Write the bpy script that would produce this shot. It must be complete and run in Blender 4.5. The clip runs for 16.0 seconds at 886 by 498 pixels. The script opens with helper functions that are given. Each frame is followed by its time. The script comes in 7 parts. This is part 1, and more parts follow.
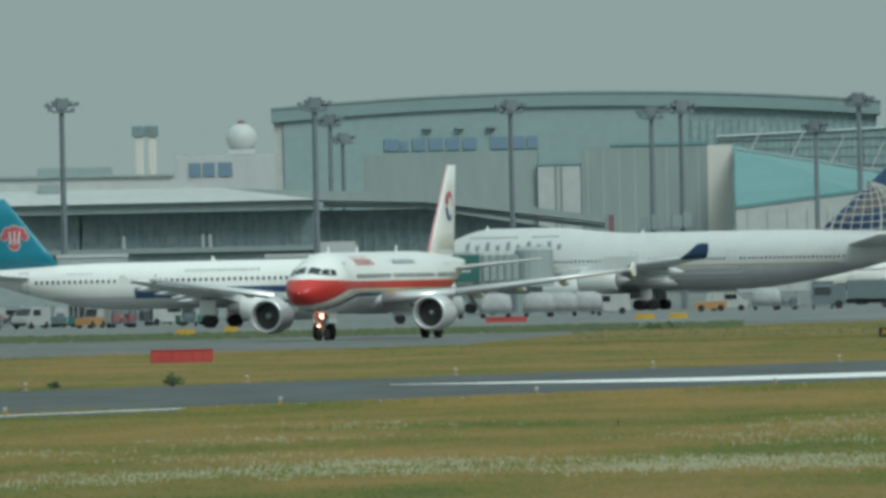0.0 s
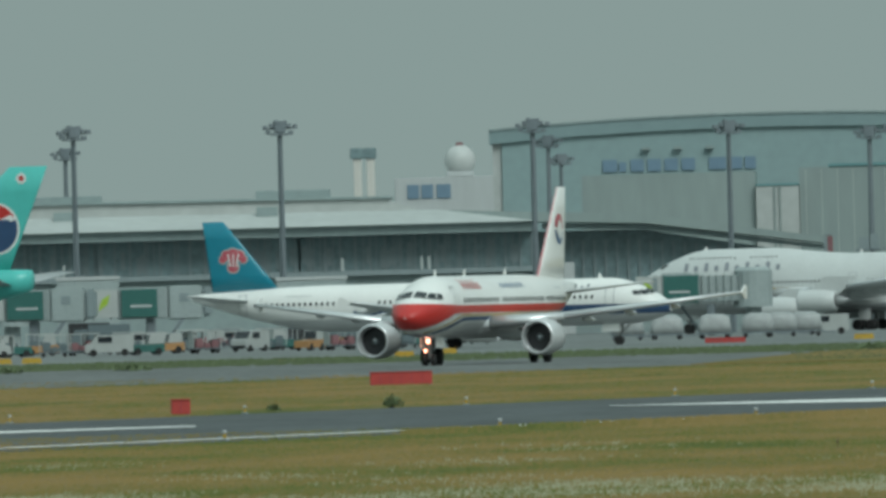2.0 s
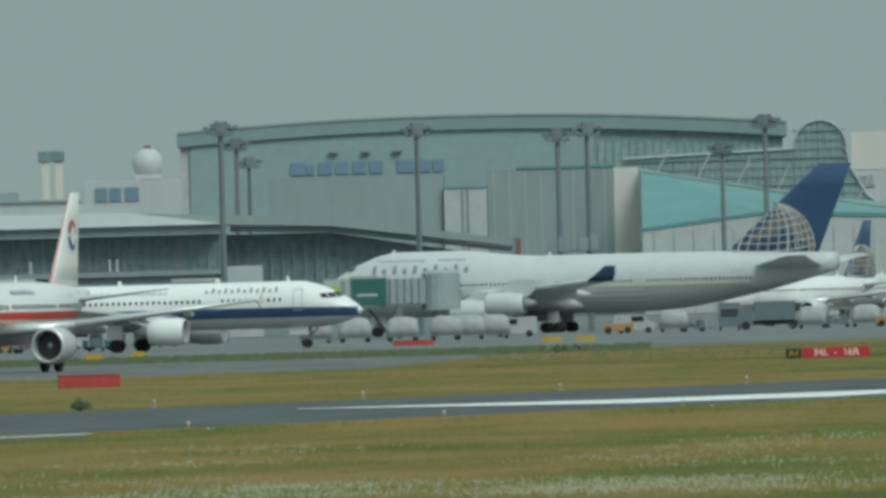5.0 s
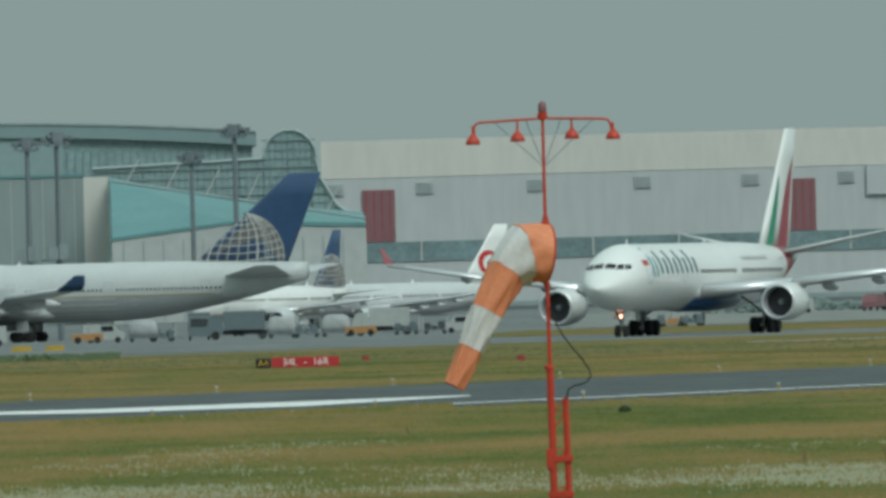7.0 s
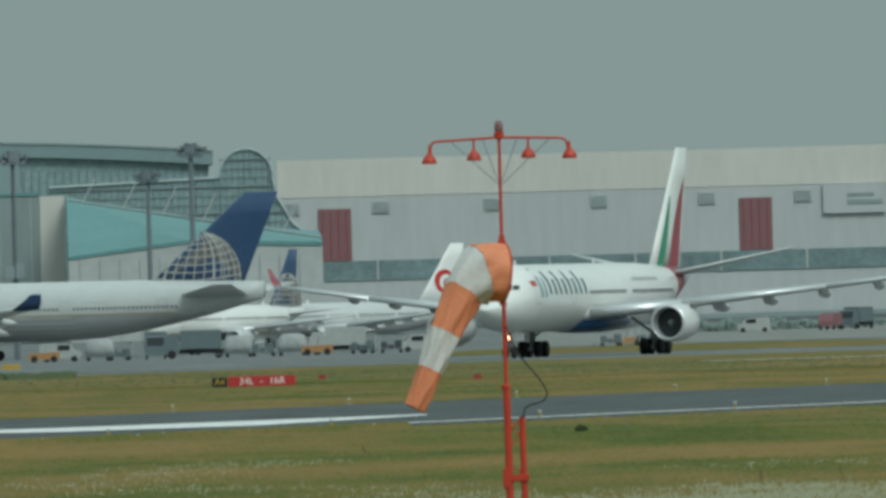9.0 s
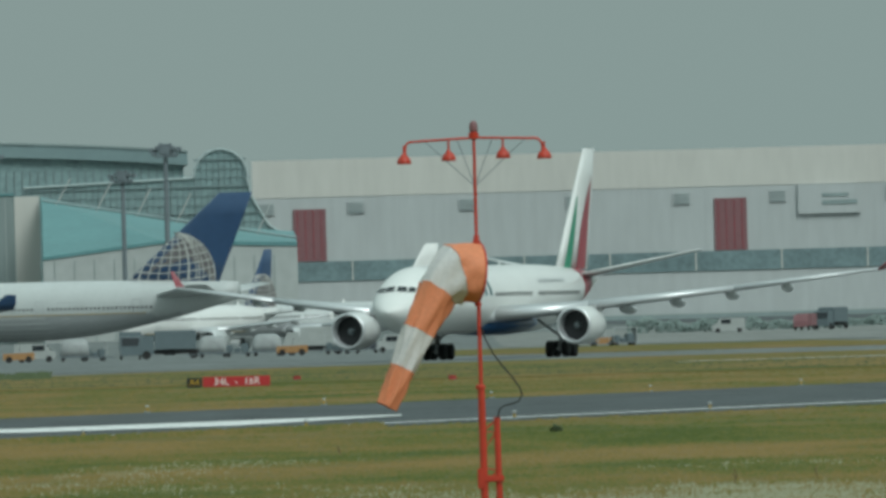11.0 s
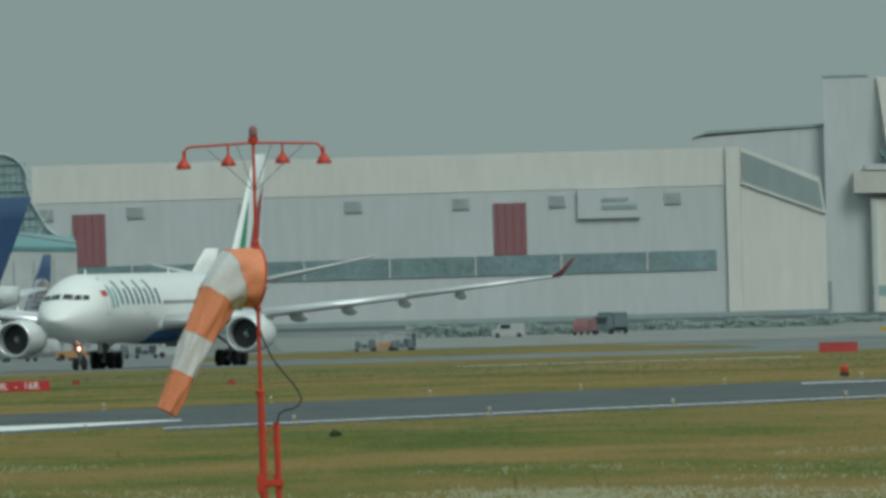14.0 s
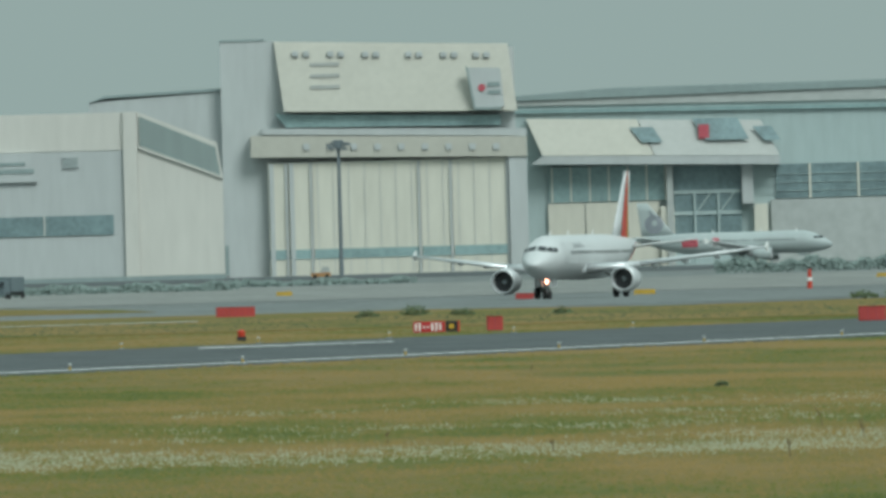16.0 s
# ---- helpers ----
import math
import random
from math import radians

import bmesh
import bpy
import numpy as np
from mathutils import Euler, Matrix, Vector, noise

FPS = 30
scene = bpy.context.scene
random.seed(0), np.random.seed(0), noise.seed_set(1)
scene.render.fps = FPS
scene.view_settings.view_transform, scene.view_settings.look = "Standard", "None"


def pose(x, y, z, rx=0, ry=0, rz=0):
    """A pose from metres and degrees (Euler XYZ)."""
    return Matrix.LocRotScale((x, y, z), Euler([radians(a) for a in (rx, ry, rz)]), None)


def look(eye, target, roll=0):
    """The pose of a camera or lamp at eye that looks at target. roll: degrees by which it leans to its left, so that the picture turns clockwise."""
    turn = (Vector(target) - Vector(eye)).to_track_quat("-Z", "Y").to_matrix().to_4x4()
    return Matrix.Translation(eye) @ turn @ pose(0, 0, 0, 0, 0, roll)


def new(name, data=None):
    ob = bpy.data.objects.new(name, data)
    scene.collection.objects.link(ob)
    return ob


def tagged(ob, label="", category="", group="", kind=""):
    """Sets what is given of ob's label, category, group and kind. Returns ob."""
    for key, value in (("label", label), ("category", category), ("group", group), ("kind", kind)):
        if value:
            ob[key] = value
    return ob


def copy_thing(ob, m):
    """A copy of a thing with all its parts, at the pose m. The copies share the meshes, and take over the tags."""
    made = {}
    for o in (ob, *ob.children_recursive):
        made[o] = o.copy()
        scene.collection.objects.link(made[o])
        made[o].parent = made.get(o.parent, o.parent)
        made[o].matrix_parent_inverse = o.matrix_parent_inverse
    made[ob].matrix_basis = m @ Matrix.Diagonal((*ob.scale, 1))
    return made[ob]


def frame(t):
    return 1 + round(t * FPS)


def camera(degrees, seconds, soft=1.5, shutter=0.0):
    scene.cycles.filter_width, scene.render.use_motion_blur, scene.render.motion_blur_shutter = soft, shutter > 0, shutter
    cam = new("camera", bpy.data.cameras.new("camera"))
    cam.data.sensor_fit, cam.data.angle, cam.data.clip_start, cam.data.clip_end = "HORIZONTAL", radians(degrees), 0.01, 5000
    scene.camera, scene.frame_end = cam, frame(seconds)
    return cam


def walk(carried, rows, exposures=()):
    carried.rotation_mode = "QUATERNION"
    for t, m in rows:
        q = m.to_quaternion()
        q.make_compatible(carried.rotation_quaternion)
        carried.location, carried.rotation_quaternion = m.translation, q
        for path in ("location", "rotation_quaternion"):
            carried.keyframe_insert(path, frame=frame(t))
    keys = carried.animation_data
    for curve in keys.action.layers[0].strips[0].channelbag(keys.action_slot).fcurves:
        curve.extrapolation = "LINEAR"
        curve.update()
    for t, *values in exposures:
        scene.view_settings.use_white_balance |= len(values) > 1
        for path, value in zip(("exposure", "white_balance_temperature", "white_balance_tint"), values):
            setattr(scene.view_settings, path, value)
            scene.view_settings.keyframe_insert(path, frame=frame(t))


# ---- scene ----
EYE = (0.0, 0.0, 4.25)
LENS = 2.139
ROLL = -1.57


def spot(bearing, dist, z=0.0):
    """A place by its bearing from the viewing spot (degrees, to the right) and its distance."""
    b = radians(bearing)
    return Vector((dist * math.sin(b), dist * math.cos(b), z))


def aim(bearing, rise):
    p = spot(bearing, 1000.0)
    return (p.x, p.y, EYE[2] + 1000.0 * math.tan(radians(rise)))


# seconds, bearing, rise, and the lean at the start
EARLY_ROLL = {0.0: -1.26, 0.5: -1.37, 1.0: -1.45, 1.5: -1.50, 2.0: -1.53}
AIM = [
    (0.0, -1.6137, 0.0630), (0.5, -1.6822, 0.0492), (1.0, -1.7386, 0.0621), (1.5, -1.8962, 0.0763),
    (2.0, -2.1403, 0.127), (2.5, -2.3172, 0.1617), (3.0, -2.4392, 0.1848), (3.5, -2.4803, 0.2033),
    (4.0, -2.2329, 0.1803), (4.5, -1.8258, 0.1454), (5.0, -1.3872, 0.1141), (5.2, -1.2288, 0.1066),
    (6.0, -0.6841, 0.0941), (6.7, -0.2606, 0.1014), (7.3, -0.0187, 0.1125), (7.5, -0.01, 0.126),
    (8.0, 0.0076, 0.1343), (8.5, -0.008, 0.1414), (9.0, 0.0, 0.146), (9.5, 0.0243, 0.1495),
    (10.0, 0.0445, 0.1468), (10.2, 0.0611, 0.1455), (12.3, 0.058, 0.1449), (12.5, 0.0443, 0.1425),
    (13.0, -0.0038, 0.1514), (13.5, 0.0054, 0.1539), (13.8, 0.3113, 0.1482), (13.9, 0.4451, 0.1458),
    (14.0, 0.5933, 0.1429), (14.1, 0.7166, 0.1396), (14.2, 0.8723, 0.1434), (14.3, 1.0239, 0.146),
    (14.4, 1.1959, 0.1425), (14.5, 1.3859, 0.1326), (14.7, 1.7574, 0.1077), (15.0, 2.112, 0.0752),
    (15.2, 2.1819, 0.0576), (15.5, 2.1824, 0.0357), (16.0, 2.0461, 0.0182),
]

cam = camera(LENS, 16.0, soft=3.5)
walk(cam, [(t, look(EYE, aim(b, e), EARLY_ROLL.get(t, ROLL))) for t, b, e in AIM], exposures=[(0.0, 0.2), (1.5, 0.1), (3.5, 0.0), (5.0, 0.12), (9.0, 0.0), (12.5, 0.05), (14.0, -0.02), (14.5, 0.06), (15.0, 0.26), (16.0, 0.32)])

# ---------------------------------------------------------------- light
SUN_EL, SUN_AZ = 42.0, 150.0
world = bpy.data.worlds.new("world")
scene.world = world
world.use_nodes = True
wn, wl = world.node_tree.nodes, world.node_tree.links
wn.clear()
sky = wn.new("ShaderNodeTexSky")
sky.sky_type, sky.sun_disc = "NISHITA", False
sky.sun_elevation, sky.sun_rotation = radians(SUN_EL), radians(SUN_AZ)
sky.dust_density, sky.air_density = 4.0, 1.5
skymul = wn.new("ShaderNodeVectorMath")
skymul.operation = "SCALE"
skymul.inputs["Scale"].default_value = 0.05
cloud = wn.new("ShaderNodeMix")
cloud.data_type = "RGBA"
cloud.inputs["Factor"].default_value = 0.9
cloud.inputs["B"].default_value = (0.258, 0.345, 0.332, 1)
geo = wn.new("ShaderNodeTexCoord")
sep = wn.new("ShaderNodeSeparateXYZ")
wl.new(geo.outputs["Generated"], sep.inputs[0])
zen = wn.new("ShaderNodeMapRange")
zen.inputs["From Min"].default_value, zen.inputs["From Max"].default_value = 0.06, 1.0
zen.inputs["To Min"].default_value, zen.inputs["To Max"].default_value = 1.0, 2.25
wl.new(sep.outputs["Z"], zen.inputs["Value"])
bright = wn.new("ShaderNodeVectorMath")
bright.operation = "SCALE"
wl.new(zen.outputs[0], bright.inputs["Scale"])
bg = wn.new("ShaderNodeBackground")
bg.inputs["Strength"].default_value = 1.0
wout = wn.new("ShaderNodeOutputWorld")
wl.new(sky.outputs[0], skymul.inputs[0])
wl.new(skymul.outputs[0], cloud.inputs["A"])
wl.new(cloud.outputs["Result"], bright.inputs[0])
wl.new(bright.outputs[0], bg.inputs["Color"])
wl.new(bg.outputs[0], wout.inputs["Surface"])

sun = new("sun", bpy.data.lights.new("sun", "SUN"))
sun.data.energy, sun.data.angle, sun.data.color = 1.4, radians(25), (0.90, 1.0, 0.98)
sd = Vector((math.sin(radians(SUN_AZ)) * math.cos(radians(SUN_EL)), math.cos(radians(SUN_AZ)) * math.cos(radians(SUN_EL)), math.sin(radians(SUN_EL))))
sun.matrix_world = look(sd * 100, (0, 0, 0))

# ---------------------------------------------------------------- materials


def mat(name, color, rough=0.6, metal=0.0, vary=0.12, scale=1.0, bump=0.0, fine=8.0, color2=None, emit=0.0, coat=0.0, stretch=(1, 1, 1)):
    """A surface with stains at a large scale and grain at a fine one."""
    m = bpy.data.materials.new(name)
    m.use_nodes = True
    n, l = m.node_tree.nodes, m.node_tree.links
    b = n["Principled BSDF"]
    b.inputs["Roughness"].default_value, b.inputs["Metallic"].default_value = rough, metal
    b.inputs["Coat Weight"].default_value = coat
    tc = n.new("ShaderNodeTexCoord")
    mp = n.new("ShaderNodeMapping")
    mp.inputs["Scale"].default_value = stretch
    l.new(tc.outputs["Object"], mp.inputs["Vector"])
    n1, n2 = n.new("ShaderNodeTexNoise"), n.new("ShaderNodeTexNoise")
    n1.inputs["Scale"].default_value, n2.inputs["Scale"].default_value = scale, scale * fine
    n1.inputs["Detail"].default_value, n2.inputs["Detail"].default_value = 4.0, 3.0
    l.new(mp.outputs[0], n1.inputs["Vector"])
    l.new(mp.outputs[0], n2.inputs["Vector"])
    add = n.new("ShaderNodeMath")
    add.operation = "ADD"
    l.new(n1.outputs["Fac"], add.inputs[0])
    l.new(n2.outputs["Fac"], add.inputs[1])
    rng = n.new("ShaderNodeMapRange")
    rng.inputs["From Min"].default_value, rng.inputs["From Max"].default_value = 0.65, 1.35
    l.new(add.outputs[0], rng.inputs["Value"])
    mix = n.new("ShaderNodeMix")
    mix.data_type = "RGBA"
    c2 = color2 or tuple(c * (1 - vary) for c in color)
    mix.inputs["A"].default_value = (*c2, 1)
    mix.inputs["B"].default_value = (*(min(1, c * (1 + vary * 0.4)) for c in color), 1)
    l.new(rng.outputs[0], mix.inputs["Factor"])
    l.new(mix.outputs["Result"], b.inputs["Base Color"])
    if bump:
        bp = n.new("ShaderNodeBump")
        bp.inputs["Strength"].default_value, bp.inputs["Distance"].default_value = bump, 0.05
        l.new(n2.outputs["Fac"], bp.inputs["Height"])
        l.new(bp.outputs[0], b.inputs["Normal"])
    if emit:
        b.inputs["Emission Color"].default_value, b.inputs["Emission Strength"].default_value = (*color, 1), emit
    return m


WHITE = mat("white_paint", (0.83, 0.83, 0.81), 0.28, vary=0.06, scale=0.5, coat=0.3)
SILVER = mat("silver_paint", (0.63, 0.64, 0.645), 0.32, metal=0.12, vary=0.08, scale=0.5)
GREYB = mat("grey_paint", (0.42, 0.44, 0.45), 0.35, vary=0.1, scale=0.6)
WINGM = mat("wing_grey", (0.66, 0.675, 0.67), 0.35, vary=0.15, scale=0.7)
ALU = mat("bare_aluminium", (0.72, 0.73, 0.74), 0.35, metal=0.6, vary=0.06)
DARK = mat("dark_metal", (0.03, 0.032, 0.035), 0.5, vary=0.3)
TYRE = mat("tyre_rubber", (0.02, 0.02, 0.02), 0.8, vary=0.3, scale=3)
STRUT = mat("gear_steel", (0.35, 0.36, 0.36), 0.4, metal=0.5)
PANE = mat("window_glass", (0.02, 0.025, 0.03), 0.08, vary=0.1)
RED = mat("red_paint", (0.55, 0.035, 0.03), 0.35, vary=0.12)
GOLD = mat("gold_paint", (0.50, 0.36, 0.14), 0.4)
NAVY = mat("navy_paint", (0.035, 0.08, 0.17), 0.3, vary=0.12)
BLUE = mat("blue_paint", (0.02, 0.10, 0.25), 0.3, vary=0.12)
TEAL = mat("teal_paint", (0.01, 0.22, 0.31), 0.3, vary=0.1)
TURQ = mat("turquoise_paint", (0.09, 0.53, 0.48), 0.35, vary=0.08)
GREEN = mat("green_paint", (0.02, 0.26, 0.15), 0.35)
MAROON = mat("maroon_paint", (0.36, 0.05, 0.07), 0.4)
PINK = mat("pink_red_paint", (0.52, 0.10, 0.13), 0.4)
REDOR = mat("orange_red_paint", (0.54, 0.045, 0.02), 0.45, vary=0.18)
YELLOW = mat("yellow_paint", (0.60, 0.36, 0.03), 0.5)
BLACK = mat("black_paint", (0.015, 0.015, 0.017), 0.5)
LAMPW = mat("landing_light", (1.0, 0.42, 0.27), 0.3, emit=6.0)
ASPH = mat("runway_asphalt", (0.070, 0.082, 0.086), 0.8, vary=0.55, scale=0.25, fine=9, stretch=(1, 0.12, 1))
TAXI = mat("taxiway_asphalt", (0.135, 0.146, 0.143), 0.85, vary=0.5, scale=0.16, fine=8, stretch=(1, 0.1, 1))
CONC = mat("apron_concrete", (0.165, 0.18, 0.177), 0.85, vary=0.4, scale=0.12, fine=8, stretch=(1, 0.1, 1))
MARK = mat("runway_marking", (0.80, 0.80, 0.78), 0.7, vary=0.2, scale=0.9, stretch=(1, 0.15, 1))
CONCP = mat("newer_concrete", (0.225, 0.228, 0.215), 0.85, vary=0.3, scale=0.12, stretch=(1, 0.1, 1))
MARKC = mat("pale_concrete", (0.34, 0.345, 0.32), 0.85, vary=0.3, scale=0.3)
WALLW = mat("white_cladding", (0.62, 0.605, 0.565), 0.6, vary=0.08, scale=0.08, stretch=(1, 1, 0.2))
WALLG = mat("grey_cladding", (0.485, 0.51, 0.512), 0.6, vary=0.1, scale=0.08, stretch=(1, 1, 0.2))
WALLD = mat("dark_grey_cladding", (0.27, 0.335, 0.335), 0.6, vary=0.15, scale=0.1)
WALLB = mat("pale_blue_cladding", (0.255, 0.352, 0.36), 0.55, vary=0.1, scale=0.08)
ROOFT = mat("turquoise_roof", (0.125, 0.285, 0.295), 0.5, vary=0.12, scale=0.1)
ROOFW = mat("pale_roof", (0.45, 0.475, 0.465), 0.55, vary=0.15, scale=0.07)
# the two far glazing colours are lifted to include distance haze
GLASSD = mat("hazed_dark_glazing", (0.20, 0.28, 0.295), 0.3, vary=0.35, scale=0.15)
GLASSG = mat("hazed_green_glazing", (0.29, 0.41, 0.415), 0.2, vary=0.25, scale=0.15)
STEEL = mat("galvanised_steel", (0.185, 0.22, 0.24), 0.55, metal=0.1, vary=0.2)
CLOTHO = mat("orange_cloth", (0.80, 0.27, 0.13), 0.65, vary=0.14, scale=2.2, bump=0.22, fine=8)
CLOTHW = mat("white_cloth", (0.70, 0.68, 0.67), 0.65, vary=0.15, scale=2.2, bump=0.22, fine=8)
RUBBER = mat("black_cable", (0.02, 0.02, 0.02), 0.6)
JOINT = mat("panel_joint", (0.47, 0.495, 0.497), 0.7)
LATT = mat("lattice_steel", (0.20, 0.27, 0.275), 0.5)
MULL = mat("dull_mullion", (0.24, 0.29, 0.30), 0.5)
ADVERT = mat("advert_green", (0.03, 0.13, 0.115), 0.5)
LENSG = mat("lamp_lens", (0.45, 0.46, 0.45), 0.3)
HANGW = mat("cream_cladding", (0.66, 0.64, 0.56), 0.6, vary=0.1, scale=0.08, stretch=(1, 1, 0.2))
# door cream darkened to cancel the extra sky light on sloped fronts
SLOPEW = mat("dimmed_cream_cladding", (0.50, 0.485, 0.43), 0.6, vary=0.08, scale=0.1)
SLOPEG = mat("grey_roof_panel", (0.44, 0.45, 0.435), 0.6, vary=0.08, scale=0.1)
ROOFB = mat("blue_grey_fascia", (0.215, 0.30, 0.31), 0.55, vary=0.07, scale=0.1)
WALLC = mat("mid_grey_cladding", (0.265, 0.322, 0.315), 0.6, vary=0.12, scale=0.08, stretch=(1, 1, 0.2))
BRIDGE = mat("bridge_grey", (0.34, 0.395, 0.395), 0.5, vary=0.15, scale=0.3)
WALLE = mat("weathered_blue_cladding", (0.41, 0.50, 0.50), 0.6, vary=0.12, scale=0.08, stretch=(1, 1, 0.2))
DOME = mat("dome_white", (0.52, 0.54, 0.53), 0.5, vary=0.08)
STALK = mat("dry_stalk", (0.16, 0.12, 0.06), 0.9, vary=0.3)
LETTER = mat("faded_blue_lettering", (0.16, 0.25, 0.335), 0.6)
# white aircraft paint greyed to put distance haze into its colour
HAZEW = mat("hazed_white_paint", (0.56, 0.585, 0.58), 0.4, vary=0.08, scale=0.4)
# silver-grey of the parked jet, haze included in the colour
HAZEG = mat("hazed_silver_paint", (0.40, 0.45, 0.45), 0.5, vary=0.08, scale=0.4)
TITLEG = mat("title_grey", (0.24, 0.26, 0.29), 0.4)
TITLEB = mat("title_blue", (0.12, 0.20, 0.32), 0.4)
TITLEC = mat("title_cyan", (0.05, 0.30, 0.34), 0.4)
TITLET = mat("title_teal", (0.04, 0.15, 0.17), 0.4)
BRICKR = mat("red_cladding", (0.25, 0.115, 0.125), 0.6)


def grass_material(name, gain, islands):
    """Dry grass in long uneven patches; islands: blades that vary one by one."""
    m = bpy.data.materials.new(name)
    m.use_nodes = True
    n, l = m.node_tree.nodes, m.node_tree.links
    b = n["Principled BSDF"]
    b.inputs["Roughness"].default_value = 0.95
    b.inputs["Specular IOR Level"].default_value = 0.08
    tc = n.new("ShaderNodeTexCoord")

    def field(stretch, detail, seed):
        mp = n.new("ShaderNodeMapping")
        mp.inputs["Scale"].default_value = stretch
        mp.inputs["Location"].default_value = (seed, seed * 0.7, 0)
        tx = n.new("ShaderNodeTexNoise")
        tx.inputs["Scale"].default_value, tx.inputs["Detail"].default_value = 1.0, detail
        l.new(tc.outputs["Object"], mp.inputs["Vector"])
        l.new(mp.outputs[0], tx.inputs["Vector"])
        return tx.outputs["Fac"]

    def madd(x, k, y):
        q = n.new("ShaderNodeMath")
        q.operation = "MULTIPLY_ADD"
        l.new(x, q.inputs[0])
        q.inputs[1].default_value = k
        if y is None:
            q.inputs[2].default_value = 0.0
        else:
            l.new(y, q.inputs[2])
        return q.outputs[0]
    fac = madd(field((0.05, 0.016, 1), 3.0, 3.0), 0.55, madd(field((0.20, 0.022, 1), 4.0, 9.0), 0.33, madd(field((1.3, 0.25, 1), 3.0, 17.0), 0.12, None)))
    # colour moves to the tan end away from x = 0, up to 32 m
    sep = n.new("ShaderNodeSeparateXYZ")
    l.new(tc.outputs["Object"], sep.inputs[0])
    away = n.new("ShaderNodeMath")
    away.operation = "ABSOLUTE"
    l.new(sep.outputs["X"], away.inputs[0])
    near = n.new("ShaderNodeMath")
    near.operation = "MINIMUM"
    near.inputs[1].default_value = 32.0
    l.new(away.outputs[0], near.inputs[0])
    fac = madd(near.outputs[0], 0.0014, fac)
    if islands:
        g = n.new("ShaderNodeNewGeometry")
        fac = madd(g.outputs["Random Per Island"], 0.10, fac)
    ramp = n.new("ShaderNodeValToRGB")
    cr = ramp.color_ramp
    o = 0.06 if islands else 0.01
    cols = ((0.39, (0.082, 0.104, 0.030)), (0.46, (0.128, 0.130, 0.038)), (0.525, (0.182, 0.140, 0.050)), (0.60, (0.228, 0.158, 0.062)))
    cr.elements[0].position, cr.elements[0].color = cols[0][0] + o, (*(c * gain for c in cols[0][1]), 1)
    cr.elements[1].position, cr.elements[1].color = cols[3][0] + o, (*(c * gain for c in cols[3][1]), 1)
    for pos, c in cols[1:3]:
        cr.elements.new(pos + o).color = (*(v * gain for v in c), 1)
    l.new(fac, ramp.inputs["Fac"])
    l.new(ramp.outputs["Color"], b.inputs["Base Color"])
    return m


GRASS = grass_material("mown_grass", 1.0, False)
LEAF = mat("shrub_leaf", (0.15, 0.20, 0.10), 0.8, vary=0.4, scale=2)
PETAL = mat("white_petal", (0.27, 0.265, 0.165), 0.8, vary=0.15)

# ---------------------------------------------------------------- mesh helpers


def finish(bm, name, smooth=False):
    me = bpy.data.meshes.new(name)
    bmesh.ops.recalc_face_normals(bm, faces=bm.faces)
    bm.to_mesh(me)
    bm.free()
    if smooth:
        for p in me.polygons:
            p.use_smooth = True
    return me


def part(name, bm, material, parent=None, label="", smooth=False, kind=""):
    me = finish(bm, name, smooth)
    me.materials.append(material)
    ob = new(name, me)
    if parent is not None:
        ob.parent = parent
    return tagged(ob, label, kind=kind)


def thing(name, label, category, m=None, group="", kind=""):
    ob = new(name)
    ob.empty_display_size = 0.5
    if m is not None:
        ob.matrix_basis = m
    return tagged(ob, label, category, group, kind)


def add_box(bm, x0, x1, y0, y1, z0, z1, m=None):
    vs = [bm.verts.new((x, y, z)) for x in (x0, x1) for y in (y0, y1) for z in (z0, z1)]
    for q in ((0, 1, 3, 2), (4, 6, 7, 5), (0, 4, 5, 1), (2, 3, 7, 6), (0, 2, 6, 4), (1, 5, 7, 3)):
        bm.faces.new([vs[i] for i in q])
    if m is not None:
        for v in vs:
            v.co = m @ v.co
    return vs


def box(x0, x1, y0, y1, z0, z1, bevel=0.0, m=None):
    bm = bmesh.new()
    add_box(bm, x0, x1, y0, y1, z0, z1, m)
    if bevel:
        bmesh.ops.bevel(bm, geom=list(bm.edges), offset=bevel, segments=2, affect="EDGES")
    return bm


def add_tube(bm, a, b, r0, r1=None, n=8, caps=True):
    a, b = Vector(a), Vector(b)
    r1 = r0 if r1 is None else r1
    q = (b - a).to_track_quat("Z", "Y")
    rings = []
    for p, r in ((a, r0), (b, r1)):
        rings.append([bm.verts.new(p + q @ Vector((r * math.cos(2 * math.pi * i / n), r * math.sin(2 * math.pi * i / n), 0))) for i in range(n)])
    for i in range(n):
        j = (i + 1) % n
        bm.faces.new((rings[0][i], rings[0][j], rings[1][j], rings[1][i]))
    if caps:
        bm.faces.new(rings[0][::-1])
        bm.faces.new(rings[1])


def tube(a, b, r0, r1=None, n=8):
    bm = bmesh.new()
    add_tube(bm, a, b, r0, r1, n)
    return bm


def loft(rings, close=True, cap0=True, cap1=True):
    bm = bmesh.new()
    vr = [[bm.verts.new(p) for p in ring] for ring in rings]
    k = len(rings[0])
    for a, b in zip(vr, vr[1:]):
        for i in range(k if close else k - 1):
            j = (i + 1) % k
            bm.faces.new((a[i], a[j], b[j], b[i]))
    if cap0:
        bm.faces.new(vr[0][::-1])
    if cap1:
        bm.faces.new(vr[-1])
    return bm


def prism(pts, y0, y1):
    """A flat outline in x and z, thick from y0 to y1."""
    return loft([[(x, y0, z) for x, z in pts], [(x, y1, z) for x, z in pts]])


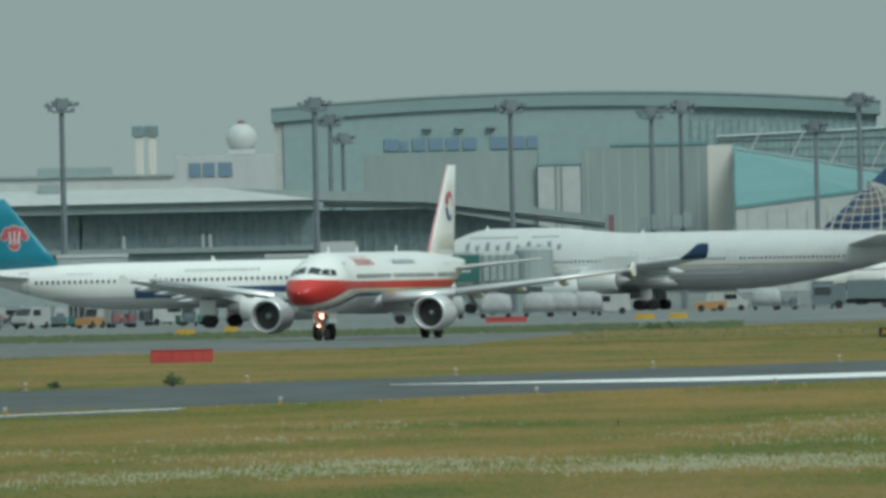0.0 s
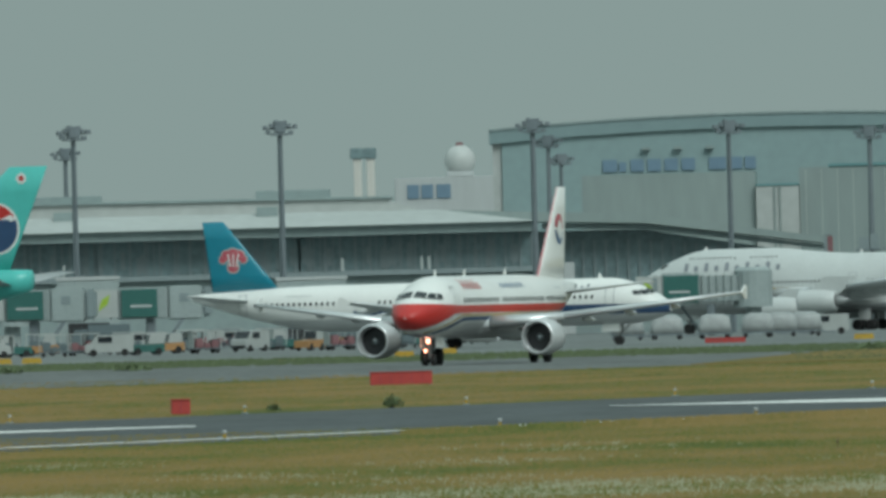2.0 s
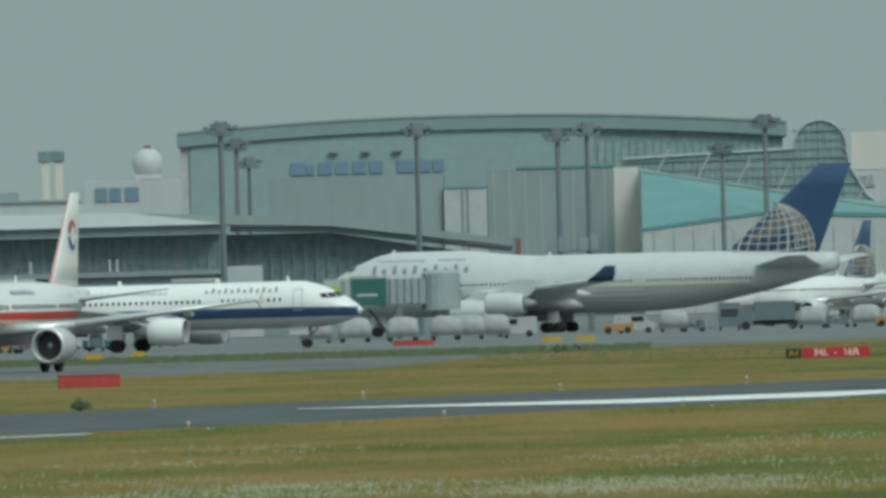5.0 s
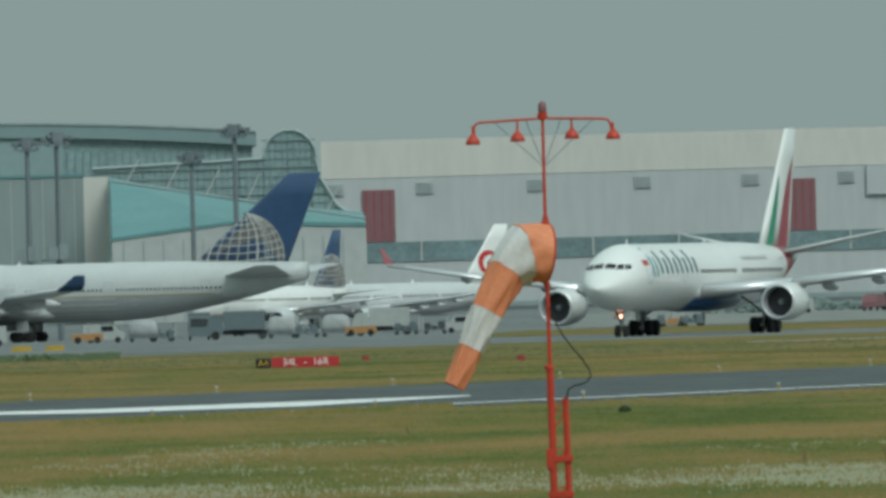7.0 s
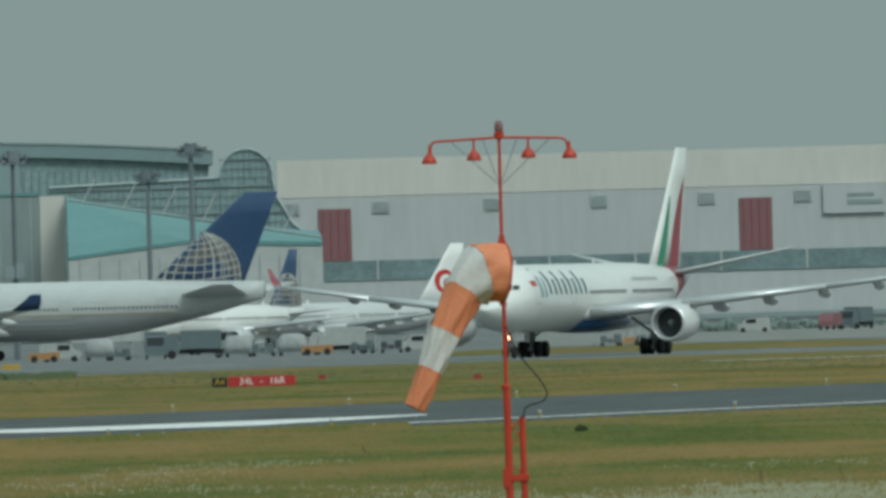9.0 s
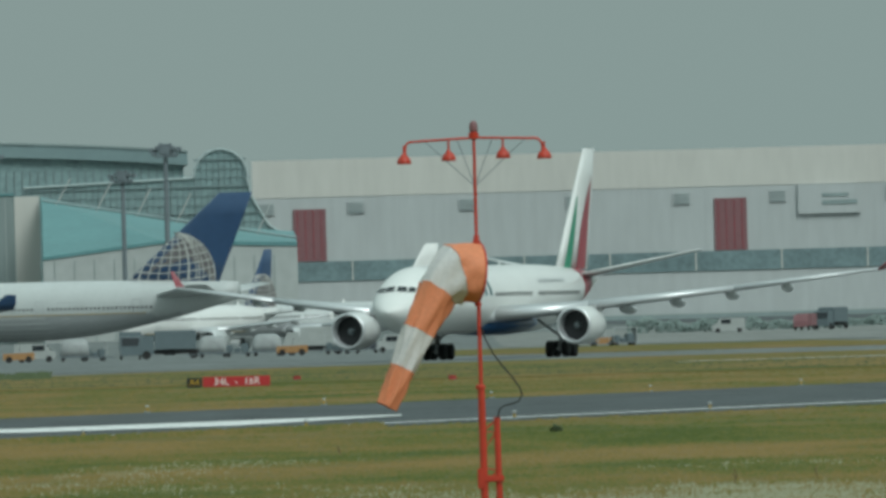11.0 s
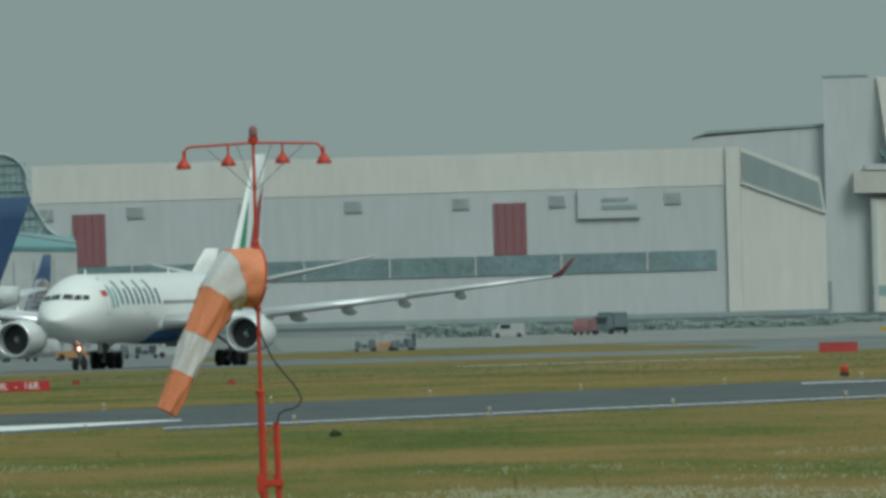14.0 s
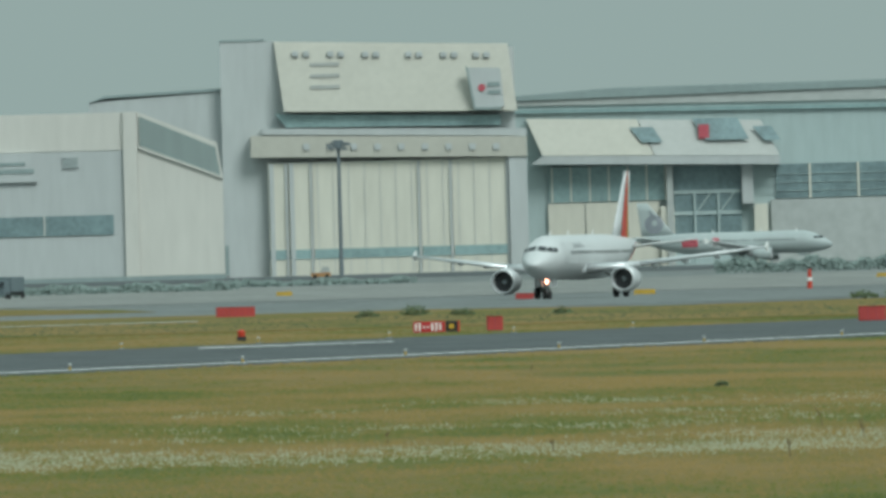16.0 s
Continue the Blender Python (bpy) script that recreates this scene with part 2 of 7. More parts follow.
def lathe(profile, n=16, axis="x", at=(0, 0, 0)):
    rings = []
    for s, r in profile:
        ring = []
        for i in range(n):
            a = 2 * math.pi * i / n
            p = (s, r * math.cos(a), r * math.sin(a)) if axis == "x" else (r * math.cos(a), r * math.sin(a), s)
            ring.append((p[0] + at[0], p[1] + at[1], p[2] + at[2]))
        rings.append(ring)
    return loft(rings)


# ---------------------------------------------------------------- airliners


class Body:
    """The outline of a fuselage: half width, half height and middle height along its length."""

    def __init__(self, L, ry, rz, zc, nose, tail, hump=0.0, hump0=0.0, hump1=0.0, end=0.12, droop=1.5):
        self.end, self.droop = end, droop
        self.L, self.ry, self.rz, self.zc, self.nose, self.tail = L, ry, rz, zc, nose, tail
        self.hump, self.hump0, self.hump1 = hump, hump0, hump1

    def section(self, s):
        """Half width, and the heights of the bottom, the widest place and the top."""
        w, lo, mid, hi = self.ry, self.zc - self.rz, self.zc, self.zc + self.rz
        if s < self.nose:
            p = 1 - max(s, 0.0) / self.nose
            tip = self.zc - 0.30 * self.rz
            w *= max(0.0, 1 - p ** 2.1) ** 0.55
            hi = tip + (hi - tip) * max(0.0, 1 - p ** self.droop) ** 0.8
            lo = tip + (lo - tip) * max(0.0, 1 - p ** 2.4) ** 0.6
            mid = tip + (mid - tip) * (1 - p ** 1.7)
        elif s > self.L - self.tail:
            q = (s - (self.L - self.tail)) / self.tail
            k = 1 - (1 - self.end) * q ** 1.55
            w *= k
            mid += self.rz * 0.62 * q ** 1.5 * (1 - 0.4 * self.end)
            lo, hi = mid - self.rz * k, mid + self.rz * k
        return w, lo, mid, hi

    def rise(self, s):
        if not self.hump:
            return 0.0
        if s <= self.hump0:
            return self.hump * max(0.0, (s - 1.2) / (self.hump0 - 1.2)) ** 0.7 if s > 1.2 else 0.0
        if s < self.hump1:
            return self.hump
        return self.hump * max(0.0, 1 - ((s - self.hump1) / 9.0)) ** 1.4 if s < self.hump1 + 9 else 0.0

    def point(self, s, th, off=0.0):
        """th: 0 at starboard, 90 at the top, 180 at port."""
        w, lo, mid, hi = self.section(s)
        c, d = math.cos(radians(th)), math.sin(radians(th))
        z = mid + ((hi - mid if d > 0 else mid - lo) + off) * d
        if d > 0:
            z += self.rise(s) * d ** 1.5
        return (s, (w + off) * c, z)

    def angle(self, s, z):
        """The angle at which the side has the height z."""
        lo, hi = -89.9, 89.9
        for _ in range(24):
            m = (lo + hi) / 2
            lo, hi = (m, hi) if self.point(s, m)[2] < z else (lo, m)
        return lo


def band(body, stations, zlo, zhi, off=0.025, sides=(1, -1), cells=6):
    """A painted strip along the sides, between two heights above the ground."""
    bm = bmesh.new()
    for side in sides:
        rows = []
        for s in stations:
            a0, a1 = body.angle(s, zlo(s)), body.angle(s, zhi(s))
            row = []
            for i in range(cells + 1):
                x, y, z = body.point(s, a0 + (a1 - a0) * i / cells, off)
                row.append(bm.verts.new((x, y * side, z)))
            rows.append(row)
        for a, b in zip(rows, rows[1:]):
            for i in range(cells):
                bm.faces.new((a[i], a[i + 1], b[i + 1], b[i]))
    return bm


def steps(a, b, n):
    return [a + (b - a) * i / n for i in range(n + 1)]


def foil(chord, thick, n=6):
    """A closed outline of an aerofoil, from the trailing edge over the top and back."""
    up, lo = [], []
    for i in range(n + 1):
        c = 0.5 * (1 - math.cos(math.pi * i / n))
        t = 5 * thick * (0.2969 * c ** 0.5 - 0.126 * c - 0.3516 * c ** 2 + 0.2843 * c ** 3 - 0.1015 * c ** 4)
        up.append((c * chord, t * chord * 1.15))
        lo.append((c * chord, -t * chord * 0.75))
    return up[::-1] + lo[1:-1]


def wing_mesh(side, secs):
    """secs: (spanwise y, leading edge x, z, chord, thickness)."""
    rings = []
    for y, x, z, c, t in secs:
        rings.append([(x + px, y * side, z + pz) for px, pz in foil(c, t)])
    return loft(rings)


def fin_half(fin, x, z):
    """Half thickness of the fin at a place on it."""
    k = (z - fin["z0"]) / (fin["z1"] - fin["z0"])
    le = fin["x0"] + (fin["x1"] - fin["x0"]) * k
    c = fin["c0"] + (fin["c1"] - fin["c0"]) * k
    u = min(1.0, max(0.0, (x - le) / c))
    t = 0.10
    return 5 * t * c * max(0.0, 0.2969 * u ** 0.5 - 0.126 * u - 0.3516 * u ** 2 + 0.2843 * u ** 3 - 0.1015 * u ** 4)


def fin_patch(fin, pts, off=0.03):
    """A painted shape on both faces of the fin; pts: (x, z) of a convex outline."""
    bm = bmesh.new()
    cx, cz = sum(p[0] for p in pts) / len(pts), sum(p[1] for p in pts) / len(pts)
    for side in (1, -1):
        prev = None
        for k in (0.0, 0.34, 0.67, 1.0):
            ring = []
            for x, z in pts:
                X, Z = cx + (x - cx) * k, cz + (z - cz) * k
                ring.append(bm.verts.new((X, side * (fin_half(fin, X, Z) + off), Z)))
                if k == 0.0:
                    break
            if prev is not None:
                n = len(pts)
                for i in range(n):
                    j = (i + 1) % n
                    if len(prev) == 1:
                        bm.faces.new((prev[0], ring[i], ring[j]))
                    else:
                        bm.faces.new((prev[i], ring[i], ring[j], prev[j]))
            prev = ring
    return bm


def fin_strip(fin, left, right, n=8, off=0.03, top=1.0):
    """A painted strip up the fin between two chord fractions, each a function of the height fraction."""
    bm = bmesh.new()
    for side in (1, -1):
        rows = []
        for i in range(n + 1):
            k = top * i / n
            z = fin["z0"] + (fin["z1"] - fin["z0"]) * k
            le = fin["x0"] + (fin["x1"] - fin["x0"]) * k
            c = fin["c0"] + (fin["c1"] - fin["c0"]) * k
            row = []
            for j in range(5):
                f = left(k) + (right(k) - left(k)) * j / 4
                x = le + c * f
                row.append(bm.verts.new((x, side * (fin_half(fin, x, z) + off), z)))
            rows.append(row)
        for a, b in zip(rows, rows[1:]):
            for j in range(4):
                bm.faces.new((a[j], a[j + 1], b[j + 1], b[j]))
    return bm


def circle(cx, cz, r, n=20, a0=0.0, a1=360.0):
    return [(cx + r * math.cos(radians(a0 + (a1 - a0) * i / n)), cz + r * math.sin(radians(a0 + (a1 - a0) * i / n))) for i in range(n)]


def engine(parent, y, x, z, dia, length, cowl, wing_z, lip=ALU):
    R = dia / 2
    prof = [(0.10 * R, R * 0.86), (0.0, R * 0.90), (0.03 * length, R * 0.97), (0.2 * length, R * 1.02), (0.5 * length, R), (0.78 * length, R * 0.84), (0.80 * length, R * 0.72), (0.62 * length, R * 0.70), (0.62 * length, R * 0.05)]
    e = part("engine", loft([[(x + s, y + r * math.cos(2 * math.pi * i / 20), z + r * math.sin(2 * math.pi * i / 20)) for i in range(20)] for s, r in prof[2:]], cap0=False), cowl, parent, smooth=True)
    inner = [(0.03 * length, R * 0.97), (0.0, R * 0.90), (0.05 * R, R * 0.83), (0.2 * length, R * 0.80), (0.24 * length, R * 0.80)]
    part("intake_lip", loft([[(x + s, y + r * math.cos(2 * math.pi * i / 20), z + r * math.sin(2 * math.pi * i / 20)) for i in range(20)] for s, r in inner[:3]], cap0=False, cap1=False), lip, e, "bare metal intake lip", smooth=True)
    part("intake_duct", loft([[(x + s, y + r * math.cos(2 * math.pi * i / 20), z + r * math.sin(2 * math.pi * i / 20)) for i in range(20)] for s, r in inner[2:]], cap0=False, cap1=False), GREYB, e, smooth=True)
    part("fan", lathe([(0.185 * length, R * 0.24), (0.205 * length, R * 0.80), (0.215 * length, R * 0.80), (0.225 * length, R * 0.2)], 22, at=(x, y, z)), DARK, e, "dark fan disc")
    part("fan_backing", lathe([(0.235 * length, R * 0.8), (0.24 * length, R * 0.8)], 20, at=(x, y, z)), BLACK, e)
    part("spinner", lathe([(0.10 * length, 0.02), (0.14 * length, R * 0.12), (0.2 * length, R * 0.22)], 12, at=(x, y, z)), MULL, e, smooth=True)
    part("exhaust_cone", lathe([(0.62 * length, R * 0.55), (0.86 * length, R * 0.5), (0.98 * length, R * 0.36), (1.12 * length, R * 0.1)], 14, at=(x, y, z)), STRUT, e, smooth=True)
    top = z + R * 0.9
    w = 0.16 * R
    outline = [(x + 0.22 * length, top), (x + 0.55 * length, wing_z + 0.1), (x + 1.25 * length, wing_z), (x + 1.2 * length, wing_z - 0.35), (x + 0.8 * length, z + R * 0.4)]
    part("pylon", prism(outline, y - w, y + w), cowl, parent)
    return e


def wheel(parent, x, y, r, w):
    t = part("wheel", lathe([(-w / 2, r * 0.55), (-w / 2, r * 0.86), (-w * 0.36, r), (w * 0.36, r), (w / 2, r * 0.86), (w / 2, r * 0.55)], 18), TYRE, parent, "black rubber tyre", smooth=True)
    t.location, t.rotation_euler = (x, y, r), (0, 0, radians(90))
    part("hub", lathe([(-w * 0.42, r * 0.5), (w * 0.42, r * 0.5)], 12), STRUT, t, "grey wheel hub")
    return t


def airliner(name, label, m, sp, lv):
    """sp: the type's measures, from the nose; lv: its colours. The origin lies on the ground under the nose gear."""
    root = thing(name, label, "airliner", m)
    shift = Vector((-sp["ng"], 0, 0))
    B = Body(*sp["body"])

    def P(nm, bm, material, parent=root, lab="", smooth=False):
        bmesh.ops.translate(bm, verts=bm.verts, vec=shift)
        return part(nm, bm, material, parent, lab, smooth)
    # fuselage
    st = [B.nose * q for q in (0.0, 0.004, 0.012, 0.03, 0.055, 0.09, 0.13, 0.18, 0.24, 0.3, 0.37, 0.44, 0.52, 0.6, 0.7, 0.8, 0.9)] + steps(B.nose, B.L - B.tail, 16) + [B.L - B.tail * (1 - q) for q in (0.12, 0.25, 0.4, 0.55, 0.7, 0.82, 0.92, 1.0)]
    rings = [[B.point(s, th) for th in range(0, 360, 6)] for s in st]
    P("fuselage", loft(rings), lv["top"], lab=lv.get("toplab", ""), smooth=True)
    if "belly" in lv:
        zb = lv["bellyz"]
        top_of = zb if callable(zb) else (lambda s: zb)
        P("belly", band(B, [s for s in st[3:-2]], lambda s: B.point(s, -90)[2] - 1, lambda s: min(top_of(s), B.point(s, 60)[2]) if B.point(s, -90)[2] < top_of(s) else B.point(s, -89)[2], 0.012, cells=7), lv["belly"], smooth=True)
    if sp.get("fairing"):
        f0, f1, fz, fw = sp["fairing"]
        prof = [[(f0 + (f1 - f0) * k, fw * w * math.cos(radians(a)), fz + 1.0 * w * math.sin(radians(a)) * sp.get("fairh", 0.9)) for a in range(0, 360, 20)] for k, w in ((0, 0.25), (0.06, 0.6), (0.18, 0.92), (0.4, 1), (0.7, 1), (0.9, 0.75), (1, 0.3))]
        P("wing_fairing", loft(prof), lv.get("fair", lv.get("belly", lv["top"])), smooth=True)
    # cabin windows
    for z, s0, s1, gap, sz in sp["windows"]:
        bm = bmesh.new()
        s = s0
        while s < s1:
            if not any(a < s < b for a, b in sp.get("gaps", ())):
                a0, a1 = B.angle(s, z - sz * 0.7), B.angle(s, z + sz * 0.7)
                for side in (1, -1):
                    q = []
                    for ds, k in ((-0.5, 0.2), (-0.5, 0.8), (-0.25, 1), (0.25, 1), (0.5, 0.8), (0.5, 0.2), (0.25, 0), (-0.25, 0)):
                        x, y, zz = B.point(s + ds * sz, a0 + (a1 - a0) * k, 0.045)
                        q.append(bm.verts.new((x, y * side, zz)))
                    bm.faces.new(q)
            s += gap
        tagged(P("glazing_line", bm, PANE, lab="row of small dark cabin windows"), kind="stuff")
    # doors
    for s, z0, z1, w in sp["doors"]:
        for side in (1, -1):
            bm = band(B, [s - w / 2, s - w / 2 + 0.06], lambda q: z0, lambda q: z1, 0.04, (side,), 4)
            for x0, x1, a, b in ((s + w / 2 - 0.06, s + w / 2, z0, z1), (s - w / 2, s + w / 2, z1 - 0.07, z1), (s - w / 2, s + w / 2, z0, z0 + 0.07)):
                b2 = band(B, [x0, x1], lambda q: a, lambda q: b, 0.04, (side,), 4)
                me = bpy.data.meshes.new("tmp")
                b2.to_mesh(me)
                b2.free()
                bm.from_mesh(me)
                bpy.data.meshes.remove(me)
            P("cabin_door", bm, GREYB)
    # cockpit
    for pane in sp["cockpit"]:
        for side in (1, -1):
            bm = bmesh.new()
            (a0, t0), (a1, t1), (a2, t2), (a3, t3) = pane
            rows = []
            for i in range(5):
                k = i / 4
                row = []
                for j in range(5):
                    q = j / 4
                    st_, th = ((1 - q) * ((1 - k) * u0 + k * u1) + q * ((1 - k) * u3 + k * u2) for u0, u1, u2, u3 in ((a0, a1, a2, a3), (t0, t1, t2, t3)))
                    x, y, z = B.point(st_, th, 0.04)
                    row.append(bm.verts.new((x, y * side, z)))
                rows.append(row)
            for a, b in zip(rows, rows[1:]):
                for j in range(4):
                    bm.faces.new((a[j], a[j + 1], b[j + 1], b[j]))
            P("cockpit_window", bm, PANE, lab="dark cockpit window")
    # painted strips
    for nm, s0, s1, zlo, zhi, material, off in lv.get("bands", ()):
        P(nm, band(B, [s0 + (s1 - s0) * (i / 44) ** (1.7 if s0 < 0.5 else 1.0) for i in range(45)], zlo, zhi, off, cells=16 if s0 < 0.5 else 6), material, smooth=True)
    # titles as plain bars
    for s0, s1, z0, z1, material, n in lv.get("titles", ()):
        w = 0.5 * (s1 - s0) / n
        for side in (1, -1):
            for i in range(2 * n):
                bm = bmesh.new()
                a, b = s0 + (i + 0.2) * w, s0 + (i + 0.58) * w
                top = z0 + (z1 - z0) * (1.0 if i % 2 == 0 else 0.66)
                rows = [[B.point(c, B.angle(c, d), 0.04) for d in (z0, z0 + (top - z0) / 3, z0 + (top - z0) / 1.5, top)] for c in (a, b)]
                for k in range(3):
                    bm.faces.new([bm.verts.new((p[0], p[1] * side, p[2])) for p in (rows[0][k], rows[1][k], rows[1][k + 1], rows[0][k + 1])])
                P("title_bar", bm, material)
    # wings
    for side in (1, -1):
        w = P("wing", wing_mesh(side, sp["wing"]), WINGM, lab="grey wing", smooth=True)
        y1, x1, z1, c1, t1 = sp["wing"][-1]
        if sp.get("winglet"):
            hgt, out, back = sp["winglet"]
            P("winglet", wing_mesh(side, [(y1, x1, z1, c1, 0.09), (y1 + out * 0.5, x1 + back * 0.5, z1 + hgt * 0.45, c1 * 0.75, 0.08), (y1 + out, x1 + back, z1 + hgt, c1 * 0.4, 0.07)]), lv.get("winglet", WHITE), w, smooth=True)
        elif sp.get("fence"):
            P("wingtip_fence", prism([(x1 + 0.2, z1), (x1 + c1 * 0.7, z1 + 0.5), (x1 + c1 * 0.92, z1 + 0.5), (x1 + c1, z1), (x1 + c1 * 0.9, z1 - 0.45), (x1 + c1 * 0.7, z1 - 0.45)], side * y1 - 0.05, side * y1 + 0.05), WHITE, w)
        # leading edge and flap tracks
        secs = sp["wing"]
        for a, b in zip(secs, secs[1:]):
            ring = []
            for y, x, z, c, t in (a, b):
                ring.append([(x - 0.05 + px, side * y, z + pz) for q, (px, pz) in enumerate(((0.10 * c, 0.09 * c * t / 0.12), (0.0, 0.045 * c * t / 0.12), (-0.04, 0.0), (0.0, -0.035 * c * t / 0.12), (0.10 * c, -0.05 * c * t / 0.12)))])
            P("slat", loft(ring), ALU, w, "polished leading edge slat", smooth=True)
        for fy in sp["tracks"]:
            for a, b in zip(secs, secs[1:]):
                if a[0] <= fy <= b[0]:
                    k = (fy - a[0]) / (b[0] - a[0])
                    x, z, c = (a[i] + (b[i] - a[i]) * k for i in (1, 2, 3))
                    R = sp.get("trackr", 0.24)
                    bm = loft([[(x + c * q + s2, side * fy + R * rr * 0.7 * math.cos(radians(g)), z - 0.03 * c + dz + R * rr * math.sin(radians(g))) for g in range(0, 360, 45)] for q, s2, rr, dz in ((0.5, 0, 0.2, -0.05), (0.65, 0, 0.8, -R * 0.45), (0.9, 0, 1, -R * 0.6), (1.05, 0.4, 0.75, -R * 0.75), (1.15, 0.8, 0.1, -R * 0.8))])
                    P("flap_track_fairing", bm, WINGM, w, smooth=True)
    # tail
    fin = sp["fin"]
    rings = []
    for k in (0, 0.25, 0.5, 0.75, 1.0):
        z = fin["z0"] + (fin["z1"] - fin["z0"]) * k
        le, c = fin["x0"] + (fin["x1"] - fin["x0"]) * k, fin["c0"] + (fin["c1"] - fin["c0"]) * k
        pts = []
        us = [0.5 * (1 - math.cos(math.pi * i / 10)) for i in range(11)]
        half = [5 * 0.10 * c * max(0.0, 0.2969 * u ** 0.5 - 0.126 * u - 0.3516 * u ** 2 + 0.2843 * u ** 3 - 0.1015 * u ** 4) for u in us]
        pts += [(le + c * u, t, z) for u, t in zip(us, half)]
        pts += [(le + c * u, -t, z) for u, t in list(zip(us, half))[-2:0:-1]]
        rings.append(pts)
    f = P("tail_fin", loft(rings), lv["fin"], lab=lv.get("finlab", ""), smooth=True)
    for nm, fn, material in lv.get("finart", ()):
        P(nm, fn(fin), material, f)
    for side in (1, -1):
        P("tailplane", wing_mesh(side, sp["stab"]), lv.get("stab", WINGM), smooth=True)
    # engines
    for y, x, z, dia, ln, wz in sp["engines"]:
        for side in (1, -1):
            e = engine(root, y * side, x - sp["ng"], z, dia, ln, lv.get("cowl", WHITE), wz)
    # nose gear
    g = part("nose_gear", tube((0.15, 0, sp["nr"]), (0, 0, B.zc - B.rz * 0.8), 0.13 * sp["gs"], 0.16 * sp["gs"], 10), STRUT, root)
    part("drag_brace", tube((0.05, 0, sp["nr"] * 2.2), (-1.3 * sp["gs"], 0, B.zc - B.rz * 0.85), 0.07 * sp["gs"]), STRUT, g)
    for side in (1, -1):
        wheel(g, 0.1, side * 0.27 * sp["gs"], sp["nr"], 0.24 * sp["gs"])
        part("gear_door", box(-0.2, 1.5, side * 0.55 - 0.03, side * 0.55 + 0.03, B.zc - B.rz - 0.6, B.zc - B.rz + 0.25, 0.01), lv["top"], g)
    if lv.get("light"):
        for dz, dy, k in ((0.0, 0.0, 1.0), (-0.62, 0.22, 0.6)) if lv.get("second") else ((0.0, 0.0, 1.0),):
            r = lv["light"] * k
            part("landing_light", lathe([(-0.28, 0.05), (-0.26, 0.15 * r), (-0.16, 0.17 * r), (-0.02, 0.08)], 14, at=(0, dy, sp["lightz"] + dz)), LAMPW, g, "lit landing light", smooth=True)
    # main gear
    for x, y in sp["mg"]:
        for side in (1, -1):
            X = x - sp["ng"]
            g = part("main_gear", tube((X, side * y, sp["mr"]), (X - 0.1, side * (y + 0.1), sp["wing"][0][2]), 0.17 * sp["gs"], 0.22 * sp["gs"], 10), STRUT, root)
            part("side_brace", tube((X, side * y, sp["mr"] * 2.4), (X, side * (y - 1.5 * sp["gs"]), sp["wing"][0][2] - 0.2), 0.08 * sp["gs"]), STRUT, g)
            part("gear_door", box(X - 0.7, X + 0.8, side * (y + 0.5) - 0.03, side * (y + 0.5) + 0.03, sp["mr"] * 1.9, sp["wing"][0][2] - 0.1, 0.01), lv["top"], g)
            for dx in sp["axles"]:
                for s2 in (1, -1):
                    wheel(g, X + dx, side * y + s2 * sp["dual"] / 2, sp["mr"], sp["mr"] * 0.72)
            if len(sp["axles"]) > 1:
                part("bogie_beam", tube((X + sp["axles"][0], side * y, sp["mr"]), (X + sp["axles"][-1], side * y, sp["mr"]), 0.16), STRUT, g)
    # aerials
    for s in sp.get("aerials", ()):
        z = B.point(s, 90)[2]
        P("aerial", prism([(s, z - 0.05), (s + 0.25, z + 0.42), (s + 0.42, z + 0.42), (s + 0.5, z - 0.05)], -0.025, 0.025), WHITE)
    return root


def narrow(stretch=0.0):
    a, b = stretch * 0.55, stretch
    z0 = 5.55
    return dict(
        body=(37.57 + b, 1.975, 2.07, 3.85, 5.6, 13.0), ng=5.07, fairing=(11.2 + a, 21.5 + a, 2.45, 2.0), fairh=0.75,
        windows=[(4.28, 7.0, 31.5 + b, 0.53, 0.22)], gaps=((14.6 + a, 15.3 + a), (24.5 + a, 25.2 + a)) if not stretch else ((12.6, 14.2), (26.8, 28.4)),
        doors=[(5.4, 3.35, 5.2, 0.85), (32.6 + b, 3.4, 5.2, 0.8)],
        cockpit=[((1.60, 86), (1.78, 54), (2.45, 60), (2.35, 86)), ((1.84, 51), (2.45, 33), (2.95, 46), (2.52, 57)), ((2.54, 31), (3.25, 24), (3.45, 36), (3.05, 44))],
        wing=[(0.0, 11.6 + a, 2.55, 8.2, 0.11), (1.9, 12.5 + a, 2.62, 7.0, 0.115), (6.4, 14.85 + a, 3.0, 3.95, 0.12), (17.0, 20.4 + a, 4.3, 1.55, 0.11)],
        fence=True, tracks=(3.6, 6.9, 9.6, 12.4), trackr=0.22,
        fin=dict(x0=29.4 + b, x1=34.55 + b, c0=6.3, c1=1.95, z0=z0, z1=11.76),
        stab=[(0.0, 31.2 + b, 4.55, 4.3, 0.09), (6.22, 35.0 + b, 5.2, 1.35, 0.08)],
        engines=[(5.75, 10.7 + a, 1.72, 2.38, 4.3, 2.95)],
        nr=0.40, mr=0.58, gs=1.0, lightz=1.62, mg=[(17.71 + a, 3.8)], axles=(0.0,), dual=0.93, aerials=(6.5, 13.0, 22.0))


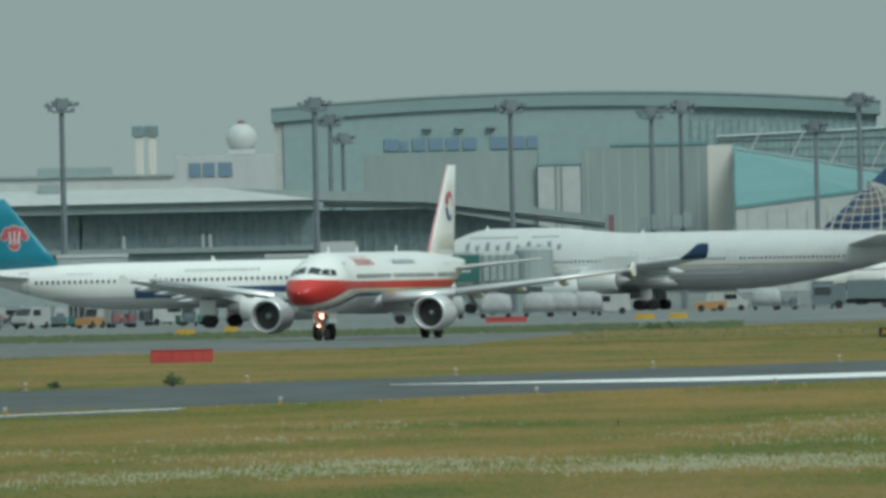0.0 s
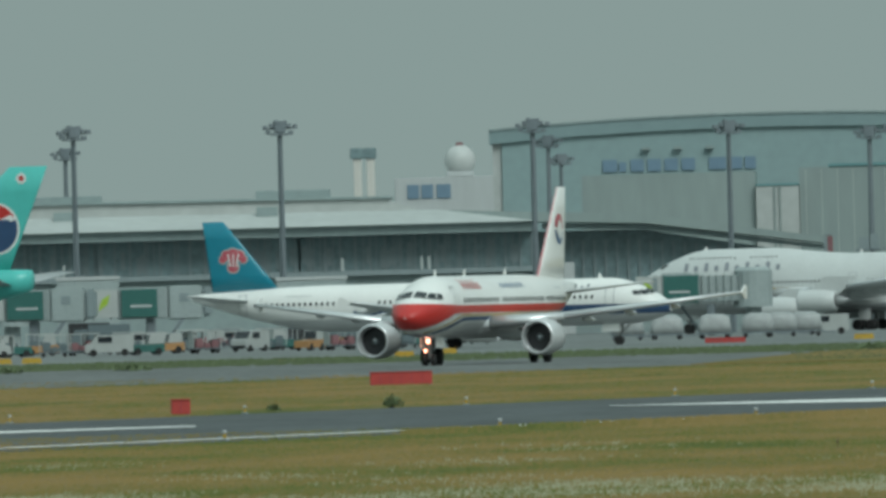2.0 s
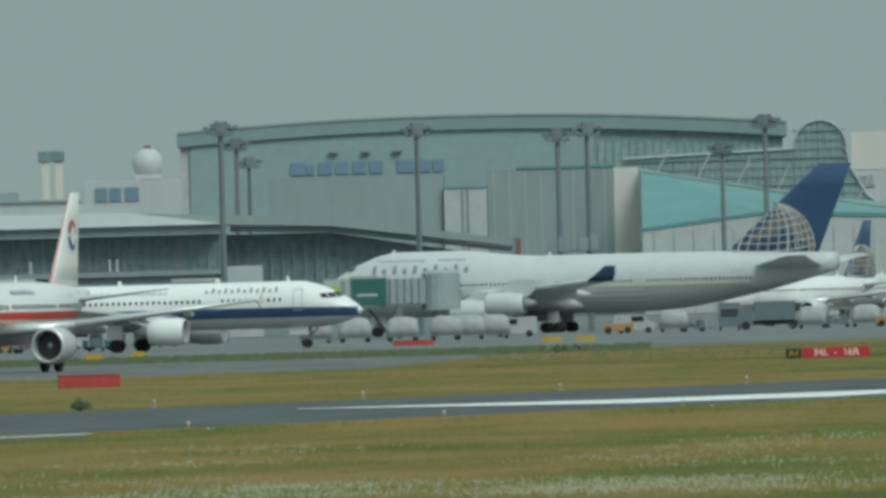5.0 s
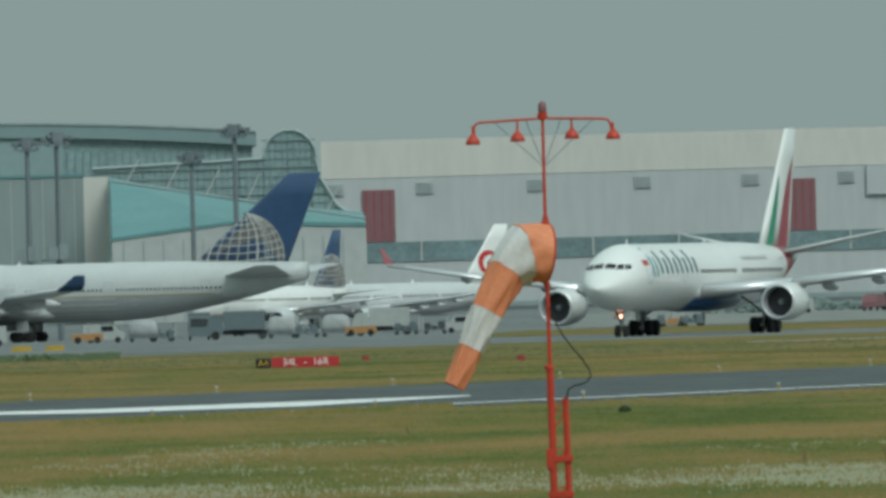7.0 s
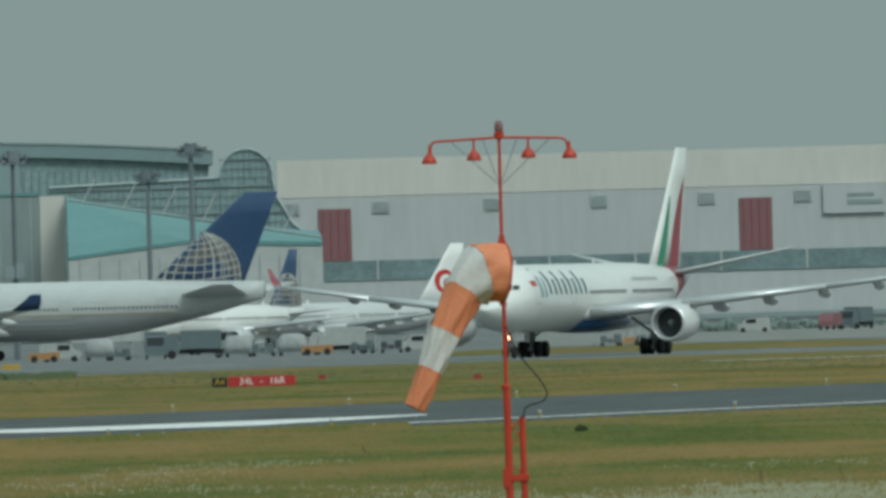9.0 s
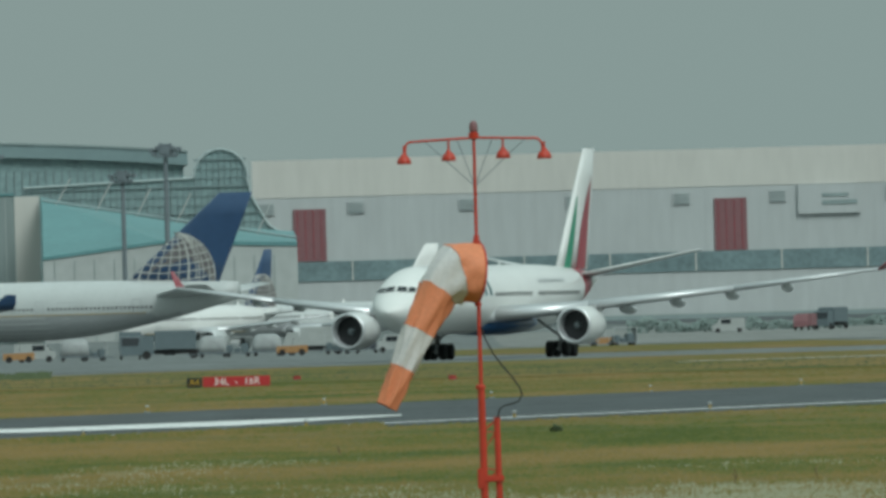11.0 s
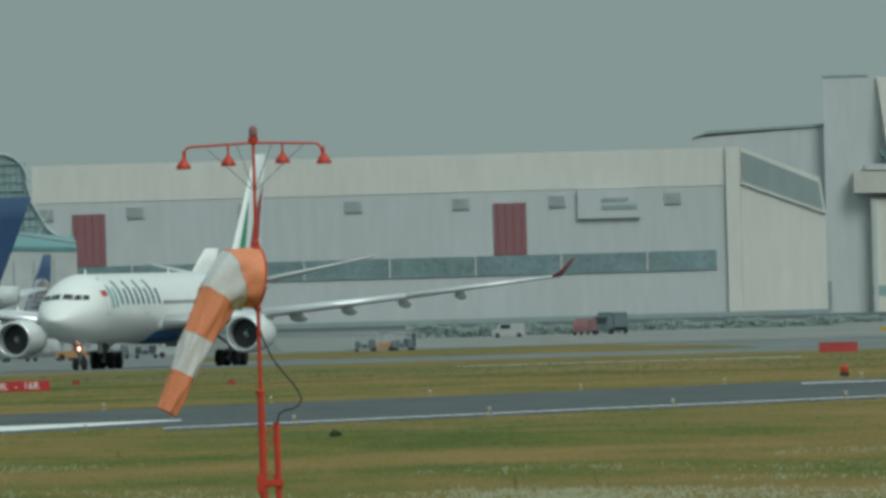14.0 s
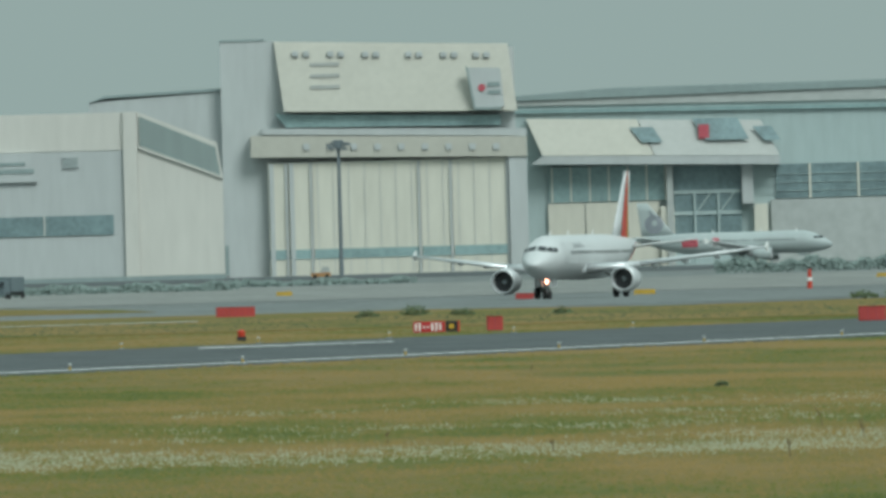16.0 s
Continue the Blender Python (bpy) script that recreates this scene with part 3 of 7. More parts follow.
WIDE = dict(
    body=(58.4, 2.82, 2.82, 4.95, 7.4, 20.0), ng=6.67, fairing=(19.5, 36.0, 2.9, 3.0), fairh=0.95,
    windows=[(5.35, 21.0, 47.0, 0.53, 0.24)], gaps=((15.5, 16.8), (31.5, 33.0)),
    doors=[(6.2, 4.45, 6.4, 1.07), (16.2, 4.45, 6.4, 1.07), (47.5, 4.6, 6.4, 1.07)],
    cockpit=[((1.95, 87), (2.1, 62), (2.75, 66), (2.65, 87)), ((2.14, 59), (2.6, 44), (3.2, 52), (2.8, 63)), ((2.68, 42), (3.4, 33), (3.75, 41), (3.28, 50))],
    wing=[(0.0, 19.2, 3.35, 13.2, 0.10), (2.7, 20.9, 3.5, 11.2, 0.10), (9.4, 25.2, 4.1, 7.2, 0.10), (20.0, 32.0, 5.25, 4.6, 0.095), (30.5, 38.7, 6.55, 2.5, 0.09)],
    winglet=(1.45, 1.1, 1.9), tracks=(6.0, 10.8, 14.6, 18.8, 23.0), trackr=0.42,
    fin=dict(x0=47.5, x1=56.3, c0=9.2, c1=3.1, z0=7.3, z1=17.39),
    stab=[(0.0, 49.6, 6.5, 6.8, 0.08), (9.7, 55.9, 8.6, 2.2, 0.07)],
    engines=[(9.75, 19.8, 2.62, 3.1, 6.6, 4.1)],
    nr=0.52, mr=0.7, gs=1.35, lightz=1.75, mg=[(30.9, 5.34)], axles=(-0.99, 0.99), dual=1.4, aerials=(8.5, 31.0))

JUMBO = dict(
    body=(67.0, 3.25, 3.5, 5.75, 11.0, 23.6, 0.85, 9.0, 20.0, 0.30, 1.6), ng=7.8, fairing=(17.0, 37.0, 3.2, 3.3), fairh=1.1,
    windows=[(5.95, 8.5, 57.0, 0.53, 0.22), (9.0, 9.0, 20.5, 0.53, 0.17)], gaps=((15.0, 16.6), (28.5, 32.0), (42.0, 43.6)),
    doors=[(9.0, 4.8, 6.9, 1.07), (17.8, 4.8, 6.9, 1.07), (30.3, 4.8, 6.9, 1.07), (42.8, 4.8, 6.9, 1.07), (55.0, 4.9, 6.9, 1.07)],
    cockpit=[((4.6, 87), (4.7, 68), (5.5, 70), (5.4, 87)), ((4.75, 65), (5.1, 54), (6.0, 58), (5.55, 68))],
    wing=[(0.0, 16.0, 3.6, 17.0, 0.12), (3.2, 19.0, 3.9, 14.0, 0.13), (12.5, 27.5, 4.6, 8.5, 0.11), (31.0, 46.8, 6.0, 3.4, 0.09)],
    winglet=(1.75, 0.6, 2.6), tracks=(6.5, 10.0, 15.0, 19.0), trackr=0.5,
    fin=dict(x0=52.4, x1=64.95, c0=12.2, c1=4.2, z0=8.6, z1=19.3),
    stab=[(0.0, 55.6, 7.0, 9.6, 0.09), (11.1, 64.6, 8.4, 2.6, 0.08)],
    engines=[(11.7, 22.2, 2.75, 2.8, 6.0, 5.0), (20.85, 30.3, 3.55, 2.8, 6.0, 6.4)],
    nr=0.62, mr=0.62, gs=1.3, lightz=2.5, mg=[(28.3, 5.5), (31.4, 1.95)], axles=(-0.75, 0.75), dual=1.1, aerials=(10.0, 30.0))


def lerp(a, b, k):
    return a + (b - a) * max(0.0, min(1.0, k))


# cheatline airliner: red nose running into red, gold, blue strips
RED_NOSE = dict(
    top=WHITE, belly=SILVER, bellyz=lambda s: lerp(1.5, 2.8, (s - 4.2) / 3.4), cowl=SILVER, fin=WHITE, winglet=WHITE, stab=WINGM, light=0.8, second=True, toplab="white painted upper fuselage",
    bands=[
        ("red_nose_paint", 0.0, 6.5, lambda s: lerp(2.35, 3.45, (s - 0.7) / 4.3) if s > 0.7 else 0.5, lambda s: lerp(4.12, 3.95, s / 6.0), RED, 0.05),
        ("red_strip", 6.4, 33.0, lambda s: 3.45, lambda s: 3.95, RED, 0.03),
        ("gold_strip", 1.5, 33.0, lambda s: lerp(2.0, 3.25, (s - 1.5) / 5.0), lambda s: lerp(2.12, 3.37, (s - 1.5) / 5.0), GOLD, 0.034),
        ("blue_strip", 1.9, 33.0, lambda s: lerp(1.8, 2.95, (s - 1.9) / 5.2), lambda s: lerp(2.0, 3.18, (s - 1.9) / 5.2), NAVY, 0.032)],
    titles=[(7.9, 11.9, 5.0, 5.62, RED, 4), (16.2, 21.5, 5.05, 5.4, TITLEB, 10), (28.5, 30.5, 4.9, 5.1, GREYB, 6)],
    finart=[("red_disc", lambda f: fin_patch(f, circle(34.2, 8.95, 1.0, 20, 0, 180), 0.04), PINK),
            ("blue_disc", lambda f: fin_patch(f, circle(34.2, 8.9, 1.0, 16, 182, 358), 0.04), BLUE),
            ("white_swallow", lambda f: fin_patch(f, [(33.55, 8.75), (33.9, 9.35), (34.35, 9.6), (34.75, 9.35), (34.95, 8.9), (34.85, 8.45), (34.4, 8.2), (34.0, 8.35)], 0.06), WHITE),
            ("red_edge", lambda f: fin_strip(f, lambda k: 0.0, lambda k: 0.006, off=0.02), PINK)])

BLUE_STRIPE = dict(
    top=WHITE, belly=SILVER, bellyz=2.9, cowl=WHITE, fin=TEAL, finlab="teal tail fin with a red flower", stab=WINGM, toplab="white painted fuselage",
    bands=[("blue_strip", 0.3, 29.0, lambda s: 2.75, lambda s: lerp(3.5, 3.62, s / 6), NAVY, 0.03)],
    titles=[(7.2, 14.2, 4.95, 5.4, TITLEG, 6), (17.5, 24.5, 4.95, 5.25, TITLEG, 13), (33.0, 35.5, 4.9, 5.1, GREYB, 6)],
    finart=[("petal_outline", lambda f, dx=dx, dz=dz, r=r, i=i: fin_patch(f, circle(f["x0"] + 4.25 + 0.98 * dx, 8.35 + 1.2 * dz, 1.2 * r + 0.12, 12), 0.022 + 0.002 * i), LENSG) for i, (dx, dz, r) in enumerate(((0, -0.5, 0.42), (0, 0.35, 0.5), (-0.62, 0.35, 0.36), (0.62, 0.35, 0.36), (-0.98, 0.05, 0.26), (0.98, 0.05, 0.26)))]
    + [("flower_petal", lambda f, dx=dx, dz=dz, r=r, i=i: fin_patch(f, circle(f["x0"] + 4.25 + 0.98 * dx, 8.35 + 1.2 * dz, 1.2 * r, 12), 0.04 + 0.01 * i), PINK) for i, (dx, dz, r) in enumerate(((0, -0.5, 0.42), (0, 0.35, 0.5), (-0.62, 0.35, 0.36), (0.62, 0.35, 0.36), (-0.98, 0.05, 0.26), (0.98, 0.05, 0.26)))]
    + [("flower_line", lambda f, dx=dx: fin_patch(f, [(f["x0"] + 4.14 + dx, 7.75), (f["x0"] + 4.26 + dx, 7.75), (f["x0"] + 4.26 + dx * 1.6, 8.9), (f["x0"] + 4.14 + dx * 1.6, 8.9)], 0.12), WHITE) for dx in (-0.3, 0.0, 0.3)])


def globe_lines(f):
    """Meridians and parallels of a globe at the foot of the fin."""
    bm = bmesh.new()
    k = (f["z1"] - f["z0"]) / 10.8
    cx, cz, R = f["x0"] + 5.2 * k, f["z0"] - 0.4 * k, 6.6 * k

    def strip(pts, w=0.065 * k):
        for side in (1, -1):
            for (x0, z0), (x1, z1) in zip(pts, pts[1:]):
                if min(z0, z1) < f["z0"] - 0.1:
                    continue
                kk = (0.5 * (z0 + z1) - f["z0"]) / (f["z1"] - f["z0"])
                le = f["x0"] + (f["x1"] - f["x0"]) * kk
                if 0.5 * (x0 + x1) < le + 0.08:
                    continue
                d = Vector((x1 - x0, z1 - z0)).normalized() * w
                q = [(x0 - d.y, z0 + d.x), (x0 + d.y, z0 - d.x), (x1 + d.y, z1 - d.x), (x1 - d.y, z1 + d.x)]
                bm.faces.new([bm.verts.new((x, side * (fin_half(f, x, z) + 0.05), z)) for x, z in q])
    for e in (-0.9, -0.7, -0.5, -0.3, -0.1, 0.1, 0.3, 0.48, 0.64, 0.78, 0.9, 1.0):
        strip([(cx + R * e * math.cos(radians(a)) + 0.2 * R * math.sin(radians(a)), cz + R * math.sin(radians(a))) for a in range(0, 181, 8)])
    for h in (0.1, 0.22, 0.36, 0.5, 0.64, 0.77, 0.88, 0.96):
        w = (1 - h * h) ** 0.5
        strip([(cx + R * w * q / 10 + 0.2 * R * h, cz + R * h - 0.10 * R * (1 - (q / 10) ** 2)) for q in range(-10, 11)])
    return bm


def globe_disc(f):
    k = (f["z1"] - f["z0"]) / 10.8
    cx, cz, R = f["x0"] + 5.2 * k, f["z0"] - 0.4 * k, 6.6 * k
    pts = []
    for a in range(5, 90, 6):
        x, z = cx + R * math.cos(radians(a)) + 0.2 * R * math.sin(radians(a)), cz + R * math.sin(radians(a))
        pts.append((x, z))
    kk = (pts[-1][1] - f["z0"]) / (f["z1"] - f["z0"])
    pts.append((f["x0"] + (f["x1"] - f["x0"]) * kk + 0.2, pts[-1][1]))
    pts.append((f["x0"] + 0.2, f["z0"] + 0.05))
    return fin_patch(f, pts, 0.02)


GLOBEB = mat("globe_grey_blue", (0.17, 0.155, 0.16), 0.4)
GLOBEL = mat("globe_line", (0.55, 0.55, 0.52), 0.4)
GLOBE = dict(
    # upper fuselage and cowls use the haze-greyed white
    top=HAZEW, belly=GREYB, bellyz=5.2, cowl=HAZEW, fin=NAVY, finlab="navy tail fin with a pale globe grid", stab=WINGM, winglet=NAVY, toplab="white painted fuselage",
    titles=[(8.2, 21.4, 7.45, 8.45, TITLEG, 5), (45.0, 47.5, 6.6, 6.8, GREYB, 6)],
    bands=[("gold_strip", 3.0, 56.0, lambda s: 5.2, lambda s: 5.3, GOLD, 0.03)],
    finart=[("globe", globe_disc, GLOBEB), ("globe_grid", globe_lines, GLOBEL)])
GLOBE_SMALL = dict(GLOBE, top=WHITE, bellyz=2.6, titles=[(6.8, 12.0, 4.9, 5.5, NAVY, 6)], bands=[("gold_strip", 3.0, 33.0, lambda s: 2.6, lambda s: 2.7, GOLD, 0.03)])


def ring_disc(f, cx, cz, r, off):
    return fin_patch(f, circle(cx, cz, r, 28), off)


TURQ_PLANE = dict(
    top=TURQ, belly=SILVER, bellyz=5.0, cowl=SILVER, fin=TURQ, finlab="turquoise tail fin with a red and blue disc", stab=GREYB, winglet=TURQ, toplab="turquoise upper fuselage",
    titles=[(10, 22, 7.0, 7.8, NAVY, 6)],
    finart=[("white_disc", lambda f: ring_disc(f, 63.2, 13.0, 2.72, 0.03), WHITE),
            ("blue_half", lambda f: fin_patch(f, circle(63.2, 13.0, 2.5, 24, 200, 390), 0.06), NAVY),
            ("red_half", lambda f: fin_patch(f, circle(63.2, 13.0, 2.5, 24, 30, 220), 0.06), RED),
            ("white_wave", lambda f: fin_patch(f, [(60.85, 12.2), (61.4, 11.7), (62.5, 11.9), (63.1, 12.7), (63.8, 13.9), (65.0, 14.4), (65.45, 13.9), (64.4, 13.4), (63.8, 12.6), (63.0, 11.4), (61.7, 11.1)], 0.09), WHITE),
            ("red_lobe", lambda f: ring_disc(f, 62.05, 13.15, 1.15, 0.11), RED),
            ("blue_lobe", lambda f: ring_disc(f, 64.35, 12.8, 1.15, 0.11), NAVY),
            ("white_badge", lambda f: ring_disc(f, 66.3, 18.1, 0.55, 0.04), WHITE),
            ("red_badge", lambda f: ring_disc(f, 66.3, 18.1, 0.28, 0.06), RED)])

LANKA = dict(
    top=WHITE, cowl=WHITE, fin=WHITE, finlab="white tail fin with green and maroon strips", stab=WINGM, winglet=MAROON, light=0.85, fair=BLUE, toplab="white painted fuselage",
    titles=[(6.9, 9.0, 5.0, 7.4, TITLEC, 1), (9.2, 20.6, 5.25, 7.15, TITLET, 4), (34.0, 42.0, 6.2, 6.6, GREYB, 10)],
    bands=[("red_flag", 5.5, 6.5, lambda s: 5.95, lambda s: 6.4, RED, 0.03),
           ("maroon_tail_strip", 50.0, 54.0, lambda s: lerp(4.6, 5.6, (s - 50) / 4), lambda s: lerp(7.6, 7.4, (s - 50) / 4), MAROON, 0.03)],
    finart=[("green_strip", lambda f: fin_strip(f, lambda k: 0.10 - 0.02 * k, lambda k: 0.11 + 0.17 * (1 - (k / 0.6) ** 2.5), off=0.04, top=0.6), GREEN),
            ("maroon_strip", lambda f: fin_strip(f, lambda k: 0.47 - 0.06 * k + 0.42 * (k / 0.76) ** 4, lambda k: 0.84 - 0.02 * k, off=0.04, top=0.76), MAROON)])

STAR = dict(
    top=SILVER, belly=SILVER, bellyz=2.6, cowl=SILVER, fin=SILVER, stab=WINGM, light=1.35, toplab="silver painted fuselage",
    titles=[(8.5, 12.5, 4.7, 5.2, GREYB, 3)],
    bands=[("red_tail_paint", 30.0, 36.0, lambda s: 2.6, lambda s: lerp(3.6, 5.2, (s - 30) / 6), REDOR, 0.03)],
    finart=[("red_strip", lambda f: fin_strip(f, lambda k: 0.30 - 0.05 * k, lambda k: 0.72 - 0.30 * k ** 2, off=0.04), REDOR),
            ("yellow_strip", lambda f: fin_strip(f, lambda k: 0.74 - 0.3 * k ** 2, lambda k: 0.84 - 0.36 * k ** 2, off=0.04), YELLOW)])
STAR_DARK = dict(STAR, light=0, top=HAZEG, belly=HAZEG, cowl=HAZEG, toplab="silver-grey fuselage with distance haze in its colour", fin=HAZEG, finart=[("dark_curl", lambda f: fin_patch(f, circle(f["x0"] + 3.9, 7.7, 1.8, 16), 0.04), TITLEG), ("curl_centre", lambda f: fin_patch(f, circle(f["x0"] + 3.8, 7.95, 0.55, 14), 0.07), HAZEG), ("curl_tail", lambda f: fin_patch(f, [(f["x0"] + 3.5, 9.0), (f["x0"] + 4.4, 9.2), (f["x0"] + 5.0, 10.2), (f["x0"] + 4.6, 10.3)], 0.07), TITLEG)],
                 bands=[("red_side_paint", 25.0, 28.0, lambda s: 3.3, lambda s: 4.7, PINK, 0.03), ("red_slash", 21.0, 22.2, lambda s: 3.4, lambda s: 4.9, PINK, 0.03)])
PALE = dict(top=HAZEW, belly=GREYB, bellyz=3.5, cowl=HAZEW, fin=WHITE, finlab="white tail fin with a red curl", stab=WINGM, toplab="white painted fuselage",
            titles=[(8.0, 14.0, 4.9, 5.4, GREYB, 6)],
            finart=[("red_curl", lambda f: fin_patch(f, circle(33.4, 8.2, 1.5, 16), 0.04), RED), ("white_gap", lambda f: fin_patch(f, circle(33.6, 8.1, 1.0, 16), 0.07), WHITE), ("red_dot", lambda f: fin_patch(f, circle(33.7, 8.0, 0.55, 12), 0.1), RED)])

AX = 17.2  # bearing of the taxiway


def nose_to(bearing):
    """The turn of an airliner whose nose points along a bearing."""
    return 270.0 - bearing


def parked(b, d, heading, z=0.0):
    p = spot(b, d)
    return pose(p.x, p.y, z, 0, 0, nose_to(heading))


# ---------------------------------------------------------------- ground


def rise(d):
    k = max(0.0, min(1.0, (d - 2900.0) / 1300.0))
    dip = max(0.0, min(1.0, (d - 2300.0) / 400.0)) * max(0.0, min(1.0, (3300.0 - d) / 350.0))
    return 1.35 * k * k * (3 - 2 * k) - 0.5 * dip * dip * (3 - 2 * dip)


def strip_ground(name, label, category, material, corners, z, n=1):
    """A thin slab with its outline given by corners, its top at z."""
    bm = bmesh.new()
    top = [bm.verts.new((x, y, z)) for x, y in corners]
    bot = [bm.verts.new((x, y, z - 0.5)) for x, y in corners]
    bm.faces.new(top)
    k = len(top)
    for i in range(k):
        j = (i + 1) % k
        bm.faces.new((top[i], bot[i], bot[j], top[j]))
    ob = part(name, bm, material)
    return tagged(ob, label, category, kind="structure")


bm = bmesh.new()
ys = [-300, 0, 250, 500, 800, 1200, 1700, 2300, 2380, 2460, 2540, 2620, 2700, 2900] + [2900 + 130 * i for i in range(1, 11)] + [4500, 4800, 4980]
xs = [-4000, -1500, -600, -300, -150, 0, 150, 300, 600, 1500, 4000]
grid = [[bm.verts.new((x, y, rise(y))) for x in xs] for y in ys]
for a, b in zip(grid, grid[1:]):
    for i in range(len(xs) - 1):
        bm.faces.new((a[i], a[i + 1], b[i + 1], b[i]))
tagged(part("ground", bm, GRASS), "airfield of dry yellow-green mown grass", "ground", kind="structure")

RAX = 15.0


def along(perp, dist, axis):
    a = radians(axis)
    return (perp * math.cos(a) + dist * math.sin(a), -perp * math.sin(a) + dist * math.cos(a))


strip_ground("runway", "dark grey worn asphalt runway with white edge line", "runway", ASPH, [along(-227, 300, RAX), along(-284, 300, RAX), along(-284, 2600, RAX), along(-227, 2600, RAX)], 0.02)
strip_ground("taxiway", "pale grey asphalt taxiway beside the grass", "taxiway", TAXI, [along(-462, 600, AX), along(-592, 600, AX), along(-592, 3600, AX), along(-462, 3600, AX)], 0.02)
strip_ground("apron", "wide pale concrete aircraft apron", "apron", CONC, [(-700, 1880), (60, 1880), (150, 1990), (700, 2100), (700, 2295), (-700, 2295)], 0.05)
bm = bmesh.new()
rows_ = [[bm.verts.new((x, y, rise(y) + 0.05)) for x in (-700, 700)] for y in [2295, 2380, 2460, 2540, 2620, 2700, 2900] + [2900 + 130 * i for i in range(1, 11)] + [4500]]
for a, b in zip(rows_, rows_[1:]):
    bm.faces.new((a[0], a[1], b[1], b[0]))
tagged(part("far_apron", bm, CONC), "wide pale concrete apron before the buildings", "apron", kind="structure")
bm = bmesh.new()
rows_ = [[bm.verts.new((x, y, rise(y) + 0.10)) for x in (-60, 700)] for y in (3780, 3900, 4030, 4170)]
for a, b in zip(rows_, rows_[1:]):
    bm.faces.new((a[0], a[1], b[1], b[0]))
tagged(part("far_taxiway", bm, ASPH), "dark asphalt strip before the hangars", "taxiway", kind="structure")
def far_strip(name, label, category, material, x0, x1, ys_, lift):
    bm = bmesh.new()
    rows = [[bm.verts.new((x, y, rise(y) + lift)) for x in (x0, x1)] for y in ys_]
    for a, b in zip(rows, rows[1:]):
        bm.faces.new((a[0], a[1], b[1], b[0]))
    return tagged(part(name, bm, material), label, category, kind="structure")


far_strip("pale_apron", "strip of newer pale concrete across the far apron", "apron", CONCP, 10, 420, (2770, 2900, 3030, 3160, 3290, 3400), 0.09)
far_strip("stand_line", "worn white stand line on the far apron", "marking", MARKC, 36, 82, (2345, 2362), 0.09)
bm = bmesh.new()
for s in range(40):
    a, b = 500 + 25 * s, 500 + 25 * s + 25
    q = [along(-231.0, a, RAX), along(-232.6, a, RAX), along(-232.6, b, RAX), along(-231.0, b, RAX)]
    bm.faces.new([bm.verts.new((x, y, 0.045)) for x, y in q])
edge = part("edge_line", bm, MARK, bpy.data.objects["runway"], "white painted edge line")
for (b0, n0, f0), (b1, n1, f1) in (((-1.75, 918, 921), (-0.95, 890, 924)), ((-0.95, 890, 924), (-0.45, 900, 942)), ((-0.45, 900, 942), (-0.05, 948, 958)), ((-3.7, 822, 842), (-2.75, 842, 850)), ((1.45, 1170, 1182), (1.92, 1188, 1196))):
    bm = bmesh.new()
    q = [spot(b0, n0), spot(b1, n1), spot(b1, f1), spot(b0, f0)]
    bm.faces.new([bm.verts.new((p.x, p.y, 0.05)) for p in q])
    part("broad_white_strip", bm, MARK, bpy.data.objects["runway"], "broad white strip")

bm = bmesh.new()
isle = [spot(-1.55, 1440), spot(3.9, 1440), spot(3.9, 1640), spot(2.9, 1760), spot(2.0, 1900), spot(0.6, 1900), spot(-0.4, 1830), spot(-1.15, 1740)]
top = [bm.verts.new((p.x, p.y, 0.06)) for p in isle]
low = [bm.verts.new((p.x, p.y, -0.3)) for p in isle]
bm.faces.new(top)
for i in range(len(isle)):
    j = (i + 1) % len(isle)
    bm.faces.new((top[i], low[i], low[j], top[j]))
tagged(part("grass_island", bm, GRASS), "dry grass verge between taxiways", "verge", kind="structure")

strip_ground("far_verge", "dry grass verge beyond the taxiway", "verge", GRASS, [(p.x, p.y) for p in (spot(-0.02, 2120), spot(0.5, 2090), spot(1.35, 2080), spot(1.25, 2230), spot(0.95, 2430), spot(0.1, 2400), spot(-0.05, 2250))], 0.09)
strip_ground("service_road", "narrow pale concrete service road in the grass", "road", MARKC, [(p.x, p.y) for p in (spot(0.62, 1690), spot(1.45, 1700), spot(1.45, 1722), spot(0.62, 1702))], 0.075)

# ---------------------------------------------------------------- buildings


def facing(b, d):
    """The pose of a building whose front looks at the viewing spot; x along the front, y into the depth."""
    p = spot(b, d)
    return pose(p.x, p.y, rise(p.y), 0, 0, -b)


def arch_outline(x0, x1, zl, zm, zr, n=14):
    pts = [(x0, 0.0)]
    for i in range(n + 1):
        k = i / n
        z = (1 - k) * (1 - k) * zl + 2 * k * (1 - k) * (2 * zm - 0.5 * (zl + zr)) + k * k * zr
        pts.append((x0 + (x1 - x0) * k, z))
    return pts + [(x1, 0.0)]


def row_of(name, parent, mesh_bm, material, places, label=""):
    """The same piece at several places, each an object of its own on one mesh."""
    me = finish(mesh_bm, name)
    me.materials.append(material)
    for p in places:
        ob = new(name, me)
        ob.parent, ob.location = parent, p
        tagged(ob, label)


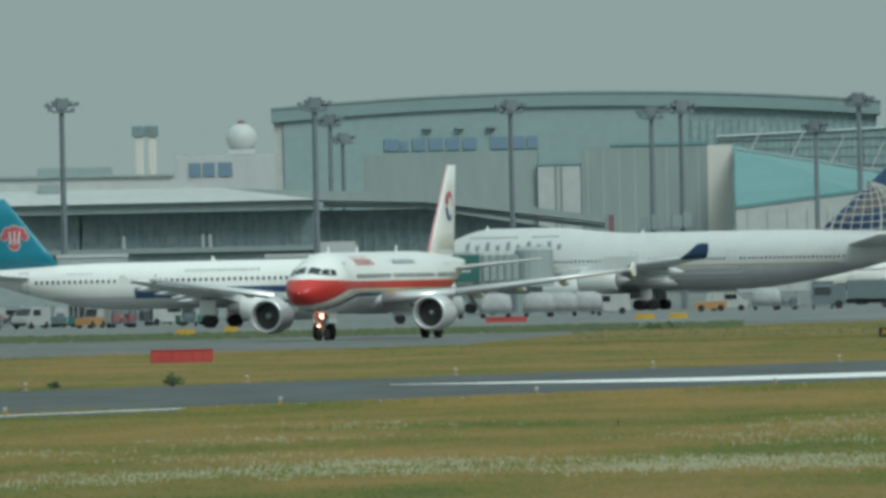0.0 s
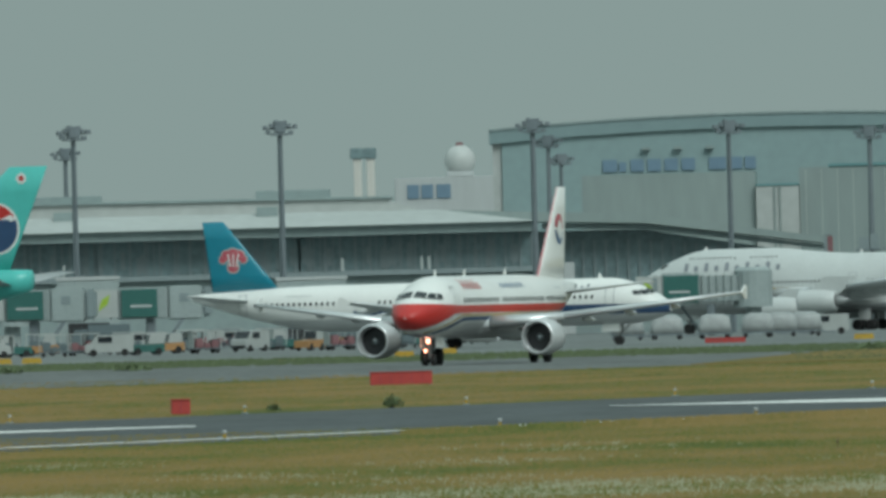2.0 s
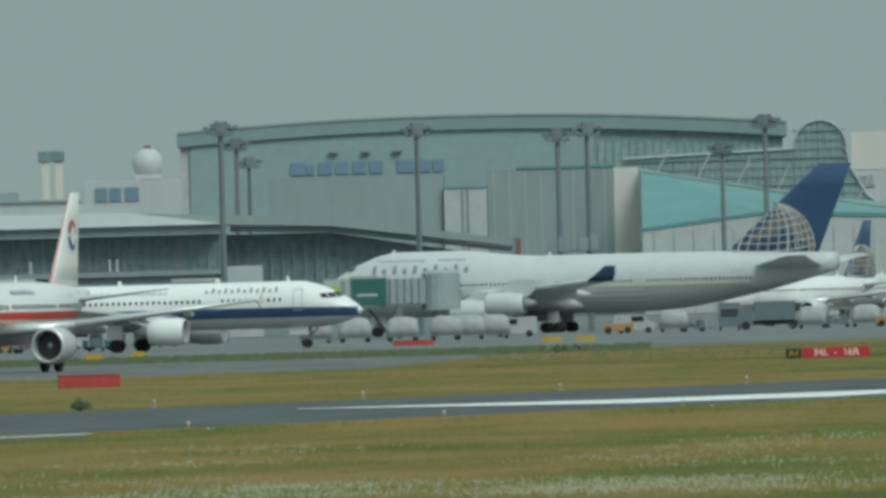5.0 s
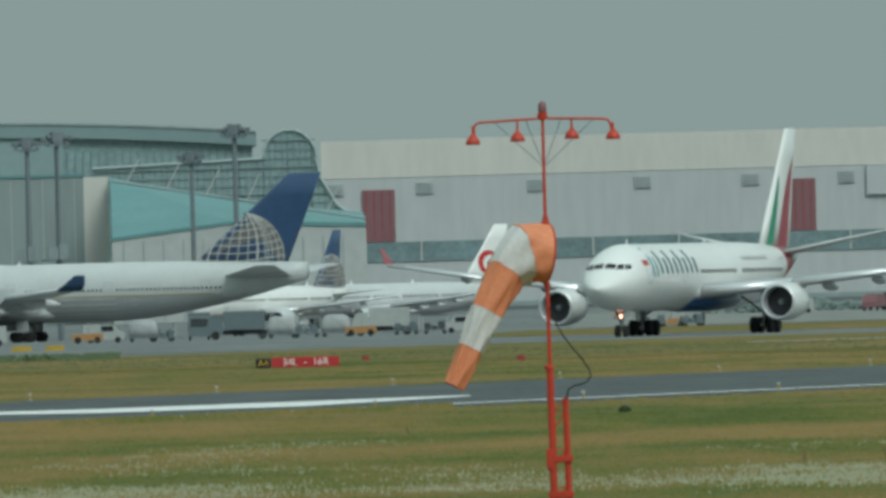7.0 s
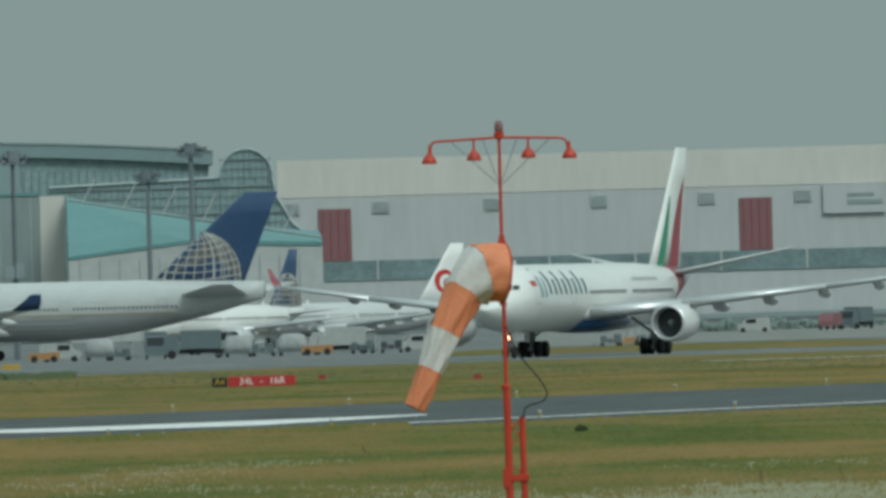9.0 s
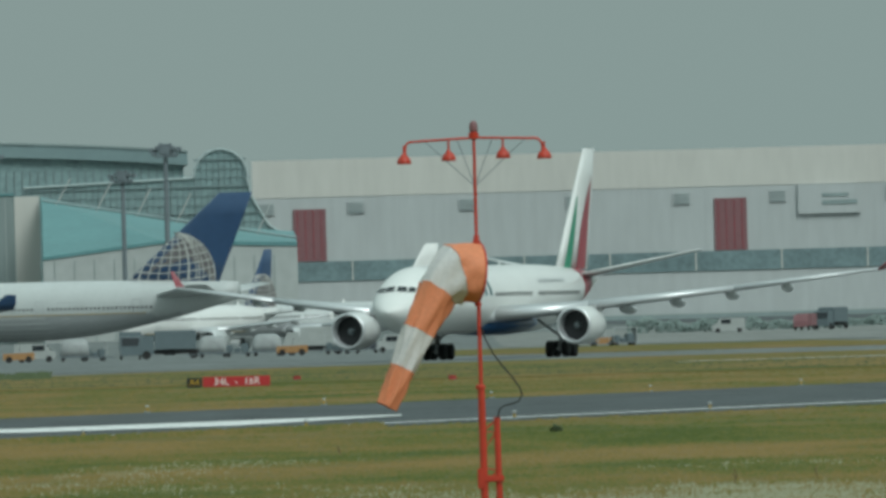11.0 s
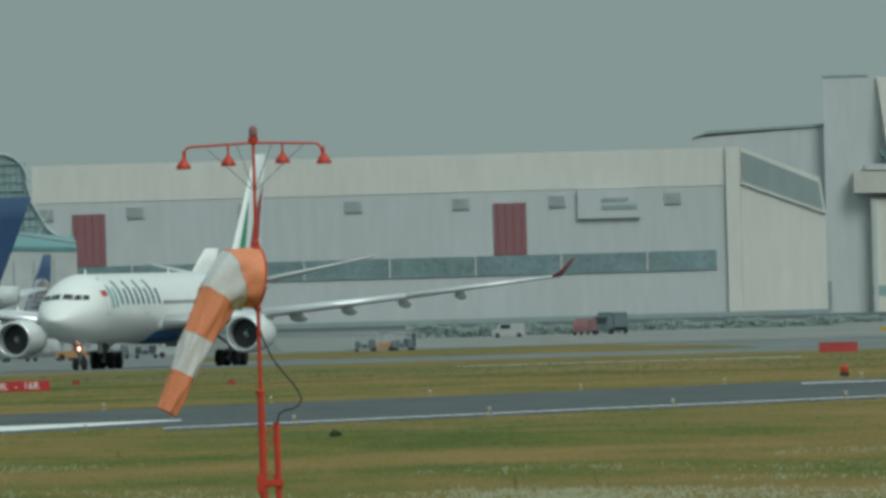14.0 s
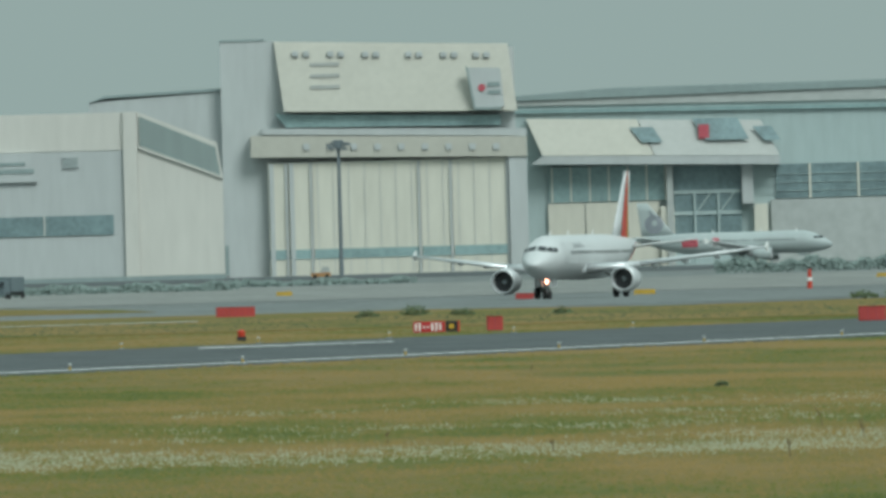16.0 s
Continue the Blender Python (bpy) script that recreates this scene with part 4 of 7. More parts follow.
def pier_terminal():
    t = thing("terminal_pier", "long terminal pier with pale roof and dark glass front", "terminal", facing(-1.9, 3000))
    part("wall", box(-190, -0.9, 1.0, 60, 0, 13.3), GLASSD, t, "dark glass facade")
    part("roof", prism([(-192, 13.35), (-192, 14.55), (-0.7, 14.55), (-1.2, 13.35)], -3, 58), WALLD, t)
    rf = bmesh.new()
    q = [[(-192, -4.0, 14.6), (-0.7, -4.0, 14.6)], [(-192, 10.0, 17.1), (-13, 10.0, 16.4)], [(-192, 58, 17.1), (-13, 58, 16.4)]]
    vs = [[rf.verts.new(p) for p in r] for r in q]
    low = [rf.verts.new((-192, 58, 14.6)), rf.verts.new((-0.7, 58, 14.6))]
    for a, b in zip(vs, vs[1:]):
        rf.faces.new((a[0], a[1], b[1], b[0]))
    rf.faces.new((vs[0][0], vs[1][0], vs[2][0], low[0]))
    rf.faces.new((vs[0][1], low[1], vs[2][1], vs[1][1]))
    rf.faces.new((vs[0][1], vs[0][0], low[0], low[1]))
    part("sloped_roof", rf, ROOFW, t, "pale sloped metal roof")
    part("upper_deck", prism([(-192, 16.0), (-192, 18.75), (-20, 17.95), (-14, 16.0)], 14, 55), ROOFW, t)
    part("deck_edge", prism([(-192, 18.8), (-192, 19.1), (-19, 18.3), (-19, 18.0)], 13.5, 55.5), WALLD, t)
    part("lower_wall", box(-190, -2, -6, 0.9, 0, 8.2), WALLD, t)
    part("ledge", box(-190, -1, -7, 1.2, 8.25, 8.9), MULL, t)
    row_of("mullion", t, box(-0.14, 0.14, -0.25, 0.1, 0, 4.3), MULL, [(-189 + 1.9 * i, 0.9, 8.95) for i in range(100)])
    rng = random.Random(4)
    row_of("fine_mullion", t, box(-0.09, 0.09, -0.12, 0.1, 0, 4.3), MULL, [(rng.uniform(-150, -1), 0.9, 8.95) for i in range(110)])
    row_of("blind", t, box(-0.3, 0.3, -0.03, 0.03, 0, 2.2), MULL, [(rng.uniform(-150, -2), 0.88, 9.0 + rng.uniform(0, 1.2)) for i in range(60)], "dull lowered blind")
    for i in range(7):
        x = -180 + 24 * i + rng.uniform(-5, 5)
        part("roof_vent", box(x, x + rng.uniform(1.5, 3.2), 7.5, 9.5, 15.6, 17.3, 0.1), WALLD, t)
    for i in range(6):
        x = -170 + 26 * i + rng.uniform(-5, 5)
        part("roof_plant", box(x, x + rng.uniform(4, 11), 20, 24, 17.8, 19.2 + rng.uniform(0, 0.3), 0.1), WALLD, t)
    for x in (-15.3, -14.4, -25.3, -42.0, -41.2, -60.5, -83.0, -82.1):
        part("vent_pipe", tube((x, -4.0, 8.9), (x, -4.0, 10.5), 0.18, 0.15, 8), ROOFW, t, "pale vent pipe")
    # lower wing of the pier with a drooping roof
    w = thing("terminal_wing", "lower terminal wing with drooping grey roof and glazing", "terminal", facing(-1.9, 3040))
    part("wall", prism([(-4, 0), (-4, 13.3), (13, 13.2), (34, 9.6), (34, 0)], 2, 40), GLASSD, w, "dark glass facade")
    part("roof", prism([(-12, 15.0), (-12, 16.3), (13, 15.2), (36.5, 11.6), (36.5, 10.8), (13, 14.0)], -3, 44), WALLC, w, "grey drooping roof")
    part("eave", prism([(0, 13.6), (0, 14.3), (13, 13.9), (36, 10.6), (36, 10.1), (13, 13.2)], -1.5, 0.5), WALLD, w)
    row_of("mullion", w, box(-0.12, 0.12, -0.2, 0.2, 0, 5.6), MULL, [(-3.5 + 1.45 * i, 1.9, 6.4 - 0.14 * max(0, i - 11)) for i in range(26)])
    part("lower_wall", box(-4, 34, 0, 1.9, 0, 6.3), WALLD, w)
    part("stair_tower", box(-30, -20, -12, -5, 0, 9.5, 0.1), ROOFW, w)
    part("stair_tower", box(-6, 4, -14, -6, 0, 9.2, 0.1), WALLG, w)


pier_terminal()


def cargo_terminal():
    t = thing("cargo_building", "huge pale blue cargo building with a low arched roof", "building", facing(-1.28, 3900))
    part("wall", prism(arch_outline(-48.5, 18, 29.2, 30.9, 31.0), 0, 70), WALLB, t)
    part("end_wall", box(-50.0, -48.55, 0.5, 69, 0, 28.9), ROOFW, t)
    top = arch_outline(-50.5, 49.7, 30.8, 32.5, 30.0)[1:-1]
    part("roof", prism([(x, z - 2.1) for x, z in top] + [(x, z) for x, z in top[::-1]], -0.7, 74), ROOFB, t, "shallow arched metal roof")
    part("roof_edge", prism([(x, z + 0.02) for x, z in top] + [(x, z + 0.35) for x, z in top[::-1]], -0.9, 74), WALLD, t)
    part("clerestory", prism([(18.05, 22), (18.05, 30.4), (49, 28.1), (49, 26.0), (36, 22)], 0.8, 60), GLASSG, t)
    row_of("mullion", t, box(-0.12, 0.12, -0.1, 0.1, 0, 4.2), LATT, [(18.6 + 1.3 * i, 0.7, 23.4) for i in range(24)])
    for x, w in ((-32, 2.4), (-29.3, 1.2), (-27.4, 2.2), (-24.6, 2.2), (-21.8, 2.2), (-19.0, 2.2), (-14.5, 2.8), (-11.2, 2.2), (-8.6, 1.8)):
        part("lettering_bar", box(x, x + w, -0.3, -0.05, 23.6, 25.6 if w != 1.2 else 25.2, 0.05), LETTER, t, "blue lettering as a plain bar")
    for x in (-25.5, -20.2, -15):
        part("floodlight", box(x, x + 1.4, -1.2, -0.05, 27.0, 27.6, 0.1), WALLD, t)
    g = thing("glass_atrium", "rounded steel lattice atrium with green glazing", "building", facing(-0.62, 3850))
    hub, rad = (10.0, 25.5), 4.4
    out = [(-22, 0), (-22, 24.6), (5.4, 25.5)] + [(hub[0] + rad * math.cos(radians(a)), hub[1] + 4.6 * math.sin(radians(a))) for a in range(165, -1, -15)] + [(14.9, 22.3), (17.5, 17.7), (20.7, 15.4), (20.7, 0)]
    part("glazing", prism(out, 0.6, 30), GLASSG, g, "green tinted glass")

    def crown(x):
        """The height of the outline over a place along the front."""
        for (xa, za), (xb, zb) in zip(out[1:], out[2:]):
            if xa <= x <= xb and xb > xa:
                return za + (zb - za) * (x - xa) / (xb - xa)
        return 15.0
    for i in range(43):
        x = -21.6 + 0.98 * i
        part("lattice_post", tube((x, 0.4, 8), (x, 0.4, crown(x)), 0.12 if i % 4 == 0 else 0.06, n=5), LATT, g)
    for i in range(13):
        z = 11 + 1.45 * i
        right = 14.2 if z > 25.5 else 14.9 if z > 22.3 else 14.9 + 2.6 * (22.3 - z) / 4.6 if z > 17.7 else 17.5 + 3.0 * min(1.0, (17.7 - z) / 2.3)
        left = -21.8 if z < 24.6 else hub[0] - rad
        part("lattice_rail", tube((left, 0.3, z), (right, 0.3, z), 0.07 if i % 3 else 0.13, n=5), LATT, g)
    for x0, z0, x1, z1 in ((-22, 24.6, 5.4, 25.5), (14.2, 25.5, 14.9, 22.3), (14.9, 22.3, 17.5, 17.7), (17.5, 17.7, 20.7, 15.4)):
        part("edge_tube", tube((x0, 0.25, z0), (x1, 0.25, z1), 0.2), WALLE, g)
    arc = [Vector((hub[0] + rad * math.cos(radians(a)), 0.25, hub[1] + 4.6 * math.sin(radians(a)))) for a in range(180, -1, -20)]
    for a, b in zip(arc, arc[1:]):
        part("lattice_arch", tube(a, b, 0.18), WALLE, g)


cargo_terminal()


def warehouses():
    t = thing("grey_warehouse", "grey box warehouse with a pale end wall", "building", facing(-0.95, 3600))
    part("wall", box(-53.5, -27.2, 1.2, 50, 0, 22.0), WALLC, t)
    part("front_block", box(-27.1, -20.6, 0, 50, 0, 19.7), ROOFW, t, "pale rendered wall")
    part("front_block", box(-20.5, -1.35, 1, 50, 0, 22.4), WALLC, t, "grey clad wall")
    part("end_wall", box(-1.3, 2.5, 0.8, 50, 0, 22.3), WALLW, t, "pale cream wall")
    part("parapet", box(-27.1, -20.6, -0.15, 52, 19.75, 20.05), ROOFT, t, "turquoise roof edge")
    part("parapet", box(-16, -1.3, 0.8, 52, 22.45, 22.85), ROOFT, t, "turquoise roof edge")
    row_of("joint", t, box(-0.05, 0.05, -0.05, 0.05, 0, 22), JOINT, [(-19.5 + 2.4 * i, 0.98, 0.1) for i in range(8)])
    for x in (-23.5, -24.3):
        part("downpipe", tube((x, -0.15, 0), (x, -0.15, 19.6), 0.15), WALLC, t)
    s = thing("turquoise_roof_hall", "low hall with a sloping turquoise roof and pale gable", "building", facing(-0.95, 3560))
    rf = bmesh.new()
    pts = [(2.8, 2, 13.0), (20.5, 2, 15.0), (34, 2, 14.4), (41, 2, 14.2), (41, 40, 16.0), (24, 40, 17.5), (12, 40, 20), (2.8, 40, 22.2)]
    top = [rf.verts.new(p) for p in pts]
    bot = [rf.verts.new((p[0], p[1], p[2] - 0.5)) for p in pts]
    rf.faces.new(top)
    rf.faces.new(bot[::-1])
    for i in range(len(pts)):
        j = (i + 1) % len(pts)
        rf.faces.new((top[i], bot[i], bot[j], top[j]))
    part("roof", rf, ROOFT, s, "turquoise metal roof")
    part("back_wall", prism([(2.7, 0), (2.7, 21.5), (12, 19.4), (24, 16.8), (41, 15.4), (41, 0)], 38, 39.5), ROOFT, s)
    part("wall", prism([(2.8, 0), (2.8, 12.6), (20.5, 14.5), (41, 13.8), (41, 0)], 2.2, 37), ROOFW, s, "pale gable wall")
    row_of("joint", s, box(-0.06, 0.06, -0.05, 0.05, 0, 12.4), WALLC, [(4.5 + 3.0 * i, 2.15, 0) for i in range(12)])
    part("truss", tube((3, 1.5, 21.5), (41, 1.5, 14.9), 0.2), WALLB, s)
    for i in range(6):
        x = 5 + 6 * i
        part("truss_strut", tube((x, 1.5, 21.1 - 0.174 * (x - 3)), (x + 2.2, 1.5, 25.0 - 0.15 * (x - 3)), 0.12), ROOFW, s)


warehouses()


def office_block():
    t = thing("office_block", "pale office block with blue lettering bars", "building", facing(-2.2, 4050))
    part("wall", box(-3.7, 14.3, 0, 20, 0, 24.2, 0.1), WALLG, t)
    for x, w in ((-1.6, 2.0), (0.8, 2.0), (3.4, 2.4)):
        part("lettering_bar", box(x, x + w, -0.25, -0.05, 20.6, 23.0, 0.05), LETTER, t, "blue lettering as a plain bar")
    part("dish_base", box(5.2, 9.8, 4, 9, 24.25, 25.2, 0.1), WALLG, t)
    bm = bmesh.new()
    bmesh.ops.create_uvsphere(bm, u_segments=24, v_segments=14, radius=2.65, matrix=Matrix.Translation((7.5, 6, 27.0)))
    r = thing("radome", "white radar dome on the office block roof", "radome", facing(-2.2, 4050))
    part("dome", bm, DOME, r, "white fibreglass dome", smooth=True)
    part("mast_cap", box(6.9, 8.1, 5.5, 6.5, 29.4, 30.1, 0.1), BRICKR, r, "red lamp housing")
    c = thing("control_tower", "twin-headed white concrete tower", "tower", facing(-2.3, 4500))
    for x in (-4.0, -1.5):
        part("shaft", box(x, x + 1.5, 0, 3, 0, 30.3, 0.05), WALLW, c)
        part("cab", box(x - 0.6, x + 1.9, -0.4, 3.4, 30.35, 32.4, 0.15), GLASSD, c, "dark glazed cab")


office_block()


def long_hangar():
    t = thing("long_hangar", "long white hangar with red doors and a dark window strip", "hangar", facing(0.45, 4200))
    wall = part("wall", box(-62, 62.5, 0, 80, 0, 23.3), WALLG, t, "pale grey panel wall")
    part("top_band", box(-62, 62.5, -0.1, 80, 23.32, 30.0), WALLW, t, "white parapet band")
    part("end_wall", box(60.9, 63.4, -0.8, 4.0, 0, 30.05), WALLW, t, "white corner wall")
    part("side_wall", prism([(63.45, 0), (63.45, 30.0), (77.5, 24.2), (78.4, 18), (78.4, 0)], -0.2, 78), WALLW, t, "white side wall")
    part("side_glazing", prism([(63.8, 24.0), (63.8, 29.2), (77.2, 23.4), (78.0, 18.2)], -0.5, -0.25), WALLC, t, "slanted grey glazing strip")
    part("glazing_trim", prism([(63.5, 23.5), (63.5, 24.0), (78.3, 18.2), (78.4, 17.8)], -0.7, -0.22), WALLW, t)
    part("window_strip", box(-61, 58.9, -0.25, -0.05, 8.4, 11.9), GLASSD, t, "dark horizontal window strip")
    row_of("window_post", t, box(-0.12, 0.12, -0.4, -0.1, 8.4, 11.9), WALLW, [(-59.8 + 15.2 * i, 0, 0) for i in range(8)])
    for x in (-54.9, 19.6):
        d = part("door_panel", box(x, x + 5.8, -0.3, -0.05, 11.95, 21.2, 0.03), BRICKR, t, "dull red panel")
        for i in range(4):
            part("rib", box(x + 0.7 + 1.4 * i, x + 0.8 + 1.4 * i, -0.4, -0.31, 12.0, 21.1), MAROON, d)
    for x in (-61, -45.2, -25.5, -6.6, 12.5, 29.5, 50.0):
        v = part("vent", box(x, x + 3.0, -0.3, -0.05, 20.2, 22.5, 0.05), WALLG, t)
        for i in range(4):
            part("louvre", box(x + 0.2, x + 2.8, -0.42, -0.31, 20.45 + 0.5 * i, 20.65 + 0.5 * i), WALLD, v)
    s = part("sign_board", box(34.5, 45.6, -0.8, -0.05, 18.0, 23.2, 0.05), WALLG, t, "grey sign board")
    part("emblem", lathe([(-0.9, 0.2), (-0.85, 1.1)], 14, axis="z"), RED, s).matrix_basis = Matrix.Translation((36.3, -0.1, 20.6)) @ pose(0, 0, 0, 90, 0, 0)
    part("lettering_bar", box(38.8, 43.5, -0.95, -0.81, 21.0, 21.6), WALLD, s)
    part("lettering_bar", box(38.8, 45.0, -0.95, -0.81, 19.6, 20.4), WALLD, s)
    row_of("joint", wall, box(-0.05, 0.05, -0.06, 0.02, 12.0, 23.2), JOINT, [(-60 + 6.0 * i, 0, 0) for i in range(20)])
    row_of("joint", wall, box(-0.05, 0.05, -0.06, 0.02, 0.2, 8.3), JOINT, [(-60 + 6.0 * i, 0, 0) for i in range(20)])
    part("plinth", box(-62, 78.5, -1.2, -0.85, 0, 0.9), WALLD, t)


long_hangar()


def big_hangar():
    t = thing("big_hangar", "tall white maintenance hangar with sloped upper front", "hangar", facing(1.93, 4400))
    part("side_block", box(-31.5, -20.9, 3.25, 80, 0, 43.7), WALLG, t, "grey side tower")
    part("tower_cap", box(-31.6, -23.2, 3.1, 80, 43.75, 44.1), WALLD, t)
    part("back_hall", prism([(-56, 0), (-56, 33.2), (-30.005, 34.8), (-30.005, 0)], 6, 80), WALLG, t, "grey lower hall")
    part("hall_edge", prism([(-56, 33.2), (-53, 34.4), (-30.1, 35.3), (-30.1, 34.8), (-53, 33.9)], 5.6, 80), WALLD, t)
    part("body", box(-23.3, 23, 3.4, 80, 0, 41.5), WALLG, t)
    bm = bmesh.new()
    q = [(-21.5, 2.6, 43.6), (21.9, 2.6, 42.1), (23.4, -1.4, 29.6), (-19.8, -1.4, 30.5)]
    vs = [bm.verts.new(p) for p in q]
    vb = [bm.verts.new((p[0], 3.3, p[2])) for p in q]
    bm.faces.new(vs)
    bm.faces.new(vb[::-1])
    for i in range(4):
        j = (i + 1) % 4
        bm.faces.new((vs[i], vb[i], vb[j], vs[j]))
    up = part("upper_front", bm, SLOPEW, t, "white sloped upper front")
    for x in (-17.5, -15.5, -11, -9, -4.5, -2.5, 3.5, 5.5, 10, 12, 16, 18):
        part("floodlight", box(x - 0.6, x + 0.6, 1.1, 2.4, 40.7 - 0.03 * (x + 20), 41.8 - 0.03 * (x + 20), 0.15), WALLG, up)
    sgn = part("sign_board", prism([(14.3, 37.8), (20.4, 37.6), (21.0, 30.4), (15.6, 30.3)], -2.4, -1.3), WALLG, t, "pale grey sign board")
    part("board_edge", prism([(14.0, 38.0), (14.35, 38.0), (15.7, 30.2), (15.3, 30.2)], -2.7, -1.3), WALLD, sgn)
    part("board_edge", box(15.4, 20.4, -2.7, -2.41, 29.9, 30.35), WALLD, sgn)
    part("emblem", prism(circle(16.9, 34.0, 0.7, 12), -2.6, -2.41), PINK, sgn)
    part("lettering_bar", box(18.0, 20.2, -2.6, -2.41, 34.2, 35.0), WALLD, sgn)
    part("lettering_bar", box(18.0, 20.4, -2.6, -2.41, 32.8, 33.5), WALLD, sgn)
    for i in range(3):
        z = 34.6 + 2.1 * i
        back = -1.4 + 4.0 * (z - 30.3) / 12.9
        part("faint_bar", box(-14.8, -9.4, back - 0.25, back + 0.4, z, z + 0.7), SLOPEG, up)
    part("window_strip", prism([(-19.5, 27.6), (-21.5, 30.1), (20.4, 28.8), (20.2, 27.0)], 0.5, 3.3), GLASSG, t, "green window strip")
    part("ledge", prism([(-24, 26.4), (-24, 27.5), (25, 26.3), (25, 24.9)], -0.4, 3.3), WALLG, t)
    bm = prism([(-26.2, 22.2), (-26.2, 26.2), (25.0, 24.8), (25.0, 21.1)], -0.9, 3.0)
    beam = part("door_beam", bm, SLOPEW, t, "white door beam")
    for i in range(9):
        x = -16.5 + 4.4 * i
        part("beam_lamp", box(x, x + 1.2, -1.25, -0.92, 23.4 - 0.025 * (x + 20), 24.6 - 0.025 * (x + 20), 0.1), WALLG, beam)
    for x0, x1 in ((-23.2, -19.6), (-19.5, -15.0), (-14.9, 5.0), (5.1, 10.9), (11.0, 21.4)):
        d = part("hangar_door", box(x0, x1, 0.6, 2.4, 0, 21.0), HANGW, t, "tall white sliding door")
        part("door_band", box(x0 + 0.1, x1 - 0.1, 0.45, 0.59, 3.1, 4.9), GLASSG, d, "green window band")
        part("door_edge", box(x1 - 0.45, x1 - 0.05, 0.2, 0.59, 0, 20.9), WALLG, d)
        if x1 - x0 < 5:
            part("door_edge", box(x0 + 0.3, x0 + 1.1, 0.1, 0.59, 0, 20.9), WALLG, d)
    row_of("joint", t, box(-0.05, 0.05, 0.5, 0.6, 0, 20.5), WALLG, [(-14 + 2.9 * i, -0.02, 0) for i in range(12)])
    part("door_jamb", box(21.5, 24.9, -0.5, 3.3, 0, 22.0), WALLG, t)
    part("side_door", box(-31.45, -30.8, 2.9, 3.2, 0.5, 6.0), WALLD, t)


big_hangar()


def right_hangar():
    t = thing("right_hangar", "wide pale hangar with glazed front and sloped skylight", "hangar", facing(3.0, 4500))
    part("wall", prism([(-61, 0), (-61, 31.0), (60, 30.0), (60, 0)], 6, 90), WALLE, t, "pale blue-grey wall")
    part("roof_edge", prism([(-61, 32.0), (-61, 32.9), (-42, 34.0), (60, 34.6), (60, 33.6)], 5, 90), WALLD, t)
    part("roof_band", prism([(-61, 31.05), (-61, 31.95), (60, 33.5), (60, 30.05)], 5.5, 90), ROOFW, t)
    part("gutter", prism([(-61, 29.6), (-61, 30.3), (60, 29.4), (60, 28.5)], 5.2, 5.95), GLASSG, t)
    def slope(xa, xb, xc, xd, za, zb, zc, zd, material, label):
        bm = bmesh.new()
        q = [(xa, 4.6, za), (xb, 4.6, zb), (xc, 0.4, zc), (xd, 0.4, zd)]
        vs = [bm.verts.new(p) for p in q]
        vb = [bm.verts.new((p[0], 5.4, p[2])) for p in q]
        bm.faces.new(vs)
        bm.faces.new(vb[::-1])
        for i in range(4):
            j = (i + 1) % 4
            bm.faces.new((vs[i], vb[i], vb[j], vs[j]))
        return part("sloped_front", bm, material, t, label)
    c = slope(-58.6, -37.6, -34.4, -55.6, 28.6, 27.95, 21.0, 21.5, SLOPEW, "white sloped canopy front")
    slope(-37.4, -14.1, -10.6, -34.2, 27.9, 27.2, 20.4, 20.95, SLOPEG, "pale grey sloped canopy front")
    for x0, x1, k0, k1 in ((-39.5, -35.0, 0.3, 0.72), (-27.3, -18.6, 0.1, 0.7), (-16.3, -12.6, 0.35, 0.75)):
        pb = bmesh.new()
        ps = []
        for x, k in ((x0, k0), (x1, k0), (x1 + 1.2, k1), (x0 + 1.8, k1)):
            ps.append(pb.verts.new((x + 1.5 * k, 4.6 - 4.2 * k - 0.35, 28.4 - 7.0 * k + 0.1)))
        pb.faces.new(ps)
        part("skylight", pb, GLASSD, c, "dark skylight")
    part("red_mark", box(-25.9, -23.9, 1.6, 2.4, 24.0, 26.6), PINK, c)
    part("canopy_edge", prism([(-57.7, 19.9), (-55.6, 21.4), (-10.6, 20.3), (-10.6, 18.7)], 0.1, 5.4), WALLG, t)
    part("left_glazing", box(-54.6, -32.2, 5.2, 5.9, 12.5, 19.2), GLASSG, t, "green glazing")
    row_of("mullion", t, box(-0.15, 0.15, 5.0, 5.2, 12.5, 19.2), HANGW, [(-54 + 3.6 * i, 0, 0) for i in range(7)])
    row_of("hangar_door", t, box(0, 6.9, 4.9, 5.5, 0, 12.3), HANGW, [(-54.8 + 7.1 * i, 0, 0) for i in range(3)], "white hangar door")
    # the bay's shaded inside is a flat coloured panel on the wall
    part("bay_shade_panel", box(-30.9, -18.1, 5.0, 5.9, 4.8, 18.9), GLASSD, t, "dark panel in place of a shaded open bay")
    for z in (9.5, 13.5):
        part("bay_beam", box(-30.9, -18.1, 4.7, 4.95, z, z + 0.7), WALLE, t)
    for x in (-27, -22.5):
        part("bay_post", tube((x, 4.6, 0), (x, 4.6, 13.5), 0.25), WALLE, t)
        part("bay_brace", tube((x, 4.55, 9.5), (x + 3.0, 4.55, 13.5), 0.18), WALLE, t)
    part("bay_wall", box(-30.9, -18.1, 4.5, 5.9, 0, 4.7), WALLE, t)
    for x in (-33.5, -15.7):
        part("folded_door", box(x, x + 2.6, 3.6, 5.9, 0, 11.3), HANGW, t, "white stacked door")
    part("column", box(-32.2, -31.0, 3.0, 5.9, 0, 19.0), ROOFW, t)
